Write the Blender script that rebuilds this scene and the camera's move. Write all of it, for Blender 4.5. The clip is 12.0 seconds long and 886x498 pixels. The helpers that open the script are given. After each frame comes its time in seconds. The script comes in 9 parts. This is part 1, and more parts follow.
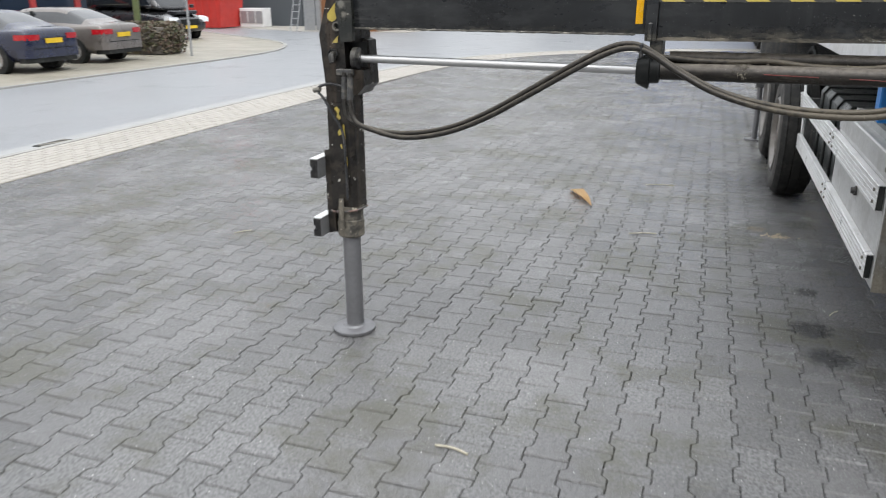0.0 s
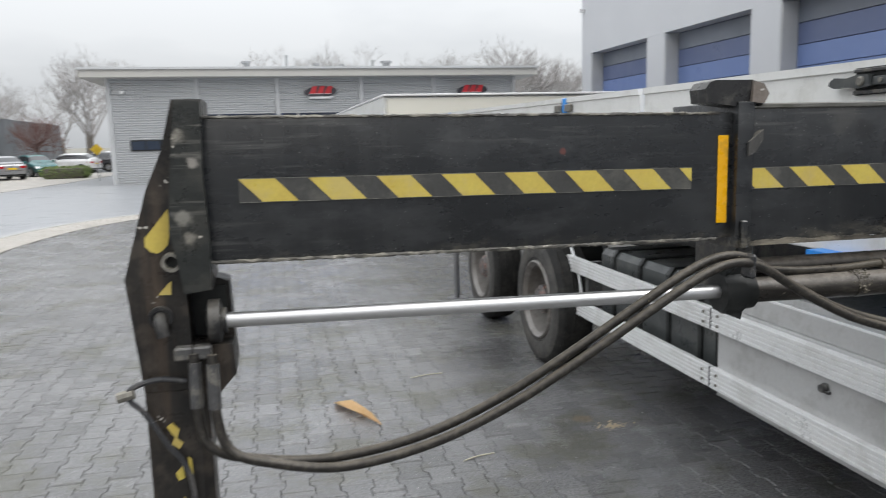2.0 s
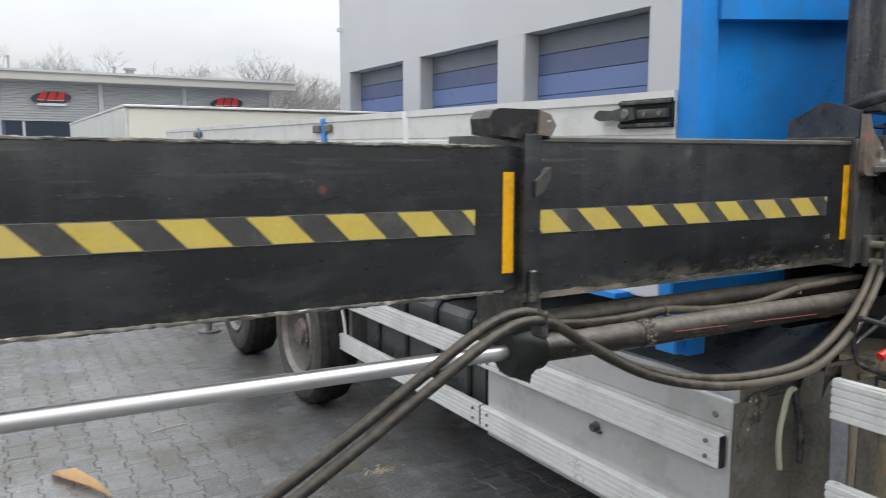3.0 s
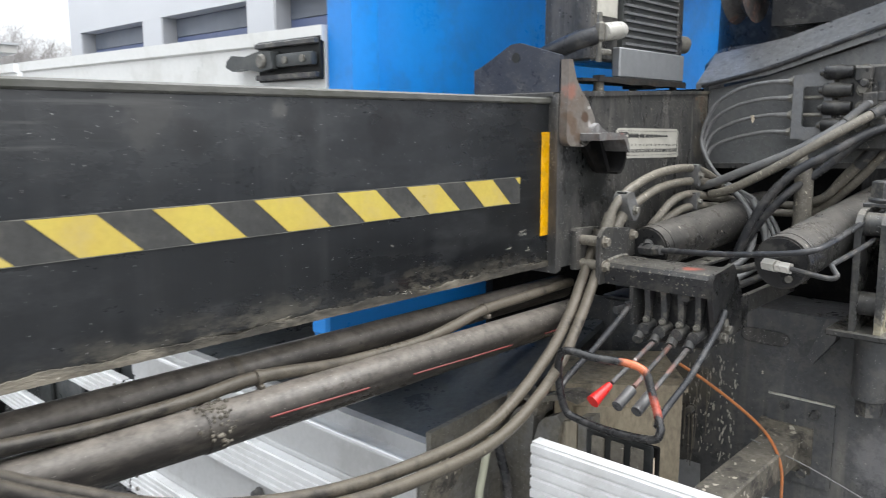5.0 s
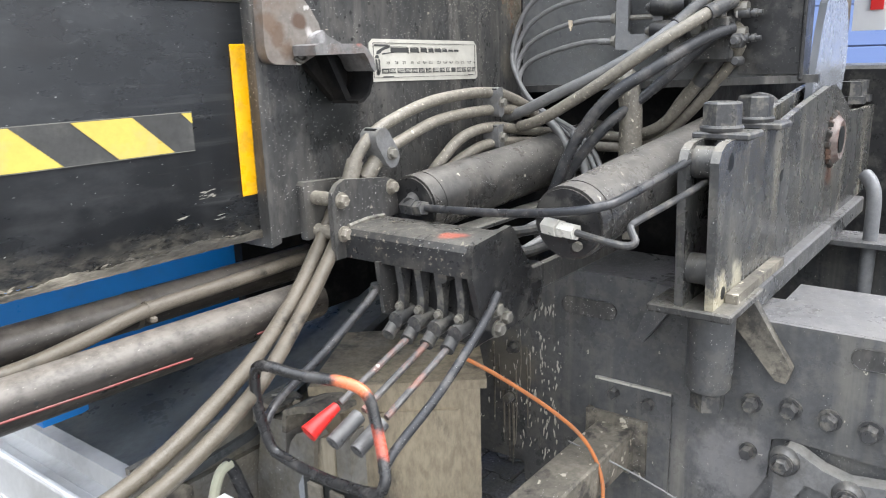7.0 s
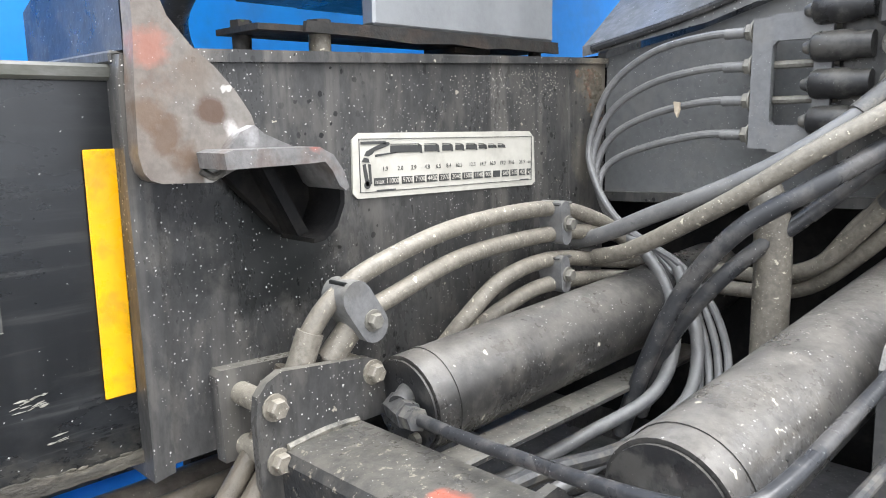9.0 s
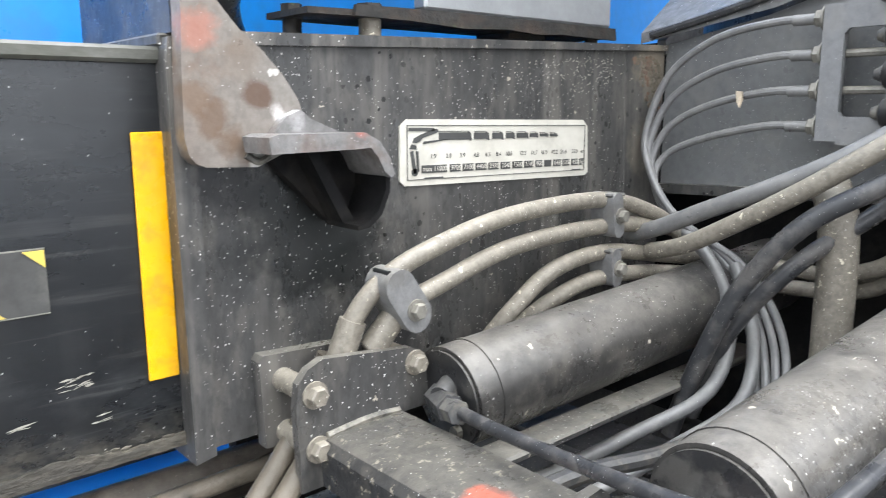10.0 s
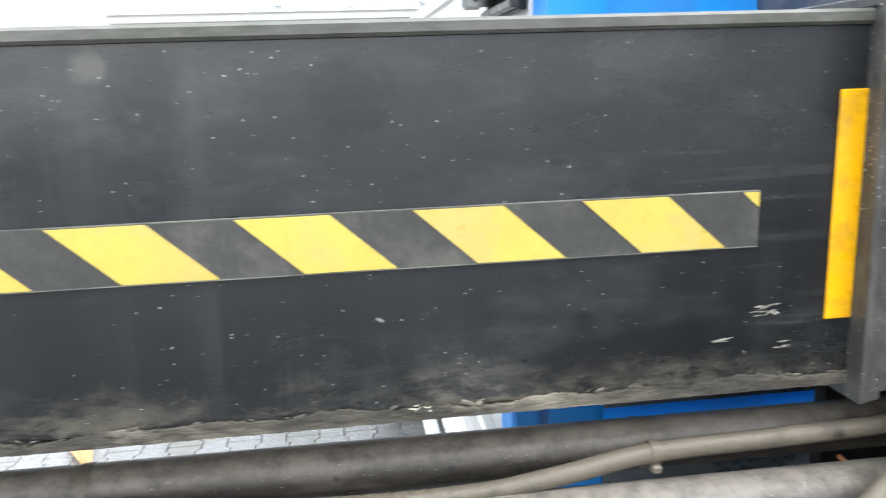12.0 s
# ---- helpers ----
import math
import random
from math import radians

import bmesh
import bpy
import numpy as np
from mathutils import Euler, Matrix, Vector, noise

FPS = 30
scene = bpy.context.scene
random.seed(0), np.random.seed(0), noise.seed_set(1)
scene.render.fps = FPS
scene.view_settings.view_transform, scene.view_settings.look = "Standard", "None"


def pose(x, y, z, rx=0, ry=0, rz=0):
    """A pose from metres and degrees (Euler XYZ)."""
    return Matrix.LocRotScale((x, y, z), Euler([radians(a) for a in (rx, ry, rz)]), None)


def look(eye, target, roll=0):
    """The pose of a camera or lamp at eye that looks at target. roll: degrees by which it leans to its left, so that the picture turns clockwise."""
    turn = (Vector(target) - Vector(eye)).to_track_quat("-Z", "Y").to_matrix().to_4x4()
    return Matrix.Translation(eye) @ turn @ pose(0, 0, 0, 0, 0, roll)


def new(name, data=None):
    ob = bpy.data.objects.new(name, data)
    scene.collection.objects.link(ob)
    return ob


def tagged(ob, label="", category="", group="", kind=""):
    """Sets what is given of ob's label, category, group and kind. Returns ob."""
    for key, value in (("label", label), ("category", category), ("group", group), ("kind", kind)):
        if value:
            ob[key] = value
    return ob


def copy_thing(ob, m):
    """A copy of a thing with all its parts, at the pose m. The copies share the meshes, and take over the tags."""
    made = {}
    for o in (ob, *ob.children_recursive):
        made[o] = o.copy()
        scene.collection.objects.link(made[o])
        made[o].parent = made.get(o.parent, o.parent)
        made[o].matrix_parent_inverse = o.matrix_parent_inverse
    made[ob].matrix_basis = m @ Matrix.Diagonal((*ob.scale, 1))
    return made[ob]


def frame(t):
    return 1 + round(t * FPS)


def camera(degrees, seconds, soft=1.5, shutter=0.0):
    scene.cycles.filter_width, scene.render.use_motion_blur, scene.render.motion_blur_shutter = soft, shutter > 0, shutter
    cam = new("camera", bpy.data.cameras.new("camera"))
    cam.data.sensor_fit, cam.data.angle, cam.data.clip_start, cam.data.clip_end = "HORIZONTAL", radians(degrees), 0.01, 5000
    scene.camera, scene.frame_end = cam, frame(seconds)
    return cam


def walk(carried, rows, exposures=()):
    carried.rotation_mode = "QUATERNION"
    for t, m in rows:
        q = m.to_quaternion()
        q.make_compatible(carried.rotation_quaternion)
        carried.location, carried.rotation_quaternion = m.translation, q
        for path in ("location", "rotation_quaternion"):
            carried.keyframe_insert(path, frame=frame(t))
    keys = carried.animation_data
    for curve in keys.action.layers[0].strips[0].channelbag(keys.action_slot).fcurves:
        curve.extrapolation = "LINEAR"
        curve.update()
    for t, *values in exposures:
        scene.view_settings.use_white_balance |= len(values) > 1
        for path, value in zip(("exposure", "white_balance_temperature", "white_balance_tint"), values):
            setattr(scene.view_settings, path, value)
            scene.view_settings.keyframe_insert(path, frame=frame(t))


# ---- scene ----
S = 0.94  # the plan below is drawn in units of 0.94 m
cam = camera(60.2, 12.0, soft=1.0, shutter=0.3)
METRES, EYE, TILT, LEAN, TURN = 5.0 * S, 1.68 * S, 0.0, 0.0, 18.9
ROWS = [
    (0.0, 0.0, 0.0, 0.0, -0.08, -18.56, 0.23),
    (0.5, -0.0585, 0.1119, 0.0066, -7.77, -17.15, -0.87),
    (1.0, -0.1155, 0.2109, 0.0189, -17.96, -12.92, 0.69),
    (1.5, -0.1488, 0.3059, 0.0215, -23.37, -9.92, 1.7),
    (2.0, -0.1679, 0.385, 0.0216, -31.8, -8.23, 1.41),
    (2.5, -0.1549, 0.4323, 0.026, -42.84, -7.86, 0.73),
    (3.0, -0.1142, 0.4472, 0.028, -49.52, -7.16, -0.05),
    (5.0, 0.0718, 0.4688, 0.0245, -66.23, -9.3, 0.17),
    (5.5, 0.112, 0.4704, 0.0205, -70.82, -11.06, 1.05),
    (6.0, 0.1469, 0.4555, 0.0205, -72.12, -12.68, 1.19),
    (6.5, 0.1706, 0.4386, 0.0152, -71.61, -14.12, 1.53),
    (7.0, 0.1908, 0.4325, 0.016, -71.74, -14.18, 1.57),
    (7.5, 0.2229, 0.4403, 0.0207, -72.43, -11.66, 1.04),
    (9.5, 0.3024, 0.45, 0.0254, -62.33, -9.97, 0.63),
    (10.0, 0.3001, 0.4509, 0.025, -60.29, -10.54, 0.27),
    (10.5, 0.2918, 0.4542, 0.0241, -53.0, -10.93, 0.73),
    (11.0, 0.28, 0.457, 0.0249, -44.18, -11.19, 1.29),
    (11.5, 0.2693, 0.4608, 0.0238, -35.48, -11.86, 1.57),
    (12.0, 0.257, 0.4656, 0.0243, -26.52, -12.16, 1.89),
]
walk(cam, [(t, pose(0, 0, EYE, TILT, LEAN, TURN) @ pose(METRES * x, METRES * y, METRES * z, 90 + pitch, roll, yaw)) for t, x, y, z, yaw, pitch, roll in ROWS],
     exposures=[(0.0, 0.43, 6500, 10), (1.0, 0.47, 6500, 10), (1.8, 0.34, 6500, 10), (3.0, 0.4, 6500, 10), (4.2, 0.75, 6450, 10), (5.0, 1.02, 6400, 10), (6.0, 1.46, 6350, 11), (7.0, 1.72, 6300, 11), (9.3, 1.89, 6300, 11), (10.5, 1.94, 6250, 9), (12.0, 1.66, 6250, 8)])

# ---- sky and light: a bright overcast winter day ----
world = bpy.data.worlds.new("overcast")
scene.world = world
world.use_nodes = True
wn, wl = world.node_tree.nodes, world.node_tree.links
wn.clear()
w_out = wn.new("ShaderNodeOutputWorld")
w_bg = wn.new("ShaderNodeBackground")
w_sky = wn.new("ShaderNodeTexSky")
w_sky.sky_type = "NISHITA"
w_sky.sun_disc = False
w_sky.sun_elevation, w_sky.sun_rotation = radians(32), radians(200)
w_sky.dust_density = 4.0
w_co = wn.new("ShaderNodeTexCoord")
w_map = wn.new("ShaderNodeMapping")
w_map.inputs["Scale"].default_value = (1.0, 1.0, 3.2)
w_noise = wn.new("ShaderNodeTexNoise")
w_noise.inputs["Scale"].default_value = 1.7
w_noise.inputs["Detail"].default_value = 5.0
w_ramp = wn.new("ShaderNodeValToRGB")
w_ramp.color_ramp.elements[0].position, w_ramp.color_ramp.elements[0].color = 0.3, (5.2, 5.5, 5.85, 1)
w_ramp.color_ramp.elements[1].position, w_ramp.color_ramp.elements[1].color = 0.62, (7.8, 8.0, 8.2, 1)
w_mix = wn.new("ShaderNodeMix")
w_mix.data_type = "RGBA"
w_mix.inputs[0].default_value = 0.93
wl.new(w_co.outputs["Generated"], w_map.inputs["Vector"])
wl.new(w_map.outputs["Vector"], w_noise.inputs["Vector"])
wl.new(w_noise.outputs["Fac"], w_ramp.inputs["Fac"])
wl.new(w_sky.outputs["Color"], w_mix.inputs[6])
wl.new(w_ramp.outputs["Color"], w_mix.inputs[7])
# an overcast sky is about three times as bright overhead as at the horizon
w_sep = wn.new("ShaderNodeSeparateXYZ")
w_rise = wn.new("ShaderNodeMapRange")
w_rise.inputs["From Min"].default_value, w_rise.inputs["From Max"].default_value = 0.0, 1.0
w_rise.inputs["To Min"].default_value, w_rise.inputs["To Max"].default_value = 0.9, 3.3
w_up = wn.new("ShaderNodeVectorMath")
w_up.operation = "SCALE"
wl.new(w_co.outputs["Generated"], w_sep.inputs[0])
wl.new(w_sep.outputs["Z"], w_rise.inputs["Value"])
wl.new(w_mix.outputs[2], w_up.inputs[0])
wl.new(w_rise.outputs["Result"], w_up.inputs["Scale"])
wl.new(w_up.outputs["Vector"], w_bg.inputs["Color"])
w_bg.inputs["Strength"].default_value = 0.075
wl.new(w_bg.outputs["Background"], w_out.inputs["Surface"])
sun = new("sun", bpy.data.lights.new("sun", "SUN"))
sun.data.energy, sun.data.angle, sun.data.color = 1.6, radians(40), (1.0, 0.985, 0.96)
sun.matrix_world = look((8, -6, 14), (0, 0, 0))


# ---- materials ----
def surface(name, base, second=None, rough=0.5, metal=0.0, scale=3.0, amount=0.5, fine=60.0, fine_amount=0.12, bump=0.15, bump_scale=90.0,
            dirt=None, dirt_amount=0.4, dirt_scale=5.0, specks=None, speck_scale=70.0, speck_size=0.12, stretch=(1, 1, 1), random_value=0.0, coat=0.0, rough_vary=0.12,
            streak=None, streak_amount=0.4, dust_sheen=None, dust_sheen_amount=0.8, dust_sheen_from=0.15, scratch=None, scratch_amount=0.5, dabs=None, dab_scale=40.0, dab_level=0.7, dots=None, spots=(), mud=None, spec=0.5):
    """A weathered surface: broad blotches, fine grain, dirt with its own shape, run marks, dust and painted sheen on
    top, splashes, spots for stains and painted shade, and relief.
    """
    m = bpy.data.materials.new(name)
    m.use_nodes = True
    n, l = m.node_tree.nodes, m.node_tree.links
    b = n["Principled BSDF"]
    geo = n.new("ShaderNodeNewGeometry")
    mp = n.new("ShaderNodeMapping")
    mp.inputs["Scale"].default_value = stretch
    l.new(geo.outputs["Position"], mp.inputs["Vector"])

    def noise_at(s, detail=4.0, vec=None, rough_noise=0.5):
        t = n.new("ShaderNodeTexNoise")
        t.inputs["Scale"].default_value, t.inputs["Detail"].default_value, t.inputs["Roughness"].default_value = s, detail, rough_noise
        l.new(vec or mp.outputs["Vector"], t.inputs["Vector"])
        return t.outputs["Fac"]

    def ramp(fac, lo, hi, out_lo=0.0, out_hi=1.0):
        r = n.new("ShaderNodeMapRange")
        r.inputs["From Min"].default_value, r.inputs["From Max"].default_value = lo, hi
        r.inputs["To Min"].default_value, r.inputs["To Max"].default_value = out_lo, out_hi
        l.new(fac, r.inputs["Value"])
        return r.outputs["Result"]

    def times(a, k, op="MULTIPLY"):
        q = n.new("ShaderNodeMath")
        q.operation = op
        if isinstance(k, float) or isinstance(k, int):
            q.inputs[1].default_value = k
        else:
            l.new(k, q.inputs[1])
        l.new(a, q.inputs[0])
        return q.outputs[0]

    def uneven(reach, s):
        """Positions pushed about a little, for ragged outlines."""
        t = n.new("ShaderNodeTexNoise")
        t.inputs["Scale"].default_value, t.inputs["Detail"].default_value = s, 2.0
        l.new(geo.outputs["Position"], t.inputs["Vector"])
        k = n.new("ShaderNodeVectorMath")
        k.operation = "MULTIPLY_ADD"
        l.new(t.outputs["Color"], k.inputs[0])
        k.inputs[1].default_value = (reach, reach, reach)
        l.new(geo.outputs["Position"], k.inputs[2])
        return k.outputs[0]

    def mix(fac, a, c, blend="MIX"):
        x = n.new("ShaderNodeMix")
        x.data_type, x.blend_type = "RGBA", blend
        l.new(fac, x.inputs[0])
        for sock, v in ((x.inputs[6], a), (x.inputs[7], c)):
            if isinstance(v, tuple):
                sock.default_value = (*v, 1)
            else:
                l.new(v, sock)
        return x.outputs[2]

    second = second or tuple(c * 0.6 for c in base)
    col = mix(times(ramp(noise_at(scale), 0.35, 0.7), amount), base, second)
    if random_value:
        info = n.new("ShaderNodeObjectInfo")
        fr = times(times(info.outputs["Random"], geo.outputs["Random Per Island"], "ADD"), 1.0, "PINGPONG")
        hsv = n.new("ShaderNodeHueSaturation")
        l.new(ramp(fr, 0, 1, 1 - random_value, 1 + random_value), hsv.inputs["Value"])
        l.new(col, hsv.inputs["Color"])
        col = hsv.outputs["Color"]
    grain = noise_at(fine, 5.0, None, 0.65)
    col = mix(times(ramp(grain, 0.38, 0.64), fine_amount), col, tuple(c * 0.35 for c in base))
    if streak:
        ms = n.new("ShaderNodeMapping")
        ms.inputs["Scale"].default_value = (1, 1, 0.05)
        l.new(geo.outputs["Position"], ms.inputs["Vector"])
        run = times(ramp(noise_at(26.0, 5.0, ms.outputs["Vector"], 0.6), 0.5, 0.72), ramp(noise_at(3.0), 0.38, 0.6))
        col = mix(times(run, streak_amount), col, streak)
    if scratch:
        mc = n.new("ShaderNodeMapping")
        mc.inputs["Scale"].default_value, mc.inputs["Rotation"].default_value = (0.05, 1, 1), (0, radians(5), 0)
        l.new(geo.outputs["Position"], mc.inputs["Vector"])
        line = times(ramp(noise_at(75.0, 5.0, mc.outputs["Vector"], 0.6), 0.56, 0.68), ramp(noise_at(2.5), 0.4, 0.6))
        col = mix(times(line, scratch_amount), col, scratch)
    if dirt:
        col = mix(times(ramp(noise_at(dirt_scale, 10.0, None, 0.68), 0.5, 0.6), dirt_amount), col, dirt)
    if dots:
        vd = n.new("ShaderNodeTexVoronoi")
        vd.inputs["Scale"].default_value = speck_scale * 0.7
        l.new(uneven(0.004, 150.0), vd.inputs["Vector"])
        vr = n.new("ShaderNodeSeparateXYZ")
        l.new(vd.outputs["Color"], vr.inputs[0])
        col = mix(times(times(vd.outputs["Distance"], times(vr.outputs["X"], 0.26), "LESS_THAN"), ramp(noise_at(4.0, 3.0), 0.47, 0.58)), col, dots)
    # Pale tint on upward faces: dust, plus light painted on the cylinder tops
    if dust_sheen:
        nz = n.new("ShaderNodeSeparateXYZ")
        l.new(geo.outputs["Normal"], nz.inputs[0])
        lay = times(ramp(nz.outputs["Z"], dust_sheen_from, 0.92), ramp(noise_at(34.0, 10.0, geo.outputs["Position"], 0.76), 0.25, 0.58))
        col = mix(times(lay, dust_sheen_amount), col, dust_sheen)
    if dabs:
        col = mix(ramp(noise_at(dab_scale, 3.0, geo.outputs["Position"], 0.6), dab_level, dab_level + 0.02), col, dabs)
    if mud:
        low, high, colour, strength = mud
        mz = n.new("ShaderNodeSeparateXYZ")
        l.new(geo.outputs["Position"], mz.inputs[0])
        wave = times(mz.outputs["Z"], times(ramp(noise_at(7.0, 8.0, geo.outputs["Position"], 0.7), 0.25, 0.75, -0.5, 0.5), (high - low) * S * 1.6), "ADD")
        caked = times(ramp(wave, high * S, low * S), ramp(noise_at(46.0, 10.0, None, 0.75), 0.45, 0.57, 0.08, 1.0))
        col = mix(times(caked, strength), col, colour)
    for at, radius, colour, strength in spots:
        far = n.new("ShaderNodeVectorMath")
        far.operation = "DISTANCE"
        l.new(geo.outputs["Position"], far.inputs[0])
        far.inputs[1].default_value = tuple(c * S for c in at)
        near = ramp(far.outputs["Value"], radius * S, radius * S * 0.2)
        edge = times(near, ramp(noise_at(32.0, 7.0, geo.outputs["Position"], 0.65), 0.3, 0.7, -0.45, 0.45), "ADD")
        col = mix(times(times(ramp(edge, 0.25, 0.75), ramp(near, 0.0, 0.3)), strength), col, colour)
    if specks:
        for fineness, big, lo, patch in ((1.5, 0.75, 0.44, 5.0), (3.1, 1.5, 0.42, 9.0)):
            v = n.new("ShaderNodeTexVoronoi")
            v.inputs["Scale"].default_value = speck_scale * fineness
            l.new(uneven(0.0035, 210.0), v.inputs["Vector"])
            rnd = n.new("ShaderNodeSeparateXYZ")
            l.new(v.outputs["Color"], rnd.inputs[0])
            size = times(times(rnd.outputs["X"], 2.2, "POWER"), speck_size * big)
            keep = times(times(v.outputs["Distance"], size, "LESS_THAN"), ramp(noise_at(patch, 5.0, geo.outputs["Position"]), lo, lo + 0.06))
            col = mix(times(keep, ramp(rnd.outputs["Y"], 0.0, 1.0, 0.35, 1.0)), col, specks)
    l.new(col, b.inputs["Base Color"])
    b.inputs["Metallic"].default_value = metal
    b.inputs["Specular IOR Level"].default_value = spec
    if coat:
        b.inputs["Coat Weight"].default_value, b.inputs["Coat Roughness"].default_value = coat, 0.06
    wear = times(ramp(noise_at(scale * 2.3, 5.0), 0.3, 0.7, max(0.03, rough - rough_vary), min(1.0, rough + rough_vary)), ramp(grain, 0.3, 0.7, -0.07, 0.07), "ADD")
    l.new(wear, b.inputs["Roughness"])
    if bump:
        bp = n.new("ShaderNodeBump")
        bp.inputs["Strength"].default_value, bp.inputs["Distance"].default_value = bump, 0.004
        l.new(noise_at(bump_scale, 4.0, None, 0.6), bp.inputs["Height"])
        l.new(bp.outputs["Normal"], b.inputs["Normal"])
    return m


def glass(name, tint):
    m = bpy.data.materials.new(name)
    m.use_nodes = True
    b = m.node_tree.nodes["Principled BSDF"]
    b.inputs["Base Color"].default_value, b.inputs["Roughness"].default_value = (*tint, 1), 0.05
    b.inputs["Coat Weight"].default_value = 0.6
    return m


SPLASH = (0.66, 0.66, 0.63)
BEAM = surface("black_beam_paint", (0.0085, 0.0096, 0.0112), (0.022, 0.024, 0.0265), rough=0.29, scale=4.0, amount=0.9, fine=45.0, fine_amount=0.3, dirt=(0.042, 0.044, 0.046), dirt_amount=0.45, dirt_scale=9.0, scratch=(0.12, 0.12, 0.115), scratch_amount=0.42,
               specks=(0.42, 0.42, 0.4), speck_scale=52.0, speck_size=0.085, dabs=(0.3, 0.29, 0.26), dab_scale=19.0, dab_level=0.755, stretch=(0.45, 1, 1), streak=(0.055, 0.056, 0.056), streak_amount=0.3, bump=0.1, bump_scale=45.0, mud=(1.5, 1.54, (0.135, 0.123, 0.098), 0.65),
               dust_sheen=(0.17, 0.165, 0.15), spots=(((0.47, 3.3, 1.79), 0.06, (0.006, 0.006, 0.007), 0.85), ((0.06, 3.3, 1.82), 0.07, (0.06, 0.058, 0.054), 0.4), ((0.3, 3.3, 1.8), 0.05, (0.007, 0.007, 0.008), 0.7), ((0.12, 3.3, 1.79), 0.045, (0.007, 0.007, 0.008), 0.7), ((0.66, 3.3, 1.8), 0.05, (0.008, 0.008, 0.009), 0.7),
                                           ((0.26, 3.29, 1.825), 0.022, (0.13, 0.125, 0.115), 0.4), ((-0.72, 3.3, 1.75), 0.012, (0.2, 0.05, 0.035), 0.45)))
# Near-black spots paint the hook arm's shadow, with its wet stain, on the sleeve
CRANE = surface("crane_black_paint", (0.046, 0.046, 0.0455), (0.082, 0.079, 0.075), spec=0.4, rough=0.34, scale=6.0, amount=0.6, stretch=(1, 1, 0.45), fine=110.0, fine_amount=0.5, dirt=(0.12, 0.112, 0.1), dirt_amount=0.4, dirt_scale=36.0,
                specks=(0.76, 0.75, 0.71), speck_scale=95.0, speck_size=0.17, dots=(0.006, 0.006, 0.006), dabs=(0.36, 0.33, 0.27), dab_scale=75.0, dab_level=0.72, streak=(0.2, 0.185, 0.165), streak_amount=0.85, dust_sheen=(0.26, 0.24, 0.2), dust_sheen_amount=0.5, bump=0.14, bump_scale=80.0,
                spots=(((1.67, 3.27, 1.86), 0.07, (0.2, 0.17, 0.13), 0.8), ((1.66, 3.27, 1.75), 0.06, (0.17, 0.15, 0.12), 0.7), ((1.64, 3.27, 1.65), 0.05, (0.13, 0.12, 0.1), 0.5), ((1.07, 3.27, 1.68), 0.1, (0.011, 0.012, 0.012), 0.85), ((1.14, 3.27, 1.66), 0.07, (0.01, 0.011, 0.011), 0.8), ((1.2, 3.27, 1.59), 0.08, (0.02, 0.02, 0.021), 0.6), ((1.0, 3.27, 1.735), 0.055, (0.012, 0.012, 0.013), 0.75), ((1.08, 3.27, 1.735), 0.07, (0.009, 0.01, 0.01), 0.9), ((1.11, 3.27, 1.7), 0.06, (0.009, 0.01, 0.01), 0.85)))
CHASSIS = surface("chassis_paint", (0.07, 0.072, 0.075), (0.125, 0.125, 0.126), spec=0.4, rough=0.34, scale=3.5, amount=0.75, fine=70.0, fine_amount=0.35, dirt=(0.15, 0.144, 0.13), dirt_amount=0.4, dirt_scale=24.0,
                  specks=(0.72, 0.71, 0.67), speck_scale=95.0, speck_size=0.16, dabs=(0.46, 0.43, 0.36), dab_scale=70.0, dab_level=0.72, streak=(0.24, 0.225, 0.19), streak_amount=0.6, dust_sheen=(0.2, 0.192, 0.192), dust_sheen_amount=0.6, bump=0.2,
                  spots=(((1.54, 2.71, 1.0), 0.12, (0.3, 0.29, 0.29), 0.4), ((1.54, 3.2, 1.1), 0.1, (0.17, 0.15, 0.115), 0.5)))
BLACK = surface("black_paint", (0.018, 0.018, 0.019), (0.035, 0.035, 0.035), spec=0.35, rough=0.33, scale=9.0, fine=90.0, fine_amount=0.3, dirt=(0.1, 0.095, 0.085), dirt_amount=0.45, dirt_scale=20.0, specks=SPLASH, speck_scale=120.0, speck_size=0.08, dust_sheen=(0.16, 0.15, 0.13), dust_sheen_amount=0.5)
TUBE = surface("dusty_tube", (0.018, 0.016, 0.0145), (0.045, 0.039, 0.033), spec=0.3, rough=0.38, scale=5.0, amount=0.8, fine=110.0, fine_amount=0.5, dirt=(0.1, 0.088, 0.072), dirt_amount=0.28, dirt_scale=30.0, dust_sheen=(0.205, 0.183, 0.158), dust_sheen_amount=0.85, dust_sheen_from=0.1, dabs=(0.2, 0.175, 0.14), dab_scale=48.0, dab_level=0.74, specks=(0.5, 0.47, 0.42), speck_scale=90.0, speck_size=0.1, dots=(0.012, 0.012, 0.012), stretch=(0.4, 1, 1), bump=0.25)
# The top tint is dust mixed with a painted highlight along the cylinders
CYLINDER = surface("cylinder_paint", (0.03, 0.029, 0.028), (0.052, 0.049, 0.045), spec=0.5, rough=0.34, scale=5.0, amount=0.7, fine=130.0, fine_amount=0.4, dirt=(0.12, 0.11, 0.095), dirt_amount=0.35, dirt_scale=30.0, dust_sheen=(0.215, 0.198, 0.174), dust_sheen_amount=0.6, dust_sheen_from=0.2,
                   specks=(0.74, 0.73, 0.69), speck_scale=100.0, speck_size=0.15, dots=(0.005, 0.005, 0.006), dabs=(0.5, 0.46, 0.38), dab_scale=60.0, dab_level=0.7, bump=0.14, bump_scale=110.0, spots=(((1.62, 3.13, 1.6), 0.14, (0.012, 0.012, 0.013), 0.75),))
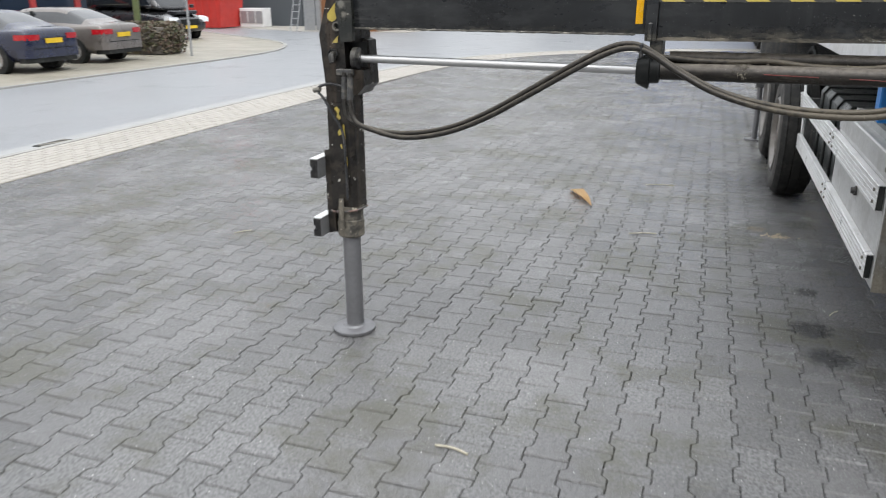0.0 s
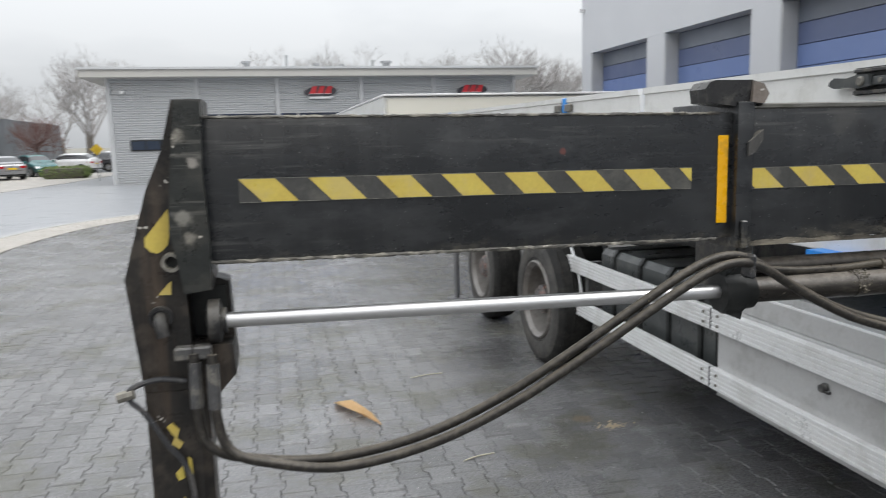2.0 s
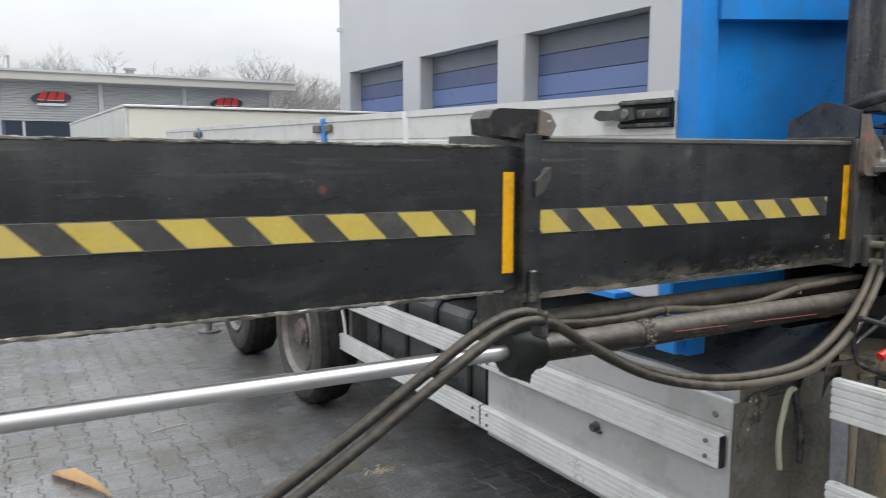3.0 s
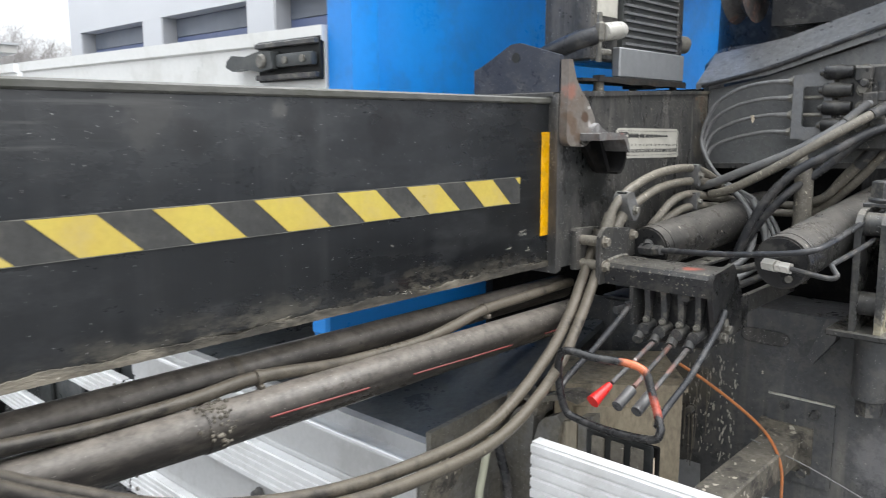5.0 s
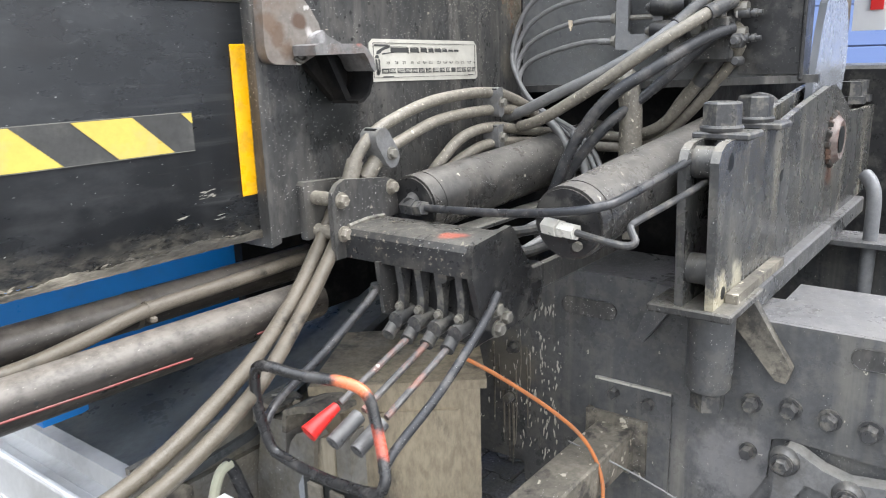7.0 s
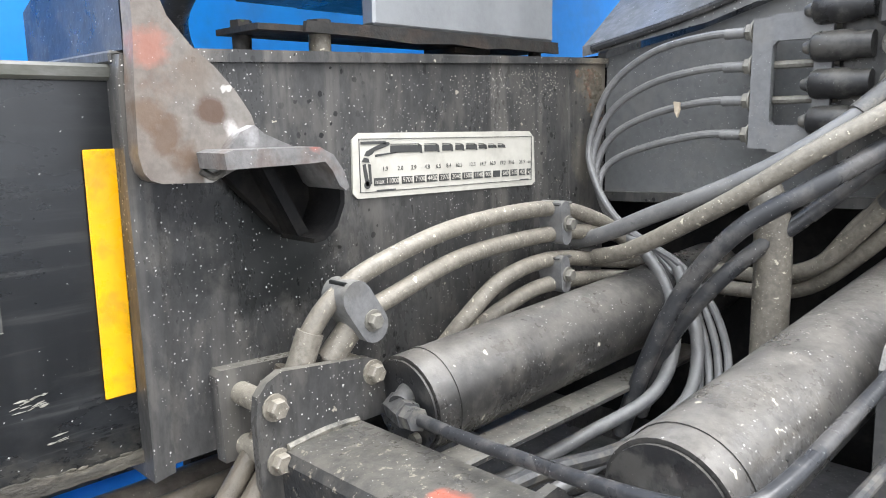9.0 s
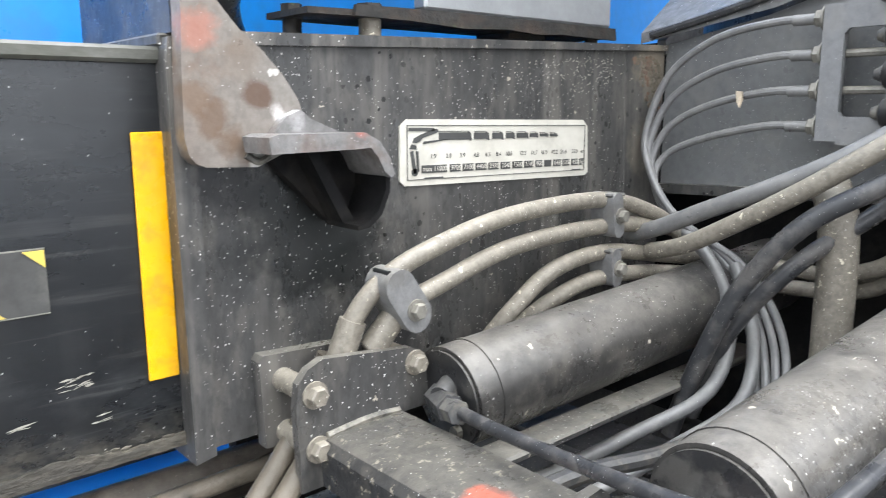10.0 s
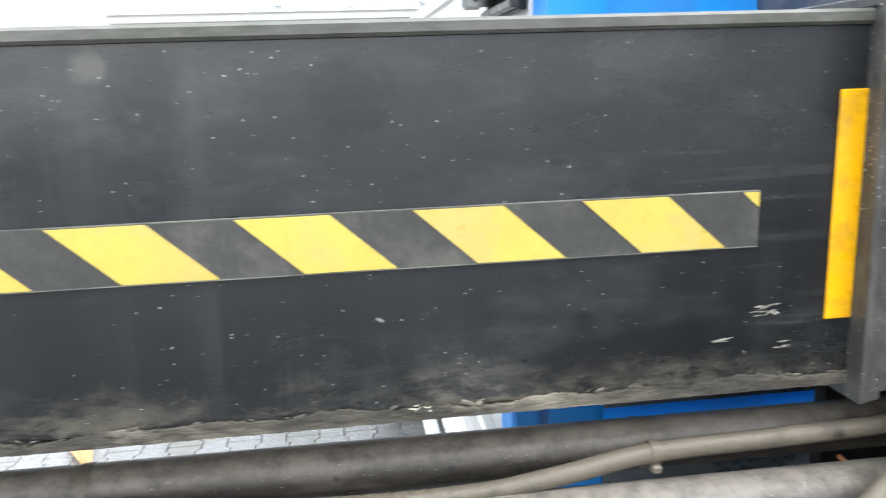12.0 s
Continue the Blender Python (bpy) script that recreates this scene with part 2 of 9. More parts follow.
# Near-black that puts the shade of recesses into the colour itself
SHADEBLACK = surface("shade_black", (0.006, 0.006, 0.0065), (0.012, 0.0115, 0.011), spec=0.12, rough=0.6, scale=9.0, fine=90.0, fine_amount=0.3, dirt=(0.03, 0.027, 0.023), dirt_amount=0.35, dirt_scale=20.0)
COVER = surface("scraped_cover", (0.026, 0.027, 0.029), (0.05, 0.05, 0.051), spec=0.35, rough=0.36, scale=8.0, fine=90.0, fine_amount=0.4, dirt=(0.1, 0.092, 0.08), dirt_amount=0.35, dirt_scale=40.0, dust_sheen=(0.15, 0.138, 0.115), dust_sheen_amount=0.55, dust_sheen_from=0.4, dabs=(0.2, 0.183, 0.145), dab_scale=120.0, dab_level=0.63,
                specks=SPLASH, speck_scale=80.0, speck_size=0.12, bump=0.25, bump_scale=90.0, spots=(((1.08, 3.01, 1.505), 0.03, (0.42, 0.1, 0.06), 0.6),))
PANELGREY = surface("panel_grey_paint", (0.135, 0.139, 0.141), (0.178, 0.181, 0.182), rough=0.36, scale=5.0, fine=90.0, fine_amount=0.3, dirt=(0.18, 0.178, 0.168), dirt_amount=0.4, dirt_scale=20.0, specks=SPLASH, speck_scale=80.0, speck_size=0.1, streak=(0.21, 0.206, 0.195), streak_amount=0.5, bump=0.1)
BRACKETGREY = surface("bracket_grey_paint", (0.15, 0.153, 0.158), (0.2, 0.202, 0.205), rough=0.4, scale=9.0, fine=110.0, fine_amount=0.3, dirt=(0.19, 0.185, 0.175), dirt_amount=0.35, dirt_scale=25.0, specks=SPLASH, speck_scale=110.0, speck_size=0.07, bump=0.1)
WETDECK = surface("wet_deck_plate", (0.15, 0.151, 0.152), (0.23, 0.23, 0.228), rough=0.42, scale=7.0, fine=60.0, fine_amount=0.5, dirt=(0.16, 0.16, 0.155), dirt_amount=0.4, dirt_scale=20.0, specks=(0.5, 0.5, 0.5), speck_scale=70.0, speck_size=0.14, dots=(0.008, 0.008, 0.008), bump=0.4, bump_scale=60.0)
DARKNUT = surface("painted_nut", (0.05, 0.05, 0.052), (0.11, 0.11, 0.108), spec=0.4, rough=0.38, metal=0.1, scale=30.0, fine=140.0, fine_amount=0.4, dirt=(0.22, 0.205, 0.17), dirt_amount=0.45, dirt_scale=40.0, dust_sheen=(0.2, 0.19, 0.17), dust_sheen_amount=0.4)
CASTGREY = surface("grey_casting", (0.15, 0.15, 0.151), (0.21, 0.208, 0.203), rough=0.45, scale=14.0, fine=110.0, fine_amount=0.4, dirt=(0.1, 0.095, 0.085), dirt_amount=0.5, dirt_scale=30.0, dust_sheen=(0.33, 0.31, 0.27), dust_sheen_amount=0.5, bump=0.3)
BOWPAINT = surface("bow_paint", (0.014, 0.014, 0.015), (0.03, 0.03, 0.03), rough=0.28, scale=14.0, fine=120.0, fine_amount=0.3, dirt=(0.09, 0.085, 0.08), dirt_amount=0.4, dirt_scale=40.0,
                   spots=(((0.86, 3.02, 1.35), 0.042, (0.62, 0.17, 0.07), 0.9), ((0.862, 2.976, 1.275), 0.04, (0.5, 0.1, 0.06), 0.8)))
BINSTEEL = surface("bin_sheet", (0.36, 0.305, 0.215), (0.24, 0.2, 0.145), rough=0.65, scale=7.0, amount=0.8, fine=90.0, fine_amount=0.5, dirt=(0.05, 0.046, 0.04), dirt_amount=0.75, dirt_scale=9.0, streak=(0.42, 0.38, 0.3), streak_amount=0.6, stretch=(1, 1, 0.4), bump=0.35)
TAN = surface("tan_plate", (0.3, 0.25, 0.2), (0.22, 0.185, 0.15), rough=0.4, scale=4.0, dirt=(0.12, 0.1, 0.09), dirt_amount=0.4, dirt_scale=10.0)
HOSE = surface("dusty_hose", (0.2, 0.18, 0.146), (0.12, 0.108, 0.09), rough=0.52, scale=4.0, amount=0.75, fine=150.0, fine_amount=0.5, dirt=(0.25, 0.228, 0.186), dirt_amount=0.4, dirt_scale=70.0, dust_sheen=(0.34, 0.305, 0.245), dust_sheen_amount=0.5, dabs=(0.5, 0.46, 0.36), dab_scale=120.0, dab_level=0.66, specks=(0.8, 0.78, 0.7), speck_scale=130.0, speck_size=0.14, bump=0.3, bump_scale=240.0)
FEED = surface("feed_hose_rubber", (0.017, 0.0155, 0.014), (0.032, 0.028, 0.024), spec=0.3, rough=0.4, scale=3.2, amount=0.6, fine=140.0, fine_amount=0.5, dirt=(0.1, 0.09, 0.073), dirt_amount=0.35, dirt_scale=70.0, dust_sheen=(0.155, 0.135, 0.107), dust_sheen_amount=0.7, dust_sheen_from=0.25, dabs=(0.28, 0.245, 0.18), dab_scale=80.0, dab_level=0.74, bump=0.35, bump_scale=200.0, spots=(((0.62, 3.17, 1.27), 0.6, (0.13, 0.112, 0.084), 0.6), ((1.0, 3.22, 1.45), 0.2, (0.15, 0.13, 0.1), 0.55), ((0.2, 3.3, 1.42), 0.3, (0.12, 0.104, 0.08), 0.5), ((0.8, 3.3, 1.42), 0.3, (0.14, 0.12, 0.095), 0.55)))
HOSE_GREY = surface("grey_hose", (0.12, 0.12, 0.121), (0.19, 0.188, 0.183), rough=0.38, scale=6.0, fine=140.0, fine_amount=0.3, dirt=(0.25, 0.245, 0.23), dirt_amount=0.3, dirt_scale=70.0, specks=SPLASH, speck_scale=90.0, speck_size=0.1, dust_sheen=(0.27, 0.262, 0.245), dust_sheen_amount=0.5)
HOSE_DARK = surface("dark_hose", (0.03, 0.031, 0.034), (0.055, 0.056, 0.058), spec=0.35, rough=0.33, scale=12.0, fine_amount=0.3, dirt=(0.14, 0.13, 0.12), dirt_amount=0.4, dirt_scale=20.0, specks=SPLASH, speck_scale=130.0, speck_size=0.11)
CHROME = surface("chromed_rod", (0.58, 0.58, 0.585), (0.46, 0.46, 0.46), rough=0.45, metal=1.0, scale=5.0, amount=0.4, fine=90.0, fine_amount=0.12, bump=0.03, rough_vary=0.06, stretch=(0.2, 1, 1))
STEEL = surface("leg_steel", (0.22, 0.22, 0.23), (0.14, 0.14, 0.145), rough=0.42, metal=0.5, scale=4.0, fine_amount=0.15)
ZINC = surface("zinc_fitting", (0.6, 0.58, 0.53), (0.42, 0.4, 0.34), rough=0.35, metal=0.25, scale=30.0)
NUT = surface("dirty_bolt", (0.17, 0.162, 0.142), (0.27, 0.255, 0.215), rough=0.5, metal=0.15, scale=40.0, fine=150.0, fine_amount=0.45, dirt=(0.1, 0.095, 0.085), dirt_amount=0.5, dirt_scale=60.0, dust_sheen=(0.35, 0.32, 0.25), dust_sheen_amount=0.4)
ALU = surface("alu_profile", (0.77, 0.772, 0.77), (0.68, 0.682, 0.68), rough=0.4, metal=0.25, scale=3.0, fine_amount=0.06, dirt=(0.4, 0.39, 0.36), dirt_amount=0.25, dirt_scale=7.0, bump=0.05)
ALU_SHEET = surface("alu_sheet", (0.52, 0.522, 0.518), (0.43, 0.432, 0.428), rough=0.4, metal=0.3, scale=2.5, fine_amount=0.08, dirt=(0.27, 0.26, 0.24), dirt_amount=0.3, dirt_scale=6.0, bump=0.05)
WHITE = surface("white_board", (0.74, 0.74, 0.72), (0.64, 0.64, 0.61), rough=0.4, scale=2.0, fine_amount=0.06, dirt=(0.4, 0.39, 0.34), dirt_amount=0.25, dirt_scale=5.0, bump=0.05)
CREAM = surface("cream_tarp", (0.7, 0.68, 0.6), (0.62, 0.6, 0.52), rough=0.5, scale=1.0, fine_amount=0.05, bump=0.05)
BLUE = surface("blue_paint", (0.014, 0.255, 0.74), (0.014, 0.21, 0.64), rough=0.4, scale=3.0, amount=0.6, fine_amount=0.08, dirt=(0.05, 0.16, 0.36), dirt_amount=0.3, dirt_scale=6.0, bump=0.06)
RUST = surface("rusty_plate", (0.165, 0.14, 0.12), (0.21, 0.195, 0.175), rough=0.42, scale=8.0, amount=0.9, fine=110.0, fine_amount=0.35, dirt=(0.12, 0.07, 0.042), dirt_amount=0.7, dirt_scale=9.0, bump=0.16, bump_scale=90.0, specks=SPLASH, speck_scale=100.0, speck_size=0.1, dabs=(0.42, 0.4, 0.37), dab_scale=30.0, dab_level=0.69,
               spots=(((0.973, 3.25, 1.868), 0.028, (0.36, 0.13, 0.09), 0.5), ((1.022, 3.25, 1.815), 0.02, (0.075, 0.04, 0.023), 0.85), ((0.966, 3.25, 1.812), 0.022, (0.12, 0.075, 0.045), 0.7), ((0.981, 3.25, 1.796), 0.024, (0.1, 0.06, 0.035), 0.75), ((0.997, 3.25, 1.778), 0.022, (0.1, 0.06, 0.035), 0.75), ((1.01, 3.25, 1.766), 0.016, (0.09, 0.06, 0.04), 0.7), ((1.005, 3.25, 1.85), 0.03, (0.13, 0.1, 0.075), 0.5), ((1.043, 3.25, 1.798), 0.014, (0.5, 0.47, 0.45), 0.8), ((1.022, 3.25, 1.757), 0.013, (0.55, 0.53, 0.5), 0.8)))
WELD = surface("weld_bead", (0.055, 0.053, 0.048), (0.17, 0.16, 0.135), rough=0.6, scale=25.0, amount=0.9, fine=110.0, fine_amount=0.5, dirt=(0.3, 0.28, 0.23), dirt_amount=0.6, dirt_scale=18.0, dabs=(0.5, 0.47, 0.41), dab_scale=34.0, dab_level=0.69, bump=0.6, bump_scale=120.0)
MOSSY = surface("mossy_rusty_weld", (0.17, 0.148, 0.112), (0.1, 0.088, 0.066), rough=0.8, scale=30.0, amount=0.9, fine=140.0, fine_amount=0.5, dirt=(0.17, 0.065, 0.035), dirt_amount=0.6, dirt_scale=24.0, specks=(0.6, 0.58, 0.5), speck_scale=90.0, bump=0.6, bump_scale=160.0)
MUDLIP = surface("muddy_seam", (0.05, 0.046, 0.039), (0.17, 0.152, 0.12), spec=0.3, rough=0.6, scale=16.0, amount=1.0, fine=120.0, fine_amount=0.6, dirt=(0.24, 0.215, 0.17), dirt_amount=0.7, dirt_scale=13.0, stretch=(0.4, 1, 1), dabs=(0.5, 0.47, 0.4), dab_scale=40.0, dab_level=0.7, bump=0.8, bump_scale=120.0)
ROTTEN = surface("rotten_rusty_steel", (0.022, 0.02, 0.017), (0.06, 0.045, 0.033), rough=0.7, scale=14.0, amount=0.9, fine=90.0, fine_amount=0.5, dirt=(0.14, 0.06, 0.03), dirt_amount=0.45, dirt_scale=16.0, dabs=(0.06, 0.075, 0.03), dab_scale=26.0, dab_level=0.62, bump=0.6, bump_scale=70.0)
ROTTENDARK = surface("dark_rotten_steel", (0.012, 0.012, 0.011), (0.03, 0.026, 0.022), rough=0.7, scale=14.0, amount=0.9, fine=90.0, fine_amount=0.5, dirt=(0.06, 0.035, 0.022), dirt_amount=0.35, dirt_scale=16.0, dabs=(0.05, 0.065, 0.028), dab_scale=26.0, dab_level=0.64, bump=0.6, bump_scale=70.0)
BUSHRUST = surface("rusted_bush", (0.17, 0.13, 0.115), (0.3, 0.26, 0.24), rough=0.5, metal=0.2, scale=24.0, amount=0.9, fine=110.0, fine_amount=0.5, dirt=(0.1, 0.035, 0.02), dirt_amount=0.8, dirt_scale=22.0, bump=0.5, bump_scale=90.0)
TIEPAINT = surface("tie_plate_paint", (0.05, 0.0505, 0.0505), (0.095, 0.094, 0.09), spec=0.5, rough=0.27, scale=5.0, amount=0.8, fine=90.0, fine_amount=0.4, dirt=(0.15, 0.142, 0.12), dirt_amount=0.35, dirt_scale=20.0, specks=(0.75, 0.74, 0.7), speck_scale=46.0, speck_size=0.13, streak=(0.3, 0.275, 0.215), streak_amount=0.8, dabs=(0.6, 0.58, 0.52), dab_scale=42.0, dab_level=0.72, dust_sheen=(0.27, 0.25, 0.215), bump=0.16, bump_scale=70.0,
                   spots=(((2.19, 2.72, 1.47), 0.05, (0.09, 0.045, 0.03), 0.8), ((1.42, 2.72, 1.36), 0.06, (0.5, 0.45, 0.32), 0.7), ((1.5, 2.7, 1.37), 0.06, (0.5, 0.46, 0.34), 0.6)))
YELLOW = surface("yellow_tape", (0.54, 0.43, 0.085), (0.47, 0.34, 0.072), rough=0.4, scale=14.0, amount=0.7, fine=90.0, fine_amount=0.15, dirt=(0.45, 0.36, 0.15), dirt_amount=0.5, dirt_scale=9.0, bump=0.06)
TAPE = surface("black_tape", (0.05, 0.05, 0.048), (0.08, 0.08, 0.075), spec=0.35, rough=0.45, scale=10.0, fine=90.0, fine_amount=0.3, dirt=(0.14, 0.135, 0.115), dirt_amount=0.35, dirt_scale=10.0)
LEGPAINT = surface("leg_paint", (0.013, 0.0125, 0.012), (0.036, 0.032, 0.028), spec=0.3, rough=0.35, scale=9.0, amount=0.9, fine=80.0, fine_amount=0.4, dirt=(0.075, 0.062, 0.05), dirt_amount=0.4, dirt_scale=16.0, dabs=(0.5, 0.48, 0.44), dab_scale=24.0, dab_level=0.7, streak=(0.12, 0.085, 0.06), streak_amount=0.6, bump=0.2)
LEGFACE = surface("leg_face_paint", (0.0105, 0.0125, 0.0115), (0.024, 0.026, 0.023), rough=0.32, scale=9.0, amount=0.8, fine=80.0, fine_amount=0.3, dirt=(0.05, 0.047, 0.04), dirt_amount=0.35, dirt_scale=18.0, scratch=(0.42, 0.4, 0.36), scratch_amount=0.4, dabs=(0.42, 0.39, 0.34), dab_scale=24.0, dab_level=0.69, spots=(((-1.6, 3.27, 1.805), 0.022, (0.3, 0.28, 0.24), 0.7), ((-1.575, 3.27, 1.75), 0.018, (0.32, 0.3, 0.27), 0.7), ((-1.6, 3.27, 1.63), 0.025, (0.25, 0.24, 0.21), 0.6), ((-1.59, 3.27, 1.59), 0.022, (0.28, 0.26, 0.22), 0.6)), bump=0.3, bump_scale=50.0)
PIPEDARK = surface("dark_bent_pipe", (0.04, 0.04, 0.041), (0.085, 0.082, 0.077), rough=0.42, metal=0.1, scale=25.0, fine=120.0, fine_amount=0.4, dirt=(0.14, 0.125, 0.1), dirt_amount=0.4, dirt_scale=50.0)
AMBER = surface("amber_reflector", (0.78, 0.4, 0.0), (0.68, 0.33, 0.0), rough=0.3, scale=20.0, amount=0.5, fine_amount=0.08, dirt=(0.4, 0.22, 0.02), dirt_amount=0.5, dirt_scale=25.0, bump=0.05)
RED = surface("red_plastic", (0.75, 0.03, 0.025), (0.6, 0.02, 0.02), rough=0.4, scale=12.0, fine_amount=0.05)
HOOKARM = surface("hook_arm_steel", (0.14, 0.137, 0.134), (0.215, 0.205, 0.198), rough=0.42, scale=16.0, amount=0.9, fine=100.0, fine_amount=0.5, dirt=(0.12, 0.075, 0.055), dirt_amount=0.4, dirt_scale=18.0, specks=SPLASH, speck_scale=90.0, speck_size=0.12, bump=0.3,
                  spots=(((1.1, 3.2, 1.783), 0.014, (0.4, 0.12, 0.09), 0.6), ((1.05, 3.24, 1.797), 0.02, (0.42, 0.41, 0.41), 0.7)))
REDPAINT = surface("red_scuff", (0.2, 0.035, 0.03), (0.05, 0.04, 0.036), rough=0.6, scale=40.0)
ORANGE = surface("orange_cable", (0.5, 0.17, 0.05), (0.36, 0.14, 0.06), rough=0.55, scale=30.0, dirt=(0.2, 0.13, 0.09), dirt_amount=0.4, dirt_scale=40.0)
CREAM_CABLE = surface("pale_hose", (0.5, 0.5, 0.38), rough=0.6)
MUDDRY = surface("dried_splash", (0.48, 0.455, 0.4), (0.36, 0.335, 0.28), rough=0.8, scale=20.0)
MUD = surface("muddy_steel", (0.22, 0.198, 0.158), (0.08, 0.073, 0.06), rough=0.75, scale=9.0, amount=0.9, fine=80.0, fine_amount=0.5, dirt=(0.03, 0.028, 0.026), dirt_amount=0.9, dirt_scale=13.0, dabs=(0.46, 0.42, 0.34), dab_scale=34.0, dab_level=0.64, specks=SPLASH, speck_scale=70.0, bump=0.5, bump_scale=60.0)
TAPE_EDGE = surface("tape_edge", (0.2, 0.195, 0.17), (0.07, 0.07, 0.065), rough=0.5, scale=25.0, amount=1.0)
SIGNPLATE = surface("sign_plate", (0.54, 0.52, 0.46), (0.44, 0.42, 0.36), rough=0.45, scale=14.0, fine_amount=0.1, dirt=(0.3, 0.28, 0.24), dirt_amount=0.3, dirt_scale=20.0, bump=0.03)
INK = surface("sign_ink", (0.06, 0.06, 0.058), rough=0.5)
TYRE = surface("tyre_rubber", (0.019, 0.019, 0.0185), (0.035, 0.034, 0.032), spec=0.2, rough=0.7, scale=8.0, dirt=(0.07, 0.066, 0.06), dirt_amount=0.35, dirt_scale=10.0, bump=0.2)
TYREWALL = surface("dusty_tyre_wall", (0.06, 0.058, 0.055), (0.09, 0.086, 0.08), spec=0.25, rough=0.6, scale=7.0, amount=0.9, fine=60.0, fine_amount=0.3, dirt=(0.14, 0.13, 0.115), dirt_amount=0.5, dirt_scale=9.0, bump=0.2)
RIM = surface("wheel_rim", (0.27, 0.255, 0.24), (0.17, 0.16, 0.15), rough=0.55, metal=0.3, scale=8.0, dirt=(0.12, 0.1, 0.08), dirt_amount=0.5)
PLASTIC = surface("dark_plastic", (0.05, 0.055, 0.055), (0.075, 0.08, 0.08), spec=0.4, rough=0.35, scale=4.0, dirt=(0.14, 0.14, 0.13), dirt_amount=0.3)
RUBBER = surface("black_rubber", (0.013, 0.014, 0.014), (0.026, 0.029, 0.029), spec=0.2, rough=0.45, scale=5.0, dirt=(0.055, 0.055, 0.052), dirt_amount=0.35, dirt_scale=5.0)
MATRUBBER = surface("rubber_mat", (0.06, 0.068, 0.074), (0.1, 0.108, 0.112), spec=0.5, rough=0.36, scale=4.0, amount=0.8, fine=60.0, fine_amount=0.4, dirt=(0.09, 0.09, 0.085), dirt_amount=0.5, dirt_scale=9.0, bump=0.3, bump_scale=30.0)
MUDSHEET = surface("muddy_sheet", (0.2, 0.182, 0.145), (0.12, 0.117, 0.108), rough=0.55, scale=9.0, amount=0.9, fine=80.0, fine_amount=0.5, dirt=(0.2, 0.2, 0.195), dirt_amount=0.5, dirt_scale=14.0, specks=SPLASH, speck_scale=60.0, speck_size=0.12, streak=(0.04, 0.036, 0.03), streak_amount=0.6, bump=0.4)
PALESHEET = surface("pale_sheet", (0.33, 0.35, 0.38), (0.24, 0.25, 0.26), rough=0.45, scale=9.0, fine_amount=0.3, dirt=(0.16, 0.145, 0.115), dirt_amount=0.5, dirt_scale=16.0)
GRIPGREY = surface("grey_grip", (0.075, 0.076, 0.08), (0.12, 0.118, 0.117), rough=0.36, scale=20.0, fine_amount=0.3, dust_sheen=(0.2, 0.19, 0.175), dust_sheen_amount=0.5)
TAGBEIGE = surface("beige_tag", (0.68, 0.57, 0.43), (0.58, 0.49, 0.37), rough=0.55, scale=20.0, dirt=(0.16, 0.14, 0.11), dirt_amount=0.4, dirt_scale=40.0)
LIPDUST = surface("dusty_lip", (0.09, 0.09, 0.084), (0.15, 0.147, 0.132), spec=0.35, rough=0.45, scale=9.0, amount=0.9, stretch=(0.4, 1, 1), fine=90.0, fine_amount=0.4, dirt=(0.05, 0.052, 0.035), dirt_amount=0.5, dirt_scale=14.0, dust_sheen=(0.2, 0.194, 0.175), dust_sheen_amount=0.35, bump=0.2)
BAREPAINT = surface("bare_scratch", (0.3, 0.29, 0.25), (0.12, 0.115, 0.1), rough=0.5, scale=60.0)
# The wide spot by the wheels paints lorry shade; the small ones are stains
PAVER = surface("concrete_paver", (0.18, 0.179, 0.18), (0.09, 0.09, 0.091), rough=0.21, scale=0.75, amount=0.8, fine=75.0, fine_amount=0.75, dirt=(0.088, 0.086, 0.062), dirt_amount=0.6, dirt_scale=1.5,
                specks=(0.75, 0.75, 0.73), speck_scale=17.0, speck_size=0.09, dabs=(0.34, 0.34, 0.32), dab_scale=70.0, dab_level=0.715, bump=0.7, bump_scale=120.0, random_value=0.3, rough_vary=0.15,
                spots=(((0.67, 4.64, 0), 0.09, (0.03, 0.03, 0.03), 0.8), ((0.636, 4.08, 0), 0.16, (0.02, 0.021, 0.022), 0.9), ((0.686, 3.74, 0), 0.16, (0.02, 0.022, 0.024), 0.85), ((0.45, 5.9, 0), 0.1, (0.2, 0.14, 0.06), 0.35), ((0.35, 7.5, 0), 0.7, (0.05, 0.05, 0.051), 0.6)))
JOINT = surface("joint_sand", (0.068, 0.066, 0.062), (0.115, 0.111, 0.1), rough=0.85, scale=1.2, amount=0.9, fine=60.0, fine_amount=0.4, bump=0.5)
ASPHALT = surface("wet_asphalt", (0.27, 0.28, 0.295), (0.245, 0.255, 0.27), rough=0.33, scale=0.35, amount=0.6, fine=120.0, fine_amount=0.35, dirt=(0.26, 0.265, 0.27), dirt_amount=0.12, dirt_scale=0.5, bump=0.35, bump_scale=160.0, rough_vary=0.05)
TILE = surface("beige_tile", (0.39, 0.365, 0.33), (0.33, 0.31, 0.28), rough=0.5, scale=0.7, fine=90.0, fine_amount=0.2, dirt=(0.28, 0.262, 0.225), dirt_amount=0.45, dirt_scale=1.3, bump=0.3, random_value=0.05)
PARKTILE = surface("parking_brick", (0.33, 0.305, 0.25), (0.24, 0.225, 0.185), rough=0.42, scale=0.5, amount=0.8, fine=60.0, fine_amount=0.3, dirt=(0.17, 0.16, 0.125), dirt_amount=0.5, dirt_scale=0.8, bump=0.3)
KERB = surface("concrete_kerb", (0.32, 0.315, 0.3), (0.23, 0.225, 0.21), rough=0.6, scale=2.0, fine_amount=0.2, random_value=0.06)
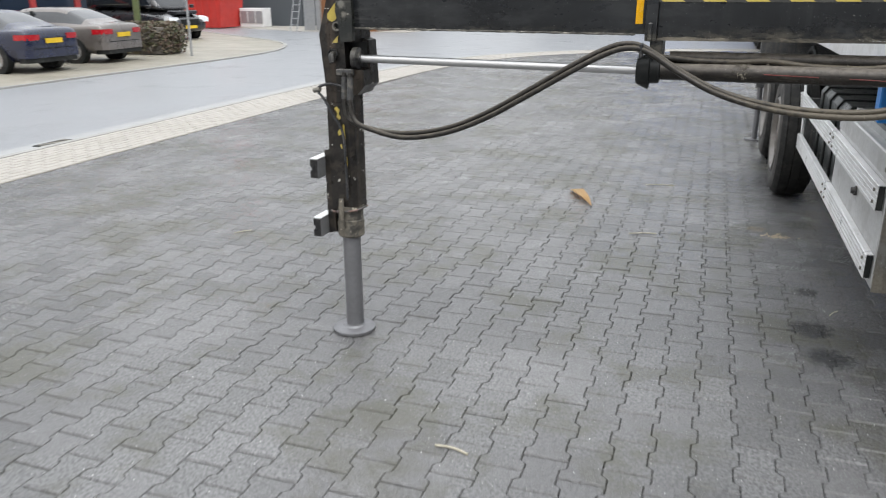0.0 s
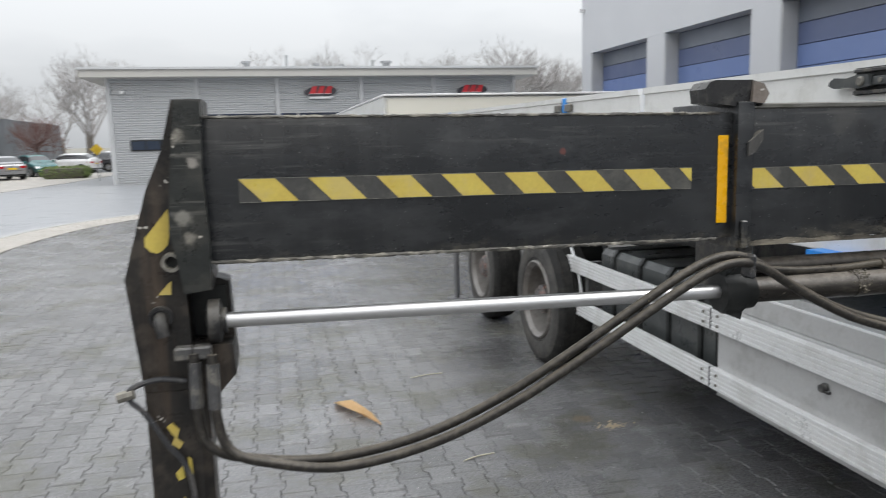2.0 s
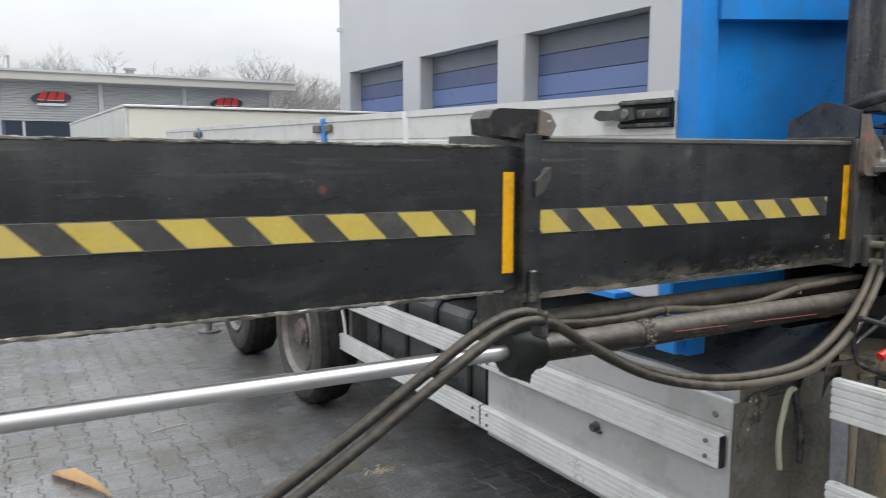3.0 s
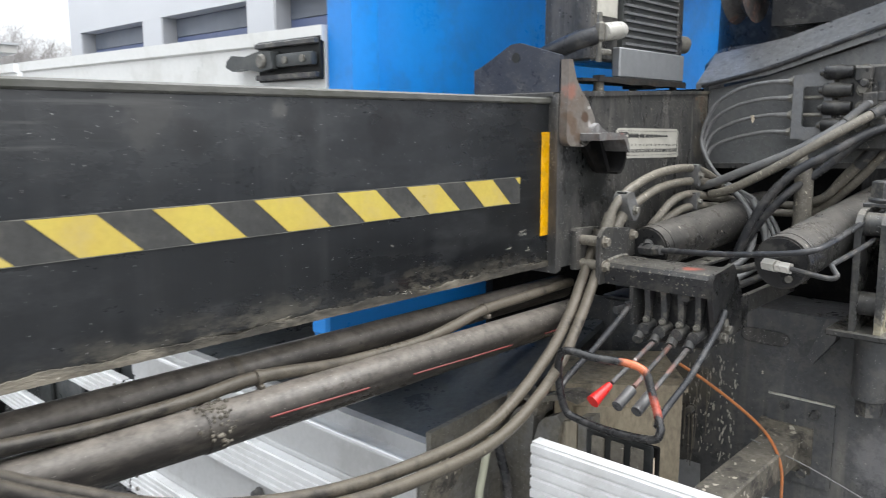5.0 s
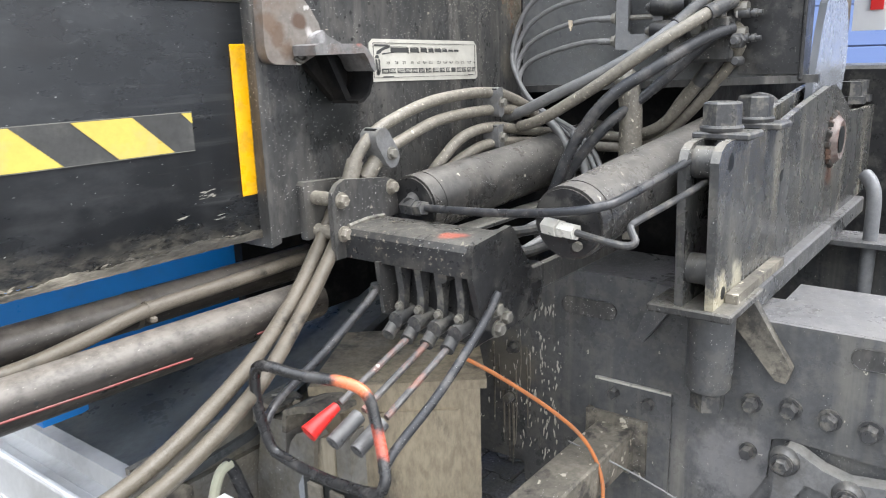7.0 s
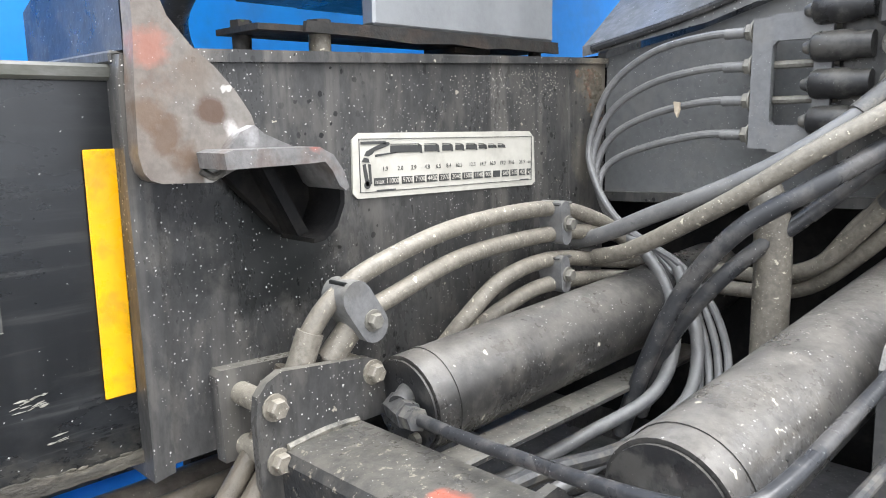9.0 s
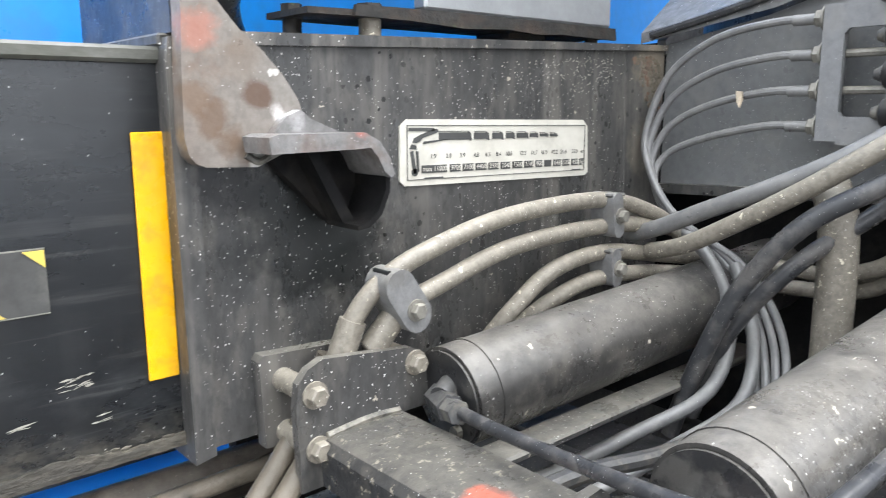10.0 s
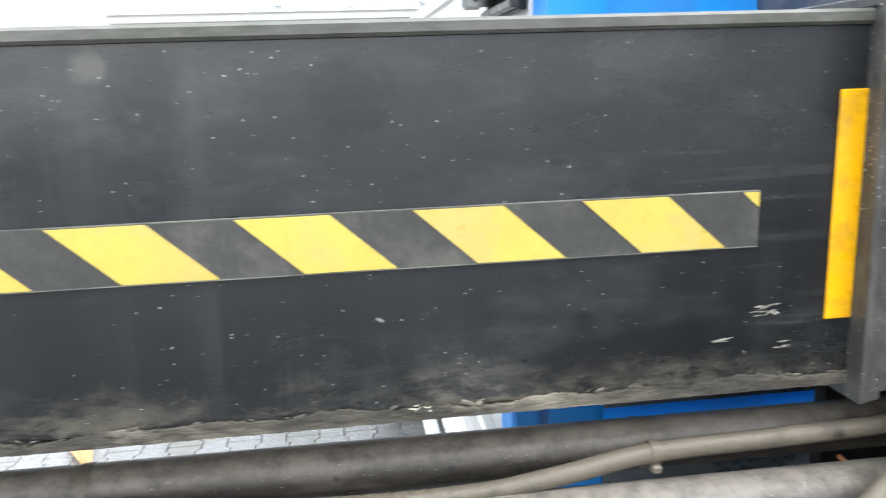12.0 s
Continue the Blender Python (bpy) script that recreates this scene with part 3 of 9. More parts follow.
PATHJOINT = surface("footpath_joint", (0.345, 0.322, 0.285), (0.29, 0.27, 0.24), rough=0.9, scale=3.0)
GUTTER = surface("gutter_concrete", (0.33, 0.335, 0.335), (0.27, 0.275, 0.28), rough=0.45, scale=1.5, fine_amount=0.2)
WORN = surface("worn_steel", (0.07, 0.068, 0.066), (0.2, 0.185, 0.175), rough=0.42, scale=16.0, amount=0.9, fine=100.0, fine_amount=0.5, dirt=(0.3, 0.13, 0.09), dirt_amount=0.55, dirt_scale=20.0, dabs=(0.5, 0.48, 0.45), dab_scale=40.0, dab_level=0.68, bump=0.4)
GROUND = surface("yard_ground", (0.22, 0.21, 0.18), (0.16, 0.16, 0.13), rough=0.8, scale=0.2, fine=30.0, fine_amount=0.2)
GRASS = surface("verge", (0.1, 0.13, 0.05), (0.14, 0.13, 0.07), rough=0.9, scale=2.0, fine=40.0, fine_amount=0.4, bump=0.8, bump_scale=40.0)
CLAD = surface("ribbed_cladding", (0.44, 0.45, 0.46), (0.4, 0.41, 0.42), rough=0.45, metal=0.2, scale=0.4, fine_amount=0.03, bump=0.02)
EAVE = surface("eave_panel", (0.47, 0.46, 0.43), (0.42, 0.41, 0.39), rough=0.5, scale=0.5, fine_amount=0.04)
HALL = surface("hall_panel", (0.58, 0.59, 0.61), (0.54, 0.55, 0.57), rough=0.5, metal=0.1, scale=0.3, fine_amount=0.04, bump=0.02)
HALL_LIGHT = surface("hall_jamb", (0.5, 0.51, 0.52), rough=0.5, scale=0.5, fine_amount=0.03)
DARKHALL = surface("dark_cladding", (0.07, 0.08, 0.09), (0.085, 0.095, 0.105), rough=0.45, scale=0.3, fine_amount=0.03)
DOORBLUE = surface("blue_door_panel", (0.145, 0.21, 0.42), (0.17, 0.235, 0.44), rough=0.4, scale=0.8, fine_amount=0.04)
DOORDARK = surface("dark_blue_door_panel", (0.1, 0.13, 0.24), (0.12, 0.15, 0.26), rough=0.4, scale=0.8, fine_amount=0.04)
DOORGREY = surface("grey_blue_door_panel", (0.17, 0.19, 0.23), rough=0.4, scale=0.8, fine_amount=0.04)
PANE = glass("window_pane", (0.02, 0.03, 0.05))
CARGLASS = glass("car_glass", (0.015, 0.017, 0.02))
FENCE = surface("brown_fence", (0.23, 0.1, 0.04), (0.15, 0.065, 0.03), rough=0.75, scale=4.0, fine=60.0, stretch=(1, 1, 0.15), random_value=0.1)
FENCE_GREY = surface("weathered_fence", (0.27, 0.22, 0.19), (0.2, 0.165, 0.14), rough=0.8, scale=4.0, fine=60.0, stretch=(1, 1, 0.15), random_value=0.08)
BARK = surface("bark", (0.13, 0.115, 0.1), (0.085, 0.075, 0.065), rough=0.9, scale=9.0)
TWIG = surface("red_twigs", (0.17, 0.09, 0.075), (0.12, 0.06, 0.05), rough=0.85, scale=3.0, bump=0)
TWIG_GREY = surface("grey_twigs", (0.3, 0.285, 0.275), (0.24, 0.228, 0.22), rough=0.9, scale=3.0, bump=0)
LEAF = surface("hedge_leaf", (0.1, 0.06, 0.045), (0.06, 0.08, 0.035), rough=0.6, scale=6.0, amount=1.0, random_value=0.3, bump=0)
LEAF_GREEN = surface("green_hedge_leaf", (0.1, 0.14, 0.03), (0.06, 0.1, 0.025), rough=0.6, scale=6.0, random_value=0.3, bump=0)
LEAF_DRY = surface("dry_leaf", (0.7, 0.5, 0.27), (0.6, 0.38, 0.16), rough=0.6, scale=40.0)
STICK = surface("pale_stick", (0.5, 0.46, 0.36), rough=0.7)
SAND = surface("sand_spill", (0.36, 0.29, 0.2), rough=0.95, scale=30.0, bump=0.5)
NAVY = surface("navy_car_paint", (0.006, 0.01, 0.036), rough=0.3, scale=2.0, fine_amount=0.02, bump=0, coat=0.8)
TAUPE = surface("taupe_car_paint", (0.17, 0.152, 0.14), rough=0.35, metal=0.4, scale=2.0, fine_amount=0.02, bump=0, coat=0.7)
SILVER = surface("silver_car_paint", (0.3, 0.3, 0.31), rough=0.35, metal=0.5, scale=2.0, fine_amount=0.02, bump=0, coat=0.7)
BLACKCAR = surface("black_car_paint", (0.015, 0.015, 0.017), rough=0.3, scale=2.0, fine_amount=0.02, bump=0, coat=0.8)
WHITECAR = surface("white_car_paint", (0.7, 0.7, 0.71), rough=0.35, scale=2.0, fine_amount=0.02, bump=0, coat=0.6)
GREENCAR = surface("teal_car_paint", (0.03, 0.12, 0.12), rough=0.35, scale=2.0, fine_amount=0.02, bump=0, coat=0.6)
REDLAMP = surface("tail_lamp", (0.4, 0.01, 0.016), rough=0.2, scale=5.0, fine_amount=0.02, bump=0, coat=0.5)
CLEARLAMP = surface("head_lamp", (0.7, 0.72, 0.74), rough=0.15, scale=5.0, fine_amount=0.02, bump=0, coat=0.5)
PLATE = surface("yellow_plate", (0.75, 0.5, 0.02), rough=0.4, scale=5.0, fine_amount=0.03, bump=0)
SIGNRED = surface("sign_red", (0.6, 0.025, 0.035), rough=0.4, scale=2.0, fine_amount=0.03, bump=0)
SIGNDARK = surface("sign_dark", (0.05, 0.045, 0.055), rough=0.4, scale=2.0, fine_amount=0.03, bump=0)

SIGNWHITE = surface("sign_white", (0.75, 0.75, 0.75), rough=0.4, scale=2.0, fine_amount=0.03, bump=0)
BRICKRED = surface("red_frame", (0.4, 0.05, 0.05), rough=0.5, scale=2.0)
SKIP = surface("red_skip", (0.55, 0.05, 0.04), (0.4, 0.04, 0.035), rough=0.5, scale=3.0)
GALV = surface("galvanised", (0.4, 0.41, 0.42), (0.3, 0.31, 0.32), rough=0.45, metal=0.6, scale=8.0)


# ---- building blocks ----
BASE = {}


def part(name, bm, material, parent=None, label="", bevel=0.0, seg=1, stuff=False):
    """Links a bmesh, drawn in plan units, as one mesh object, under a thing or a part."""
    if bevel:
        sharp = [e for e in bm.edges if len(e.link_faces) == 2 and e.calc_face_angle(0) > 0.6]
        bmesh.ops.bevel(bm, geom=sharp, offset=bevel, segments=seg, affect="EDGES", profile=0.6, clamp_overlap=True)
    bmesh.ops.recalc_face_normals(bm, faces=bm.faces)
    o = BASE[parent.name] if parent else Vector((0, 0, 0))
    for v in bm.verts:
        v.co = (v.co - o) * S
    me = bpy.data.meshes.new(name)
    bm.to_mesh(me)
    bm.free()
    me.materials.append(material)
    for p in me.polygons:
        p.use_smooth = True
    me.set_sharp_from_angle(angle=radians(32))
    ob = new(name, me)
    if parent:
        ob.parent = parent
    BASE[ob.name] = o
    if label:
        ob["label"] = label
    if stuff:
        ob["kind"] = "stuff"
    return ob


def thing(name, at, label, category, group="", kind=""):
    ob = new(name)
    ob.location = Vector(at) * S
    ob.empty_display_size = 0.1
    BASE[ob.name] = Vector(at)
    return tagged(ob, label, category, group, kind)


def box(lo, hi, bm=None):
    bm = bm or bmesh.new()
    r = bmesh.ops.create_cube(bm, size=1)
    for v in r["verts"]:
        v.co = Vector([lo[i] + (hi[i] - lo[i]) * (v.co[i] + 0.5) for i in range(3)])
    return bm


def prism(pts, axis, a, b, bm=None):
    """A flat outline pushed from a to b along an axis; pts are (x, z) for y, (y, z) for x, (x, y) for z."""
    bm = bm or bmesh.new()
    put = {"x": lambda p, d: (d, p[0], p[1]), "y": lambda p, d: (p[0], d, p[1]), "z": lambda p, d: (p[0], p[1], d)}[axis]
    n = len(pts)
    lo = [bm.verts.new(put(p, a)) for p in pts]
    hi = [bm.verts.new(put(p, b)) for p in pts]
    bm.faces.new(lo)
    bm.faces.new(hi[::-1])
    for i in range(n):
        bm.faces.new((lo[i], hi[i], hi[(i + 1) % n], lo[(i + 1) % n]))
    return bm


def smooth_path(pts, per=6, closed=False):
    pts = [Vector(p) for p in pts]
    n = len(pts)
    out = []
    for i in range(n if closed else n - 1):
        if closed:
            p0, p1, p2, p3 = (pts[(i + k) % n] for k in (-1, 0, 1, 2))
        else:
            p0, p1, p2, p3 = pts[max(i - 1, 0)], pts[i], pts[i + 1], pts[min(i + 2, n - 1)]
        for s in range(per):
            t = s / per
            out.append(0.5 * ((2 * p1) + (p2 - p0) * t + (2 * p0 - 5 * p1 + 4 * p2 - p3) * t * t + (3 * p1 - p0 - 3 * p2 + p3) * t ** 3))
    if not closed:
        out.append(pts[-1])
    return out


def tube(pts, r, sides=12, per=6, closed=False, bm=None, curved=True, r_end=None):
    """A round bar along a path."""
    bm = bm or bmesh.new()
    path = smooth_path(pts, per, closed) if curved else [Vector(p) for p in pts]
    n = len(path)
    up = None
    rings = []
    for i, p in enumerate(path):
        a = path[(i - 1) % n] if closed or i > 0 else path[0]
        b = path[(i + 1) % n] if closed or i < n - 1 else path[-1]
        d = (b - a).normalized()
        if up is None:
            up = d.orthogonal().normalized()
        up = (up - d * up.dot(d)).normalized()
        side = d.cross(up)
        rad = r if r_end is None else r + (r_end - r) * i / (n - 1)
        rings.append([bm.verts.new(p + rad * (math.cos(2 * math.pi * k / sides) * up + math.sin(2 * math.pi * k / sides) * side)) for k in range(sides)])
    for i in range(n if closed else n - 1):
        q, w = rings[i], rings[(i + 1) % n]
        for k in range(sides):
            bm.faces.new((q[k], q[(k + 1) % sides], w[(k + 1) % sides], w[k]))
    if not closed:
        bm.faces.new(rings[0][::-1])
        bm.faces.new(rings[-1])
    return bm


def rod(a, b, r, sides=20, bm=None, r_end=None):
    return tube([a, b], r, sides, curved=False, bm=bm, r_end=r_end)


def lathe(rings, axis, at, sides=40, bm=None, caps=(True, True)):
    """Turned shape: rings of (distance along the axis, radius) round a point."""
    bm = bm or bmesh.new()
    put = {"x": lambda d, u, v: (d, u, v), "y": lambda d, u, v: (u, d, v), "z": lambda d, u, v: (u, v, d)}[axis]
    rows = []
    for d, r in rings:
        rows.append([bm.verts.new(Vector(at) + Vector(put(d, r * math.cos(2 * math.pi * k / sides), r * math.sin(2 * math.pi * k / sides)))) for k in range(sides)])
    for q, w in zip(rows, rows[1:]):
        for k in range(sides):
            bm.faces.new((q[k], q[(k + 1) % sides], w[(k + 1) % sides], w[k]))
    if caps[0]:
        bm.faces.new(rows[0][::-1])
    if caps[1]:
        bm.faces.new(rows[-1])
    return bm


def turned_box(c, d, size, bm=None):
    """A box round c whose long side runs along d, its depth along y."""
    bm = bm or bmesh.new()
    d = Vector(d).normalized()
    side = Vector((0, 1, 0))
    up = d.cross(side).normalized()
    r = bmesh.ops.create_cube(bm, size=1)
    for v in r["verts"]:
        v.co = Vector(c) + d * v.co.x * size[0] + side * v.co.y * size[1] + up * v.co.z * size[2]
    return bm


def stadium(c, d, length, width, y0, y1, bm=None):
    """A plate with round ends: centre and direction in the x-z plane, pushed from y0 to y1."""
    d = Vector((d[0], d[1])).normalized()
    side = Vector((-d.y, d.x))
    pts = []
    for end, sgn in ((length - width, 1), (width - length, -1)):
        for k in range(9):
            a = -math.pi / 2 + math.pi * k / 8
            q = Vector(c) + d * (end / 2 + sgn * width / 2 * math.cos(a)) + side * (sgn * width / 2 * math.sin(a))
            pts.append((q.x, q.y))
    return prism(pts, "y", y0, y1, bm)


def bolt(at, axis, r, h, parent, material=None, turn=0.0):
    """A washer and a hexagon head that stands off along the signed axis."""
    sign = -1 if axis[0] == "-" else 1
    ax = axis[-1]
    bm = bmesh.new()
    lathe([(0, r * 1.35), (sign * h * 0.2, r * 1.35)], ax, at, 16, bm)
    put = {"x": lambda d, u, v: (d, u, v), "y": lambda d, u, v: (u, d, v), "z": lambda d, u, v: (u, v, d)}[ax]
    rows = [[bm.verts.new(Vector(at) + Vector(put(sign * d, q * math.cos(math.pi * k / 3 + turn), q * math.sin(math.pi * k / 3 + turn)))) for k in range(6)]
            for d, q in ((h * 0.2, r), (h * 0.85, r), (h, r * 0.85))]
    for q, w in zip(rows, rows[1:]):
        for k in range(6):
            bm.faces.new((q[k], q[(k + 1) % 6], w[(k + 1) % 6], w[k]))
    bm.faces.new(rows[-1])
    bm.faces.new(rows[0][::-1])
    return part("bolt", bm, material or NUT, parent)


# ---- ground, road and pavement ----
def sheet(pts, z, bm=None, depth=0.02):
    return prism(pts, "z", z - depth, z, bm)


def structure(name, bm, material, label, category, bevel=0.0):
    return tagged(part(name, bm, material, bevel=bevel), label, category, kind="structure")


structure("ground", box((-2000, -2000, -0.35), (2000, 2000, -0.1)), GROUND, "flat grey-brown ground reaching to the horizon", "ground")
# Unseen wall, added to limit low sky light and reflections from the south
structure("wall_south", box((-30.0, -42.8, -0.02), (30, -42.5, 6.0)), CLAD, "plain grey unseen wall added to block low sky light", "wall")
structure("road", box((-60, -60, -0.1), (60, 90, -0.025)), ASPHALT, "wet light grey asphalt road and yard", "road")
INNER = [(-6.25, -14), (-6.2, 6), (-6.15, 14), (-5.9, 18), (-4.9, 21.2), (-2.4, 23.6), (2, 25), (11.9, 26)]
INNER_PATH = [(p.x, p.y) for p in smooth_path([(*p, 0) for p in INNER], 5)]


def offset(path, d):
    out = []
    for i, p in enumerate(path):
        a, b = Vector(path[max(i - 1, 0)]), Vector(path[min(i + 1, len(path) - 1)])
        t = (b - a).normalized()
        out.append((p[0] - t.y * d, p[1] + t.x * d))
    return out


def band(path, d0, d1, z0, z1):
    bm = bmesh.new()
    a, b = offset(path, d0), offset(path, d1)
    rows = [[bm.verts.new((*p, z)) for p in q] for q, z in ((a, z0), (a, z1), (b, z1), (b, z0))]
    for q, w in zip(rows, rows[1:]):
        for i in range(len(q) - 1):
            bm.faces.new((q[i], q[i + 1], w[i + 1], w[i]))
    return bm


structure("pavement_edge", band(INNER_PATH, -0.01, 0.96, -0.05, -0.0045), PATHJOINT, "sandy bed under the beige footpath bricks", "pavement")
structure("kerb", band(INNER_PATH, 0.97, 1.07, -0.06, 0.0), KERB, "pale concrete kerb strip along the road", "kerb")
structure("gutter", band(INNER_PATH, 1.07, 1.36, -0.06, -0.018), GUTTER, "flat pale concrete gutter beside the road", "gutter")
YARD = [(-6.24, -14), *[p for p in INNER_PATH if p[1] > -13], (11.9, -14)]
structure("yard_bed", sheet(YARD, -0.012, depth=0.06), JOINT, "sand bed under the dark yard paving", "pavement")
LEFT = [(-12.9, -14), (-12.75, 10), (-12.6, 16), (-12.6, 19.5), (-13.2, 22.4), (-15.2, 25.5), (-20, 29.3), (-26, 34)]
LEFT_PATH = [(p.x, p.y) for p in smooth_path([(*p, 0) for p in LEFT], 5)]
structure("parking", sheet([*LEFT_PATH, (-59, 34), (-59, -14)], 0.0, depth=0.08), PARKTILE, "beige brick parking bays beside the road", "pavement")
structure("kerb_left", band(LEFT_PATH, -0.12, -0.002, -0.06, 0.012), KERB, "low concrete kerb of the parking bays", "kerb")
structure("verge", sheet([(-18.5, 33.0), (-13, 33.2), (-11.6, 44), (-10.5, 60), (-22, 60), (-24, 36)], -0.01, depth=0.06), TILE, "beige paved strip before the dark hall", "pavement")
for gx, gy in ((-6.95, 13.0), (-7.3, 7.1), (-6.85, 16.4)):
    drain = thing("drain_cover", (gx, gy, -0.02), "dark iron gully grate in the concrete gutter", "drain", "gully grates")
    part("frame", box((gx - 0.14, gy - 0.24, -0.03), (gx + 0.14, gy + 0.24, -0.008)), RUBBER, drain)
    for k in range(5):
        part("bar", box((gx - 0.11, gy - 0.2 + k * 0.085, -0.02), (gx + 0.11, gy - 0.16 + k * 0.085, -0.003)), NUT, drain)


# ---- hall with ribbed cladding, at the end of the yard ----
def ribbed(x0, x1, z0, z1, y, pitch=0.11, deep=0.035):
    """Horizontal ribs as a stepped outline pushed along x."""
    pts = [(y + 0.25, z0)]
    n = max(1, round((z1 - z0) / pitch))
    for i in range(n):
        za, h = z0 + (z1 - z0) * i / n, (z1 - z0) / n
        pts += [(y, za), (y, za + h * 0.45), (y + deep, za + h * 0.6), (y + deep, za + h * 0.9)]
    pts += [(y, z1), (y + 0.25, z1)]
    return prism(pts, "x", x0, x1)


ast = thing("industrial_hall", (1.4, 45, 0), "low grey hall with ribbed cladding, flat overhanging roof and blue doors", "building")
EDGES = [-8.4, -4.5, -0.77, 3.3, 6.96, 11.15]
for i, (xa, xb) in enumerate(zip(EDGES, EDGES[1:])):
    part("wall", ribbed(xa + 0.1, xb - 0.1, -0.02 if i == 0 else 3.2, 4.95, 40.0), CLAD, ast)
    part("pilaster", box((xa - 0.1, 39.93, -0.02), (xa + 0.1, 40.3, 4.95)), HALL_LIGHT, ast, bevel=0.01)
    if i:
        d = part("door", box((xa + 0.12, 40.12, -0.02), (xb - 0.12, 40.2, 3.2)), DOORDARK, ast, "dark blue glazed sectional door")
        for k in range(4):
            part("panel", box((xa + 0.25, 40.08, 0.1 + k * 0.78), (xb - 0.25, 40.118, 0.82 + k * 0.78)), DOORBLUE if k < 3 else PANE, d)
        part("post", box((xa + 0.9, 40.03, -0.02), (xa + 1.0, 40.08, 3.18)), HALL_LIGHT, d)
part("pilaster", box((11.05, 39.93, -0.02), (11.25, 40.3, 4.95)), HALL_LIGHT, ast, bevel=0.01)
win = part("window", box((-7.6, 39.95, 1.55), (-5.6, 40.1, 2.05)), RUBBER, ast, "narrow dark strip window")
for k in range(3):
    part("pane", box((-7.54 + k * 0.65, 39.93, 1.6), (-6.95 + k * 0.65, 39.948, 2.0)), PANE, win)
part("roof", box((-9.5, 39.3, 4.88), (12.25, 62, 5.28)), EAVE, ast, "pale overhanging roof edge", bevel=0.03)
part("roof_edge", box((-9.56, 39.22, 5.24), (12.31, 62, 5.34)), HALL_LIGHT, ast)
part("wall", box((-8.4, 40.3, -0.02), (-8.15, 60, 4.9)), CLAD, ast)
part("wall", box((10.9, 40.3, -0.02), (11.15, 60, 4.9)), CLAD, ast)
part("wall", box((-8.1, 59.7, -0.02), (10.9, 60, 4.9)), CLAD, ast)
part("lamp", box((-7.9, 39.75, 4.2), (-7.7, 39.98, 4.32)), SIGNWHITE, ast)
for vx, vh, vr in ((-2.2, 0.45, 0.16), (1.3, 0.35, 0.12), (-0.2, 0.75, 0.05), (4.2, 0.5, 0.06), (4.9, 0.45, 0.2), (2.6, 0.3, 0.1)):
    v = part("vent", rod((vx, 42, 5.25), (vx, 42, 5.3 + vh), vr, 12), GALV, ast)
    part("cap", rod((vx, 42, 5.3 + vh), (vx, 42, 5.4 + vh), vr * 1.5, 12), GALV, v)
for sx in (1.3, 8.95):
    plate = part("sign", prism([(sx + 0.78 * math.cos(a) + 0.12 * math.sin(a), 4.2 + 0.27 * math.sin(a)) for a in [k * math.pi / 12 for k in range(24)]], "y", 39.86, 39.95), SIGNDARK, ast, "dark oval sign with slanting red shapes")
    for k in range(3):
        o = sx - 0.42 + k * 0.36
        part("mark", prism([(o - 0.13, 4.1), (o + 0.17, 4.1), (o + 0.27, 4.45), (o + 0.05, 4.45)], "y", 39.83, 39.858), SIGNRED, plate)
        part("mark", prism([(o - 0.15, 4.08), (o + 0.19, 4.08), (o + 0.19, 4.1), (o - 0.14, 4.1)], "y", 39.83, 39.858), SIGNWHITE, plate)
    part("mark", prism([(sx - 0.62, 3.86), (sx + 0.5, 3.86), (sx + 0.62, 3.96), (sx - 0.5, 3.96)], "y", 39.84, 39.9), SIGNWHITE, plate)

# ---- tall grey hall along the yard ----
hall = thing("workshop_hall", (20, 5, 0), "tall smooth grey hall with a row of blue sectional doors", "building")
DOORS = [(27.2, 32.05), (21.12, 25.97), (15.0, 19.87), (8.9, 13.75), (2.8, 7.65), (-3.3, 1.55)]
for ya, yb in zip([b for a, b in DOORS[1:]] + [-14.0], [a for a, b in DOORS]):
    part("pier", box((12, ya, -0.03), (12.7, yb, 5.16)), HALL, hall)
part("pier", box((12, 32.05, -0.03), (12.7, 33.0, 5.16)), HALL, hall)
part("wall", box((12, -14, 5.162), (12.7, 33.0, 13.2)), HALL, hall)
part("wall", box((12.7, 32.4, -0.03), (34, 32.98, 13.2)), HALL, hall)
part("wall", box((12.7, -14, -0.03), (34, -13.4, 13.2)), HALL, hall)
part("roof", box((12.7, -13.4, 12.9), (34, 32.4, 13.2)), HALL, hall)
for ya, yb in DOORS:
    d = part("door", box((12.55, ya, -0.03), (12.69, yb, 5.16)), DOORDARK, hall, "blue sectional overhead door in a deep grey reveal")
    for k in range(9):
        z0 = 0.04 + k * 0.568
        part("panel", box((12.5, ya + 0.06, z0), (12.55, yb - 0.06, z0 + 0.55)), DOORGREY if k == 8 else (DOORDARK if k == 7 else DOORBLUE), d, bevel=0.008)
    part("jamb", box((12.02, ya + 0.001, -0.03), (12.5, ya + 0.06, 5.15)), HALL_LIGHT, d)
    part("jamb", box((12.02, yb - 0.06, -0.03), (12.5, yb - 0.001, 5.15)), HALL_LIGHT, d)
part("lamp", box((11.8, 32.7, 6.9), (12.0, 32.85, 7.05)), SIGNWHITE, hall)

# ---- dark hall across the road ----
dark = thing("dark_hall", (-30, 55, 0), "long low hall clad in dark blue-grey sheet", "building")
part("wall", prism([(-60, 38), (-20.9, 38), (-20.9, 39.2), (-60, 39.2)], "z", -0.03, 3.92), DARKHALL, dark)
part("wall", prism([(-18.3, 38), (-18.0, 38), (-20.6, 82), (-21.0, 82)], "z", -0.03, 3.92), DARKHALL, dark)
part("wall", box((-20.9, 38.0, 2.87), (-18.3, 38.5, 3.92)), DARKHALL, dark)
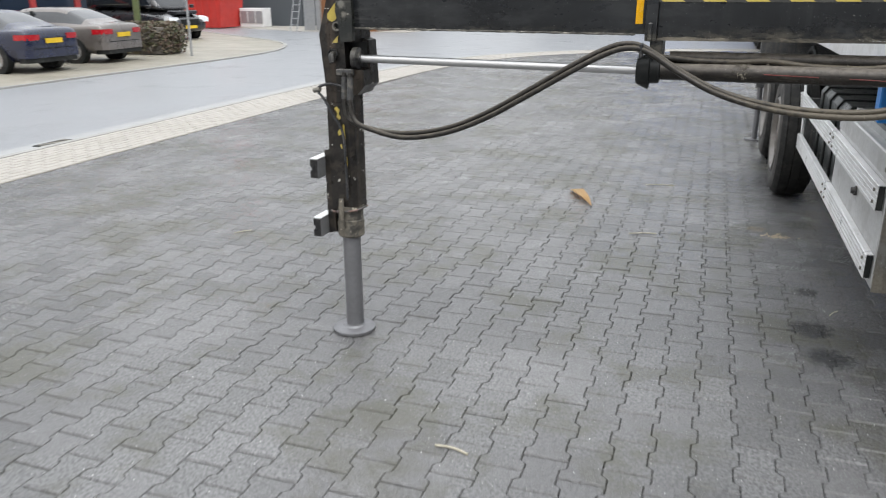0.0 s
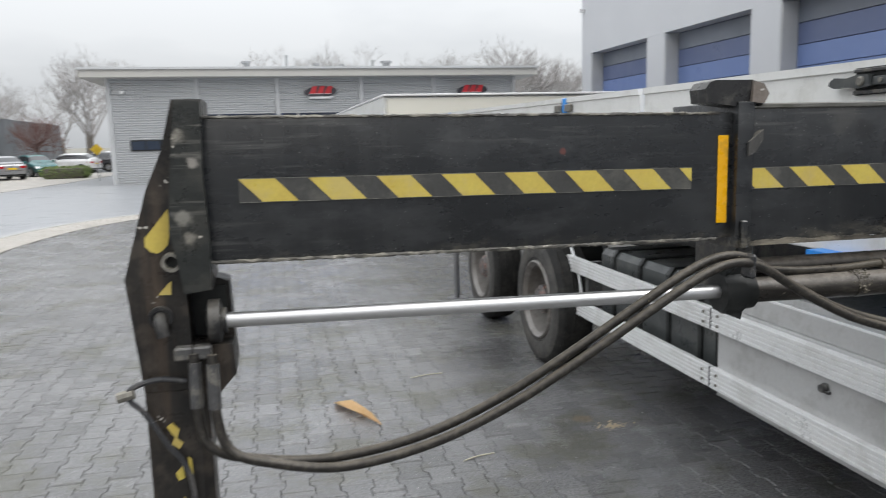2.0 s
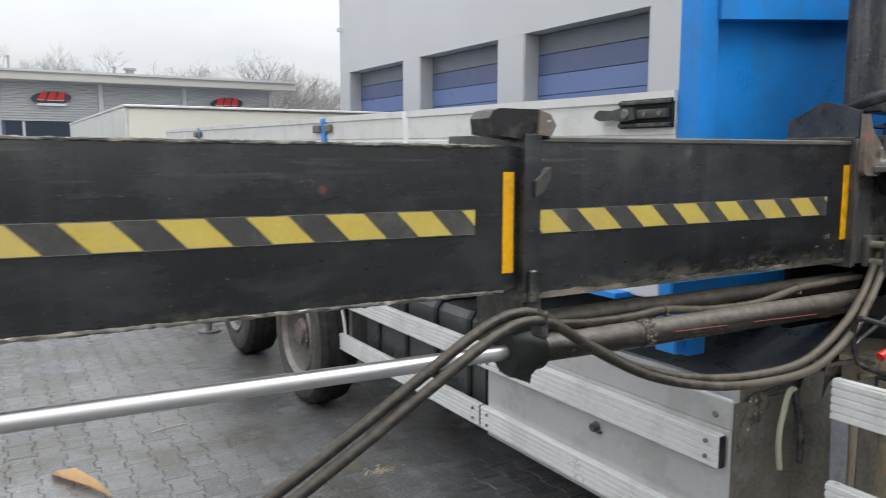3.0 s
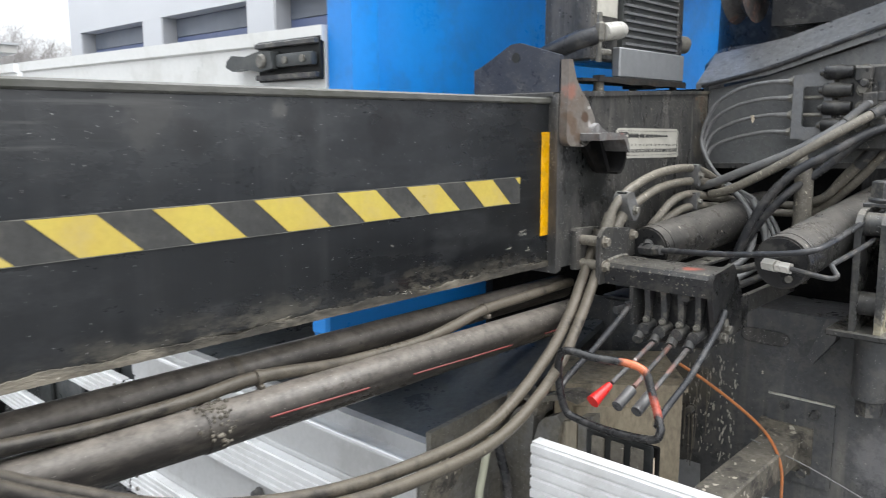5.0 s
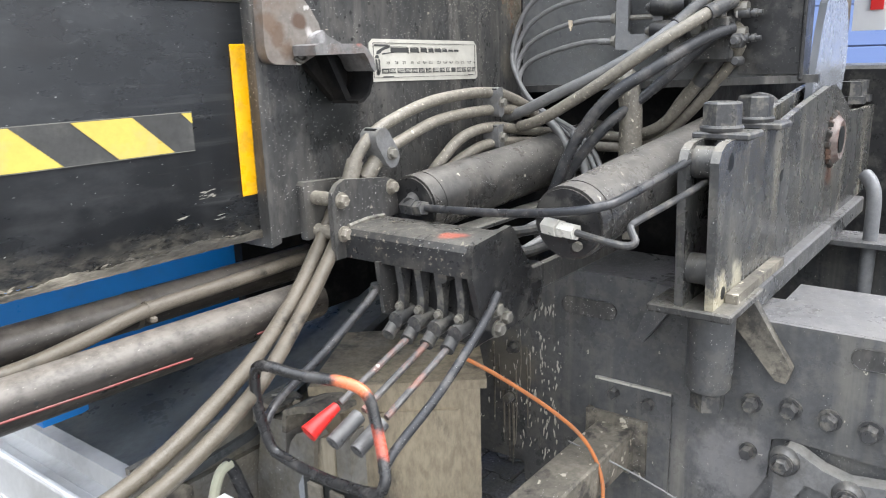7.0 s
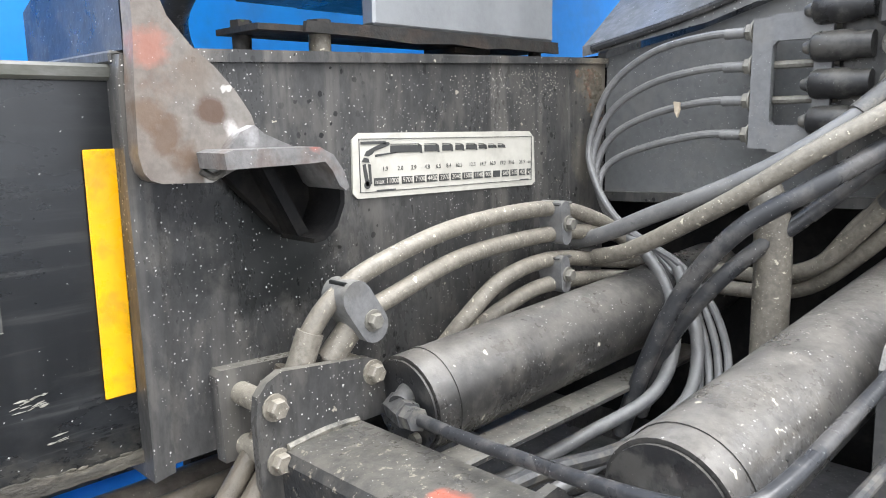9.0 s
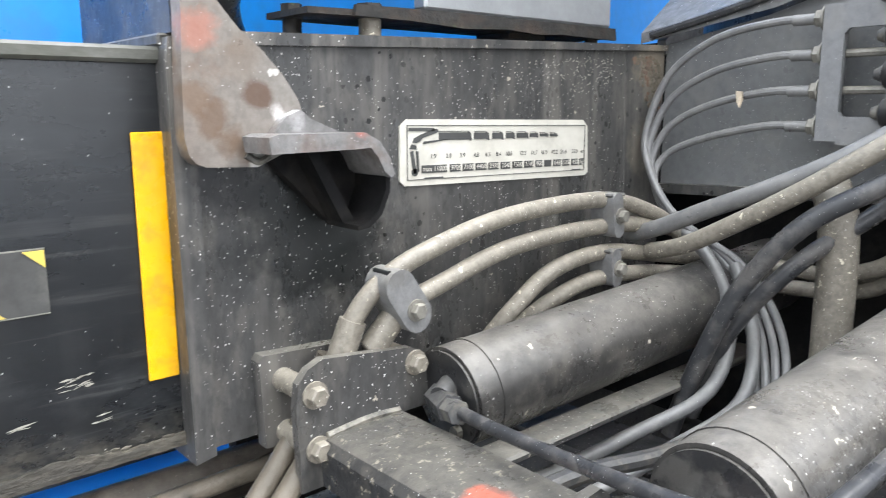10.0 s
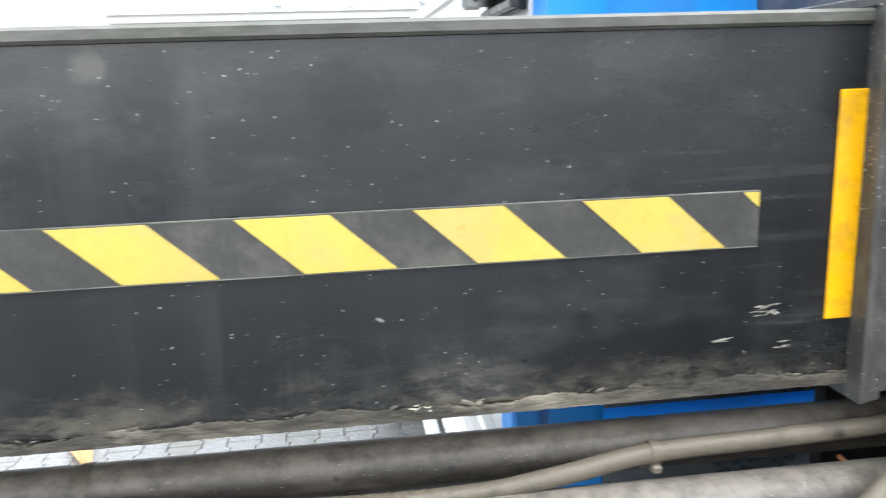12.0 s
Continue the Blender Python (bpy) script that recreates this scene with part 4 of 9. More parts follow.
part("door", box((-20.9, 39.0, -0.03), (-18.3, 39.2, 2.87)), DARKHALL, dark, "recessed dark loading door")
part("roof", prism([(-60, 39.2), (-18.35, 39.2), (-21.0, 82), (-60, 82)], "z", 3.6, 3.85), DARKHALL, dark)
part("sign", box((-19.9, 37.9, 3.0), (-19.1, 37.99, 3.3)), surface("sign_green", (0.2, 0.4, 0.08), rough=0.5), dark, "small green and white sign")
part("post", box((-18.15, 37.8, 0), (-18.0, 37.95, 3.9)), GALV, dark)

# ---- office with red frames behind the parking bays ----
office = thing("office_block", (-30, 22, 0), "office front with red window frames and dark glass", "building")
part("wall", box((-40, 10, -0.02), (-25.2, 31, 4.5)), DARKHALL, office)
for k in range(9):
    part("window_frame", box((-25.2, 10.4 + k * 2.3, 0.1), (-25.05, 10.65 + k * 2.3, 4.2)), BRICKRED, office)
    part("pane", box((-25.2, 10.66 + k * 2.3, 0.4), (-25.13, 12.68 + k * 2.3, 4.0)), PANE, office)


# ---- the lorry ----
lorry = thing("lorry", (1.95, 6.5, 0), "lorry with an aluminium drop-side bed, blue bulkhead and silver side guards", "truck")


def guard_rail(y0, y1, z0, z1, x=0.713, label=""):
    """A side guard plank with drawn grooves and an open hollow end."""
    pts, n = [(x + 0.03, z0), (x + 0.004, z0)], 5
    h = (z1 - z0) / n
    for i in range(n):
        za = z0 + i * h
        pts += [(x, za + 0.003), (x, za + h - 0.006), (x + 0.005, za + h - 0.004), (x + 0.005, za + h - 0.001)]
    pts += [(x + 0.004, z1), (x + 0.03, z1)]
    g = part("side_guard", prism(pts, "y", y0, y1), ALU, lorry, "silver grooved aluminium side guard plank")
    part("end_cap", box((x + 0.004, y0 - 0.006, z0 + 0.004), (x + 0.028, y0 + 0.001, z1 - 0.004)), RUBBER, g)
    return g


for z0, z1 in ((0.8, 0.912), (0.498, 0.608)):
    for y0, y1 in ((3.52, 4.915), (4.93, 6.92)):
        g = guard_rail(y0, y1, z0, z1)
        for yy in (y0 + 0.05, y1 - 0.06):
            for zz in (z0 + 0.03, z1 - 0.03):
                part("bolt", rod((0.713, yy, zz), (0.706, yy, zz), 0.008, 8), NUT, g)
for z0, z1 in ((1.085, 1.2), (0.79, 0.9)):
    guard_rail(1.2, 3.152, z0, z1)
for yy in (1.6, 2.6):
    part("guard_bracket", box((0.742, yy, 0.8), (0.78, yy + 0.05, 1.19)), CHASSIS, lorry)
for yy in (6.5,):
    part("guard_bracket", box((0.743, yy, 0.5), (0.85, yy + 0.05, 0.9)), CHASSIS, lorry)

# unseen boxes added on the far side to keep light from under the lorry
# the black one also hides the hall beyond
for y0, y1 in ((2.3, 3.2), (3.5, 4.95), (5.05, 6.9)):
    part("side_box", box((2.75, y0, 0.06), (3.1, y1, 1.3 if y0 > 3 else 1.7)), ALU_SHEET if y0 > 3 else BLACK, lorry, "unseen box added on the far side to block light", bevel=0.01)

# chassis rails and crossmembers
rail = part("chassis_rail", box((1.55, -0.4, 0.86), (1.56, 10.6, 1.29)), CHASSIS, lorry, "dark bolted chassis rail")
part("flange", box((1.55, -0.4, 1.285), (1.68, 3.5, 1.297)), CHASSIS, rail)
part("flange", box((1.56, -0.4, 0.86), (1.66, 10.6, 0.872)), CHASSIS, rail)
rail2 = part("chassis_rail", box((2.34, -0.4, 0.86), (2.35, 10.6, 1.29)), CHASSIS, lorry)
part("flange", box((2.22, -0.4, 1.285), (2.35, 3.5, 1.297)), CHASSIS, rail2)
for yy in (0.2, 1.4, 2.3, 3.6, 5.0, 6.8, 8.9, 10.4):
    part("crossmember", box((1.56, yy, 0.92), (2.34, yy + 0.09, 1.2)), CHASSIS, lorry)
part("gearbox", lathe([(1.1, 0.14), (1.3, 0.24), (2.1, 0.26), (2.5, 0.18), (3.4, 0.08)], "y", (1.95, 0, 0.88), 20), CHASSIS, lorry)
part("drive_shaft", rod((1.95, 3.4, 0.85), (1.95, 7.4, 0.62), 0.06), CHASSIS, lorry)
# raised plate under the crane with its slots
sub = part("mounting_plate", prism([(3.42, 0.9), (3.42, 1.14), (3.12, 1.31), (3.04, 1.335), (2.83, 1.335), (2.8, 1.297), (2.1, 1.297), (2.1, 1.09), (2.49, 1.079), (2.635, 1.085), (2.652, 1.078), (2.656, 1.0), (2.695, 0.926), (2.74, 0.87), (3.165, 0.8), (3.168, 0.885), (3.27, 0.892)], "x", 1.538, 1.549), CHASSIS, lorry, "dark crane mounting plate on the chassis", bevel=0.002)
part("ledge", box((1.549, 2.8, 1.322), (1.74, 3.06, 1.334)), CHASSIS, sub)
part("ledge", box((1.549, 2.05, 1.284), (1.8, 2.68, 1.2965)), CHASSIS, sub)


def slot(y0, y1, z0, z1):
    pts = []
    c0, c1, r = y0 + (z1 - z0) / 2, y1 - (z1 - z0) / 2, (z1 - z0) / 2
    for k in range(9):
        a = math.pi / 2 - math.pi * k / 8
        pts.append((c1 + r * math.cos(a), (z0 + z1) / 2 + r * math.sin(a)))
    for k in range(9):
        a = -math.pi / 2 - math.pi * k / 8
        pts.append((c0 + r * math.cos(a), (z0 + z1) / 2 + r * math.sin(a)))
    bm = prism(pts, "x", 1.534, 1.5375)
    bmesh.ops.delete(bm, geom=[f for f in bm.faces if len(f.verts) > 4 and f.calc_center_median().x < 1.536], context="FACES_ONLY")
    rim = part("slot", bm, CHASSIS, sub)
    # Darker plate paints the shade inside the slot
    part("recess", prism(pts, "x", 1.5365, 1.538), CRANE, sub)
    return rim


rnd = random.Random(17)
for k in range(9):
    y0 = 3.25 - k * 0.012 - rnd.uniform(0, 0.006)
    z1 = 1.1 + rnd.uniform(-0.12, 0.08)
    z0 = z1 - rnd.uniform(0.06, 0.2)
    part("mud_run", tube([(1.5365, y0, z1), (1.5355, y0 - 0.003, (z0 + z1) / 2), (1.5365, y0 + rnd.uniform(-0.004, 0.004), z0)], rnd.uniform(0.0015, 0.004), 5, 5, r_end=0.001), MUD, sub)
splash = bmesh.new()
for _ in range(170):
    yy = 3.08 + abs(rnd.gauss(0, 0.09))
    zz = rnd.uniform(0.9, 1.26)
    if yy < 3.3 and zz < 1.45 - 0.045 * (yy - 3.0) * 20:
        q = rnd.uniform(0.001, 0.0028)
        bmesh.ops.create_icosphere(splash, subdivisions=1, radius=q, matrix=Matrix.Translation((1.5345, yy, zz)) @ Matrix.Rotation(rnd.uniform(-0.25, 0.25), 4, "X") @ Matrix.Diagonal((0.4, rnd.uniform(0.6, 1.2), rnd.uniform(1.0, 5.5), 1)))
part("mud_splash", splash, MUDDRY, sub, "dried pale splashes of mud", stuff=True)
slot(2.955, 3.075, 1.243, 1.279)
slot(2.43, 2.54, 1.244, 1.28)
for yy, zz, r in ((2.952, 1.096, 0.013), (2.878, 1.09, 0.013), (2.69, 1.14, 0.015), (2.625, 1.146, 0.016), (2.562, 1.142, 0.016), (2.5, 1.138, 0.016), (2.69, 1.045, 0.013),
                  (3.19, 1.14, 0.012), (3.2, 1.02, 0.012), (2.9, 0.93, 0.014), (2.44, 1.135, 0.016), (2.38, 1.13, 0.016)):
    bolt((1.538, yy, zz), "-x", r * 0.9, 0.024, lorry, DARKNUT, turn=yy * 37)
part("patch_plate", prism([(2.835, 0.9), (2.995, 0.9), (2.995, 1.12), (2.835, 1.117)], "x", 1.531, 1.538), CHASSIS, lorry, "bolted patch plate with a scratched bright edge", bevel=0.001)
part("weld_line", box((1.529, 2.836, 1.1165), (1.537, 2.994, 1.1205)), ZINC, lorry)
# casting below the rail
cast = part("spring_hanger", prism([(2.635, 1.07), (2.62, 1.085), (2.6, 1.083), (2.56, 1.062), (2.52, 1.052), (2.44, 1.062), (2.36, 1.052), (2.3, 1.07), (2.2, 1.05), (2.2, 1.02), (2.3, 1.03), (2.36, 1.018), (2.44, 1.022), (2.52, 1.008), (2.56, 1.022), (2.585, 1.026), (2.598, 1.0), (2.594, 0.96), (2.6, 0.92), (2.6, 0.62), (2.64, 0.62), (2.645, 0.94), (2.636, 1.0)], "x", 1.503, 1.537), CASTGREY, lorry, "cast spring bracket with bolts", bevel=0.007, seg=2)
for yy, zz in ((2.621, 1.062), (2.517, 1.029), (2.41, 1.042), (2.3, 1.05), (2.622, 0.93), (2.622, 0.8)):
    part("boss", lathe([(0, 0.027), (-0.012, 0.025), (-0.018, 0.02)], "x", (1.505, yy, zz), 20), DARKNUT, cast)
    bolt((1.487, yy, zz), "-x", 0.0135, 0.016, lorry, DARKNUT)
part("inner_plate", prism([(2.6, 1.03), (2.3, 1.03), (2.2, 1.0), (2.2, 0.62), (2.6, 0.62)], "x", 1.53, 1.537), PANELGREY, cast)
# square arm that carries the guards and the shelf
arm = part("support_arm", box((0.78, 2.905, 0.955), (1.536, 2.985, 1.03)), MUD, lorry, "muddy square steel support arm", bevel=0.004)
part("end_plate", box((1.522, 2.88, 0.93), (1.537, 3.01, 1.05)), MUD, arm)
part("cable", tube([(1.2, 3.09, 1.255), (1.25, 3.045, 1.21), (1.32, 2.98, 1.135), (1.36, 2.93, 1.07), (1.37, 2.9, 1.0), (1.355, 2.89, 0.93)], 0.0037, 8), ORANGE, lorry, "orange cable drooping to the support arm")
part("cable", tube([(1.4, 2.985, 1.035), (1.42, 2.85, 0.995), (1.45, 2.6, 0.9), (1.46, 2.3, 0.82)], 0.0018, 6), HOSE_GREY, lorry)

# toolbox, tank, wheels
tb = part("toolbox", box((0.745, 3.5, 0.46), (1.12, 4.9, 0.93)), ALU_SHEET, lorry, "brushed aluminium toolbox behind the guards", bevel=0.006)
part("lid", box((0.742, 3.497, 0.93), (0.775, 4.905, 1.028)), ALU_SHEET, tb, bevel=0.005)
part("lid_step", prism([(0.775, 0.93), (0.775, 1.01), (0.81, 1.016), (0.815, 1.05), (0.845, 1.05), (0.85, 0.93)], "y", 3.505, 4.9), ALU_SHEET, tb, bevel=0.002)
part("lid_rib", box((0.742, 3.497, 1.024), (0.752, 4.905, 1.034)), ALU, tb, bevel=0.002)
la = part("lock", lathe([(0.744, 0.022), (0.738, 0.022), (0.734, 0.018), (0.72, 0.016)], "x", (0, 4.13, 0.745), 20), DARKNUT, tb, "small dark round lock")
part("lock_tab", box((0.728, 4.095, 0.728), (0.7435, 4.112, 0.738)), DARKNUT, la)
part("side_plate", box((0.75, 3.485, 0.45), (1.12, 3.499, 1.02)), MUDSHEET, tb, "brown muddy end plate")
part("hinge_plate", prism([(0.76, 0.86), (0.9, 0.99), (0.9, 1.02), (0.86, 1.05), (0.82, 1.04), (0.75, 0.92)], "y", 3.476, 3.486), MUD, tb, "muddy hinge plate")
bolt((0.745, 3.56, 0.97), "-x", 0.011, 0.01, lorry)
tank = part("tank", prism([(0.84, 0.44), (0.815, 0.47), (0.81, 0.97), (0.84, 1.01), (1.38, 1.01), (1.42, 0.97), (1.42, 0.44)], "y", 5.02, 6.42), PLASTIC, lorry, "dark flat-sided tank with vertical straps", bevel=0.012, seg=2)
for yy in (5.14, 5.48, 5.83, 6.2):
    part("strap", prism([(0.83, 0.43), (0.803, 0.465), (0.798, 0.975), (0.83, 1.022), (1.36, 1.022), (1.36, 1.012), (0.84, 1.012), (0.81, 0.972), (0.815, 0.468), (0.84, 0.44)], "y", yy, yy + 0.035), RUBBER, tank)


def lorry_wheel(at, out=-1):
    """A lorry wheel: tyre with tread grooves, dished rim, hub and nuts, seen from the outer side."""
    x, y, z = at
    w = part("wheel", lathe([(0.30 * -out, 0.3), (0.3 * -out, 0.44), (0.27 * -out, 0.5), (0.2 * -out, 0.515), (0.195 * -out, 0.505), (0.19 * -out, 0.515), (0.13 * -out, 0.517), (0.125 * -out, 0.507), (0.12 * -out, 0.517),
                             (0.06 * -out, 0.515), (0.055 * -out, 0.505), (0.05 * -out, 0.512), (0.02 * -out, 0.485), (0.0, 0.43), (0.005 * -out, 0.33), (0.02 * -out, 0.31), (0.3 * -out, 0.3)], "x", at, 56, caps=(True, False)), TYRE, lorry, "worn black lorry tyre")
    rim_ = part("rim", lathe([(0.02 * -out, 0.312), (0.0, 0.306), (-0.004 * -out, 0.296), (0.012 * -out, 0.288), (0.03 * -out, 0.272), (0.2 * -out, 0.262), (0.225 * -out, 0.235), (0.215 * -out, 0.14), (0.21 * -out, 0.115)], "x", at, 48, caps=(False, False)), RIM, w, "dished grey steel wheel rim")
    part("sidewall", lathe([(0.012 * -out, 0.466), (-0.001 * -out, 0.43), (-0.002 * -out, 0.41), (0.001 * -out, 0.37), (0.003 * -out, 0.335), (0.016 * -out, 0.313)], "x", at, 56, caps=(False, False)), TYREWALL, w, "dusty grey tyre wall")
    part("hub", lathe([(0.22 * -out, 0.135), (0.2 * -out, 0.12), (0.05 * -out, 0.11), (0.035 * -out, 0.085), (0.02 * -out, 0.08)], "x", at, 32), WORN, w, "greasy hub")
    for k in range(10):
        a = 2 * math.pi * k / 10
        part("nut", rod((x + 0.218 * -out, y + 0.175 * math.cos(a), z + 0.175 * math.sin(a)), (x + 0.18 * -out, y + 0.175 * math.cos(a), z + 0.175 * math.sin(a)), 0.017, 6), NUT, w)
    return w


for yy in (7.16, 8.8):
    lorry_wheel((0.585, yy, 0.515))
    lorry_wheel((3.2, yy, 0.515), out=1)
    part("axle", rod((0.85, yy, 0.515), (3.05, yy, 0.515), 0.08, 12), CHASSIS, lorry)
    part("mudguard", tube([(0.98, yy + 0.62 * math.cos(a), 0.53 + 0.6 * math.sin(a)) for a in [radians(k) for k in range(15, 170, 15)]], 0.02, 6), RUBBER, lorry)
part("mudguard_edge", tube([(0.74, 7.18 + 0.58 * math.cos(a), 0.52 + 0.58 * math.sin(a)) for a in [radians(k) for k in range(130, 186, 8)]], 0.011, 6), ALU, lorry, "bright mudguard edge")
part("mudflap", box((0.8, 6.95, 0.35), (1.1, 6.965, 1.0)), RUBBER, lorry)
rl = part("stabiliser_leg", box((0.53, 9.69, 0.62), (0.63, 9.81, 1.3)), CHASSIS, lorry, "black rear stabiliser leg set on the ground")
part("ram", rod((0.58, 9.75, 0.015), (0.58, 9.75, 0.63), 0.03), STEEL, rl)
part("foot", rod((0.58, 9.75, 0.0), (0.58, 9.75, 0.018), 0.11, 20), STEEL, rl)
part("cross_beam", box((0.63, 9.66, 1.0), (3.2, 9.84, 1.2)), CHASSIS, lorry)

# bed, boards and bulkhead
part("bed_floor", box((0.78, 3.84, 1.36), (3.12, 12.4, 1.44)), ALU_SHEET, lorry, "aluminium bed floor")
for yy in (4.2, 5.6, 7.0, 8.4, 9.8, 11.2):
    part("bed_bearer", box((0.85, yy, 1.27), (3.05, yy + 0.08, 1.36)), CHASSIS, lorry)
part("bed_edge", box((0.755, 3.84, 1.3), (0.79, 12.4, 1.45)), ALU, lorry, bevel=0.006)


def tail_rise(y):
    return 0.0095 * (y - 4)


def board(y0, y1):
    prof = [(0.752, 1.46), (0.752, 1.6), (0.757, 1.604), (0.757, 1.61), (0.752, 1.614), (0.752, 1.87), (0.757, 1.875), (0.757, 1.882), (0.752, 1.886), (0.752, 1.995), (0.742, 2.0), (0.742, 2.034), (0.79, 2.036), (0.79, 1.46)]
    bm = prism(prof, "y", y0, y1)
    for v in bm.verts:
        v.co.z += tail_rise(v.co.y)
    return part("side_board", bm, WHITE, lorry, "white aluminium drop-side board")


for y0, y1 in ((3.79, 5.72), (5.78, 6.9), (7.0, 10.55), (10.65, 12.4)):
    board(y0, y1)
bm = prism([(3.13, 1.46), (3.13, 2.04), (3.17, 2.04), (3.17, 1.46)], "y", 3.83, 12.4)
part("side_board", bm, WHITE, lorry, "white aluminium drop-side board on the far side")
part("tail_board", box((0.8, 12.36, 1.46), (3.12, 12.4, 2.1)), WHITE, lorry)
for yy in (6.95, 10.6):
    s = part("stake", box((0.742, yy - 0.04, 1.3), (0.8, yy + 0.04, 2.03 + tail_rise(yy))), BLUE, lorry, "blue steel stake between the boards", bevel=0.006)
    for sgn in (-1, 1):
        part("latch", box((0.725, yy + sgn * 0.1 - 0.06, 1.93 + tail_rise(yy)), (0.745, yy + sgn * 0.1 + 0.06, 1.985 + tail_rise(yy))), NUT, s, bevel=0.006)
lt = part("latch_recess", box((0.738, 3.792, 1.908), (0.7505, 4.045, 2.008)), RUBBER, lorry, "grey steel board latch in a dark recess", bevel=0.002)
part("latch_handle", prism([(4.15, 1.95), (4.145, 1.965), (4.12, 1.978), (4.06, 1.972), (4.0, 1.982), (3.95, 1.98), (3.94, 1.938), (4.0, 1.932), (4.07, 1.942), (4.12, 1.938)], "x", 0.708, 0.735), PLASTIC, lt, "weathered grey latch handle", bevel=0.006, seg=2)
part("latch_hub", lathe([(0.7, 0.014), (0.704, 0.018), (0.74, 0.02)], "x", (0, 3.985, 1.957), 18), NUT, lt)
part("latch_plate", box((0.716, 3.8, 1.94), (0.738, 3.94, 1.972)), PLASTIC, lt, bevel=0.006, seg=2)
for dy in (3.83, 3.9):
    part("latch_pin", rod((0.712, dy, 1.956), (0.74, dy, 1.956), 0.009, 12), NUT, lt)
for z0, z1 in ((1.99, 2.003), (1.912, 1.925)):
    part("latch_bar", box((0.724, 3.795, z0), (0.742, 4.04, z1)), DARKNUT, lt, bevel=0.002)

bulk = part("bulkhead", box((0.79, 3.76, 1.36), (2.95, 3.78, 3.4)), BLUE, lorry, "bright blue steel bulkhead before the bed")
part("post", prism([(0.757, 3.7), (0.832, 3.7), (0.846, 3.706), (0.85, 3.755), (0.85, 3.785), (0.757, 3.785)], "z", 1.13, 3.4), BLUE, bulk, bevel=0.006, seg=2)
part("post", box((2.93, 3.7, 1.13), (3.1, 3.83, 3.4)), BLUE, bulk, bevel=0.006)
part("rail", prism([(0.84, 2.258), (0.84, 2.36), (2.93, 2.53), (2.93, 2.43)], "y", 3.69, 3.76), BLUE, bulk, bevel=0.008)
part("rail", box((0.66, 3.694, 1.312), (2.93, 3.757, 1.4)), BLUE, bulk, bevel=0.008)
part("bed_stop", box((0.68, 3.98, 1.29), (0.78, 4.2, 1.31)), BLUE, bulk)
part("foot", box((0.7, 3.705, 1.14), (0.745, 3.8, 1.311)), BLUE, bulk, bevel=0.006)
part("ladder_bracket", box((0.86, 3.8, 1.16), (1.54, 3.86, 1.22)), BLUE, lorry)
part("rubber_mat", prism([(0.85, 1.035), (1.05, 1.06), (1.54, 1.22), (1.54, 1.2), (1.05, 1.042), (0.85, 1.02)], "y", 3.49, 5.0), MATRUBBER, lorry, "black rubber splash sheet over the chassis", bevel=0.004)
part("splash_sheet", prism([(0.8, 1.09), (1.3, 1.12), (1.3, 0.7), (1.0, 0.5), (0.8, 0.6)], "y", 3.5, 3.515), MUDSHEET, lorry, "brown muddy splash sheet")

# muddy bin under the levers
bin_ = part("battery_bin", prism([(1.3, 3.12), (1.1, 3.36), (1.35, 3.5), (1.52, 3.3)], "z", 0.6, 1.15), BINSTEEL, lorry, "muddy steel bin beside the chassis", bevel=0.01, seg=2)
part("lid", prism([(1.305, 3.108), (1.09, 3.365), (1.345, 3.51), (1.53, 3.29)], "z", 1.15, 1.168), BINSTEEL, bin_, bevel=0.006)
part("panel", turned_box((1.2, 3.235, 0.86), (-0.2, 0.24, 0), (0.22, 0.01, 0.5)), BINSTEEL, bin_)
# bent corner sheets, flap and posts at the open end of the bin
part("corner_sheet", prism([(3.49, 0.6), (3.482, 0.957), (3.459, 1.063), (3.445, 1.09), (3.425, 1.108), (3.383, 1.114), (3.389, 1.0), (3.395, 0.6)], "x", 1.045, 1.1), MUDSHEET, bin_, "bent muddy corner sheet", bevel=0.006, seg=2)
part("corner_sheet", prism([(3.43, 0.6), (3.4, 0.97), (3.366, 1.078), (3.35, 1.098), (3.315, 1.114), (3.3, 1.1), (3.32, 0.97), (3.34, 0.6)], "x", 1.04, 1.075), MUDSHEET, bin_, "bent muddy corner sheet", bevel=0.006, seg=2)
part("pale_sheet", prism([(3.33, 0.6), (3.345, 1.0), (3.33, 1.03), (3.29, 1.035), (3.28, 0.6)], "x", 1.033, 1.04), PALESHEET, bin_, "pale blue-grey sheet with a scuffed edge")
part("corner_post", prism([(3.34, 0.6), (3.336, 1.09), (3.263, 1.112), (3.265, 0.6)], "x", 1.05, 1.068), BINSTEEL, bin_, bevel=0.003)
part("corner_post", prism([(3.262, 0.6), (3.26, 1.12), (3.225, 1.13), (3.22, 0.6)], "x", 1.052, 1.09), MUDSHEET, bin_, bevel=0.006)
part("flap", prism([(3.375, 1.1), (3.369, 1.144), (3.33, 1.162), (3.286, 1.176), (3.25, 1.168), (3.25, 1.16), (3.28, 1.165), (3.325, 1.15), (3.361, 1.136), (3.365, 1.1)], "x", 1.03, 1.1), MUD, bin_, "bent flap over the bin corner", bevel=0.002)
part("flap", prism([(3.458, 1.098), (3.454, 1.143), (3.425, 1.148), (3.39, 1.14), (3.39, 1.132), (3.425, 1.139), (3.445, 1.134), (3.449, 1.098)], "x", 1.03, 1.1), MUD, bin_, bevel=0.002)
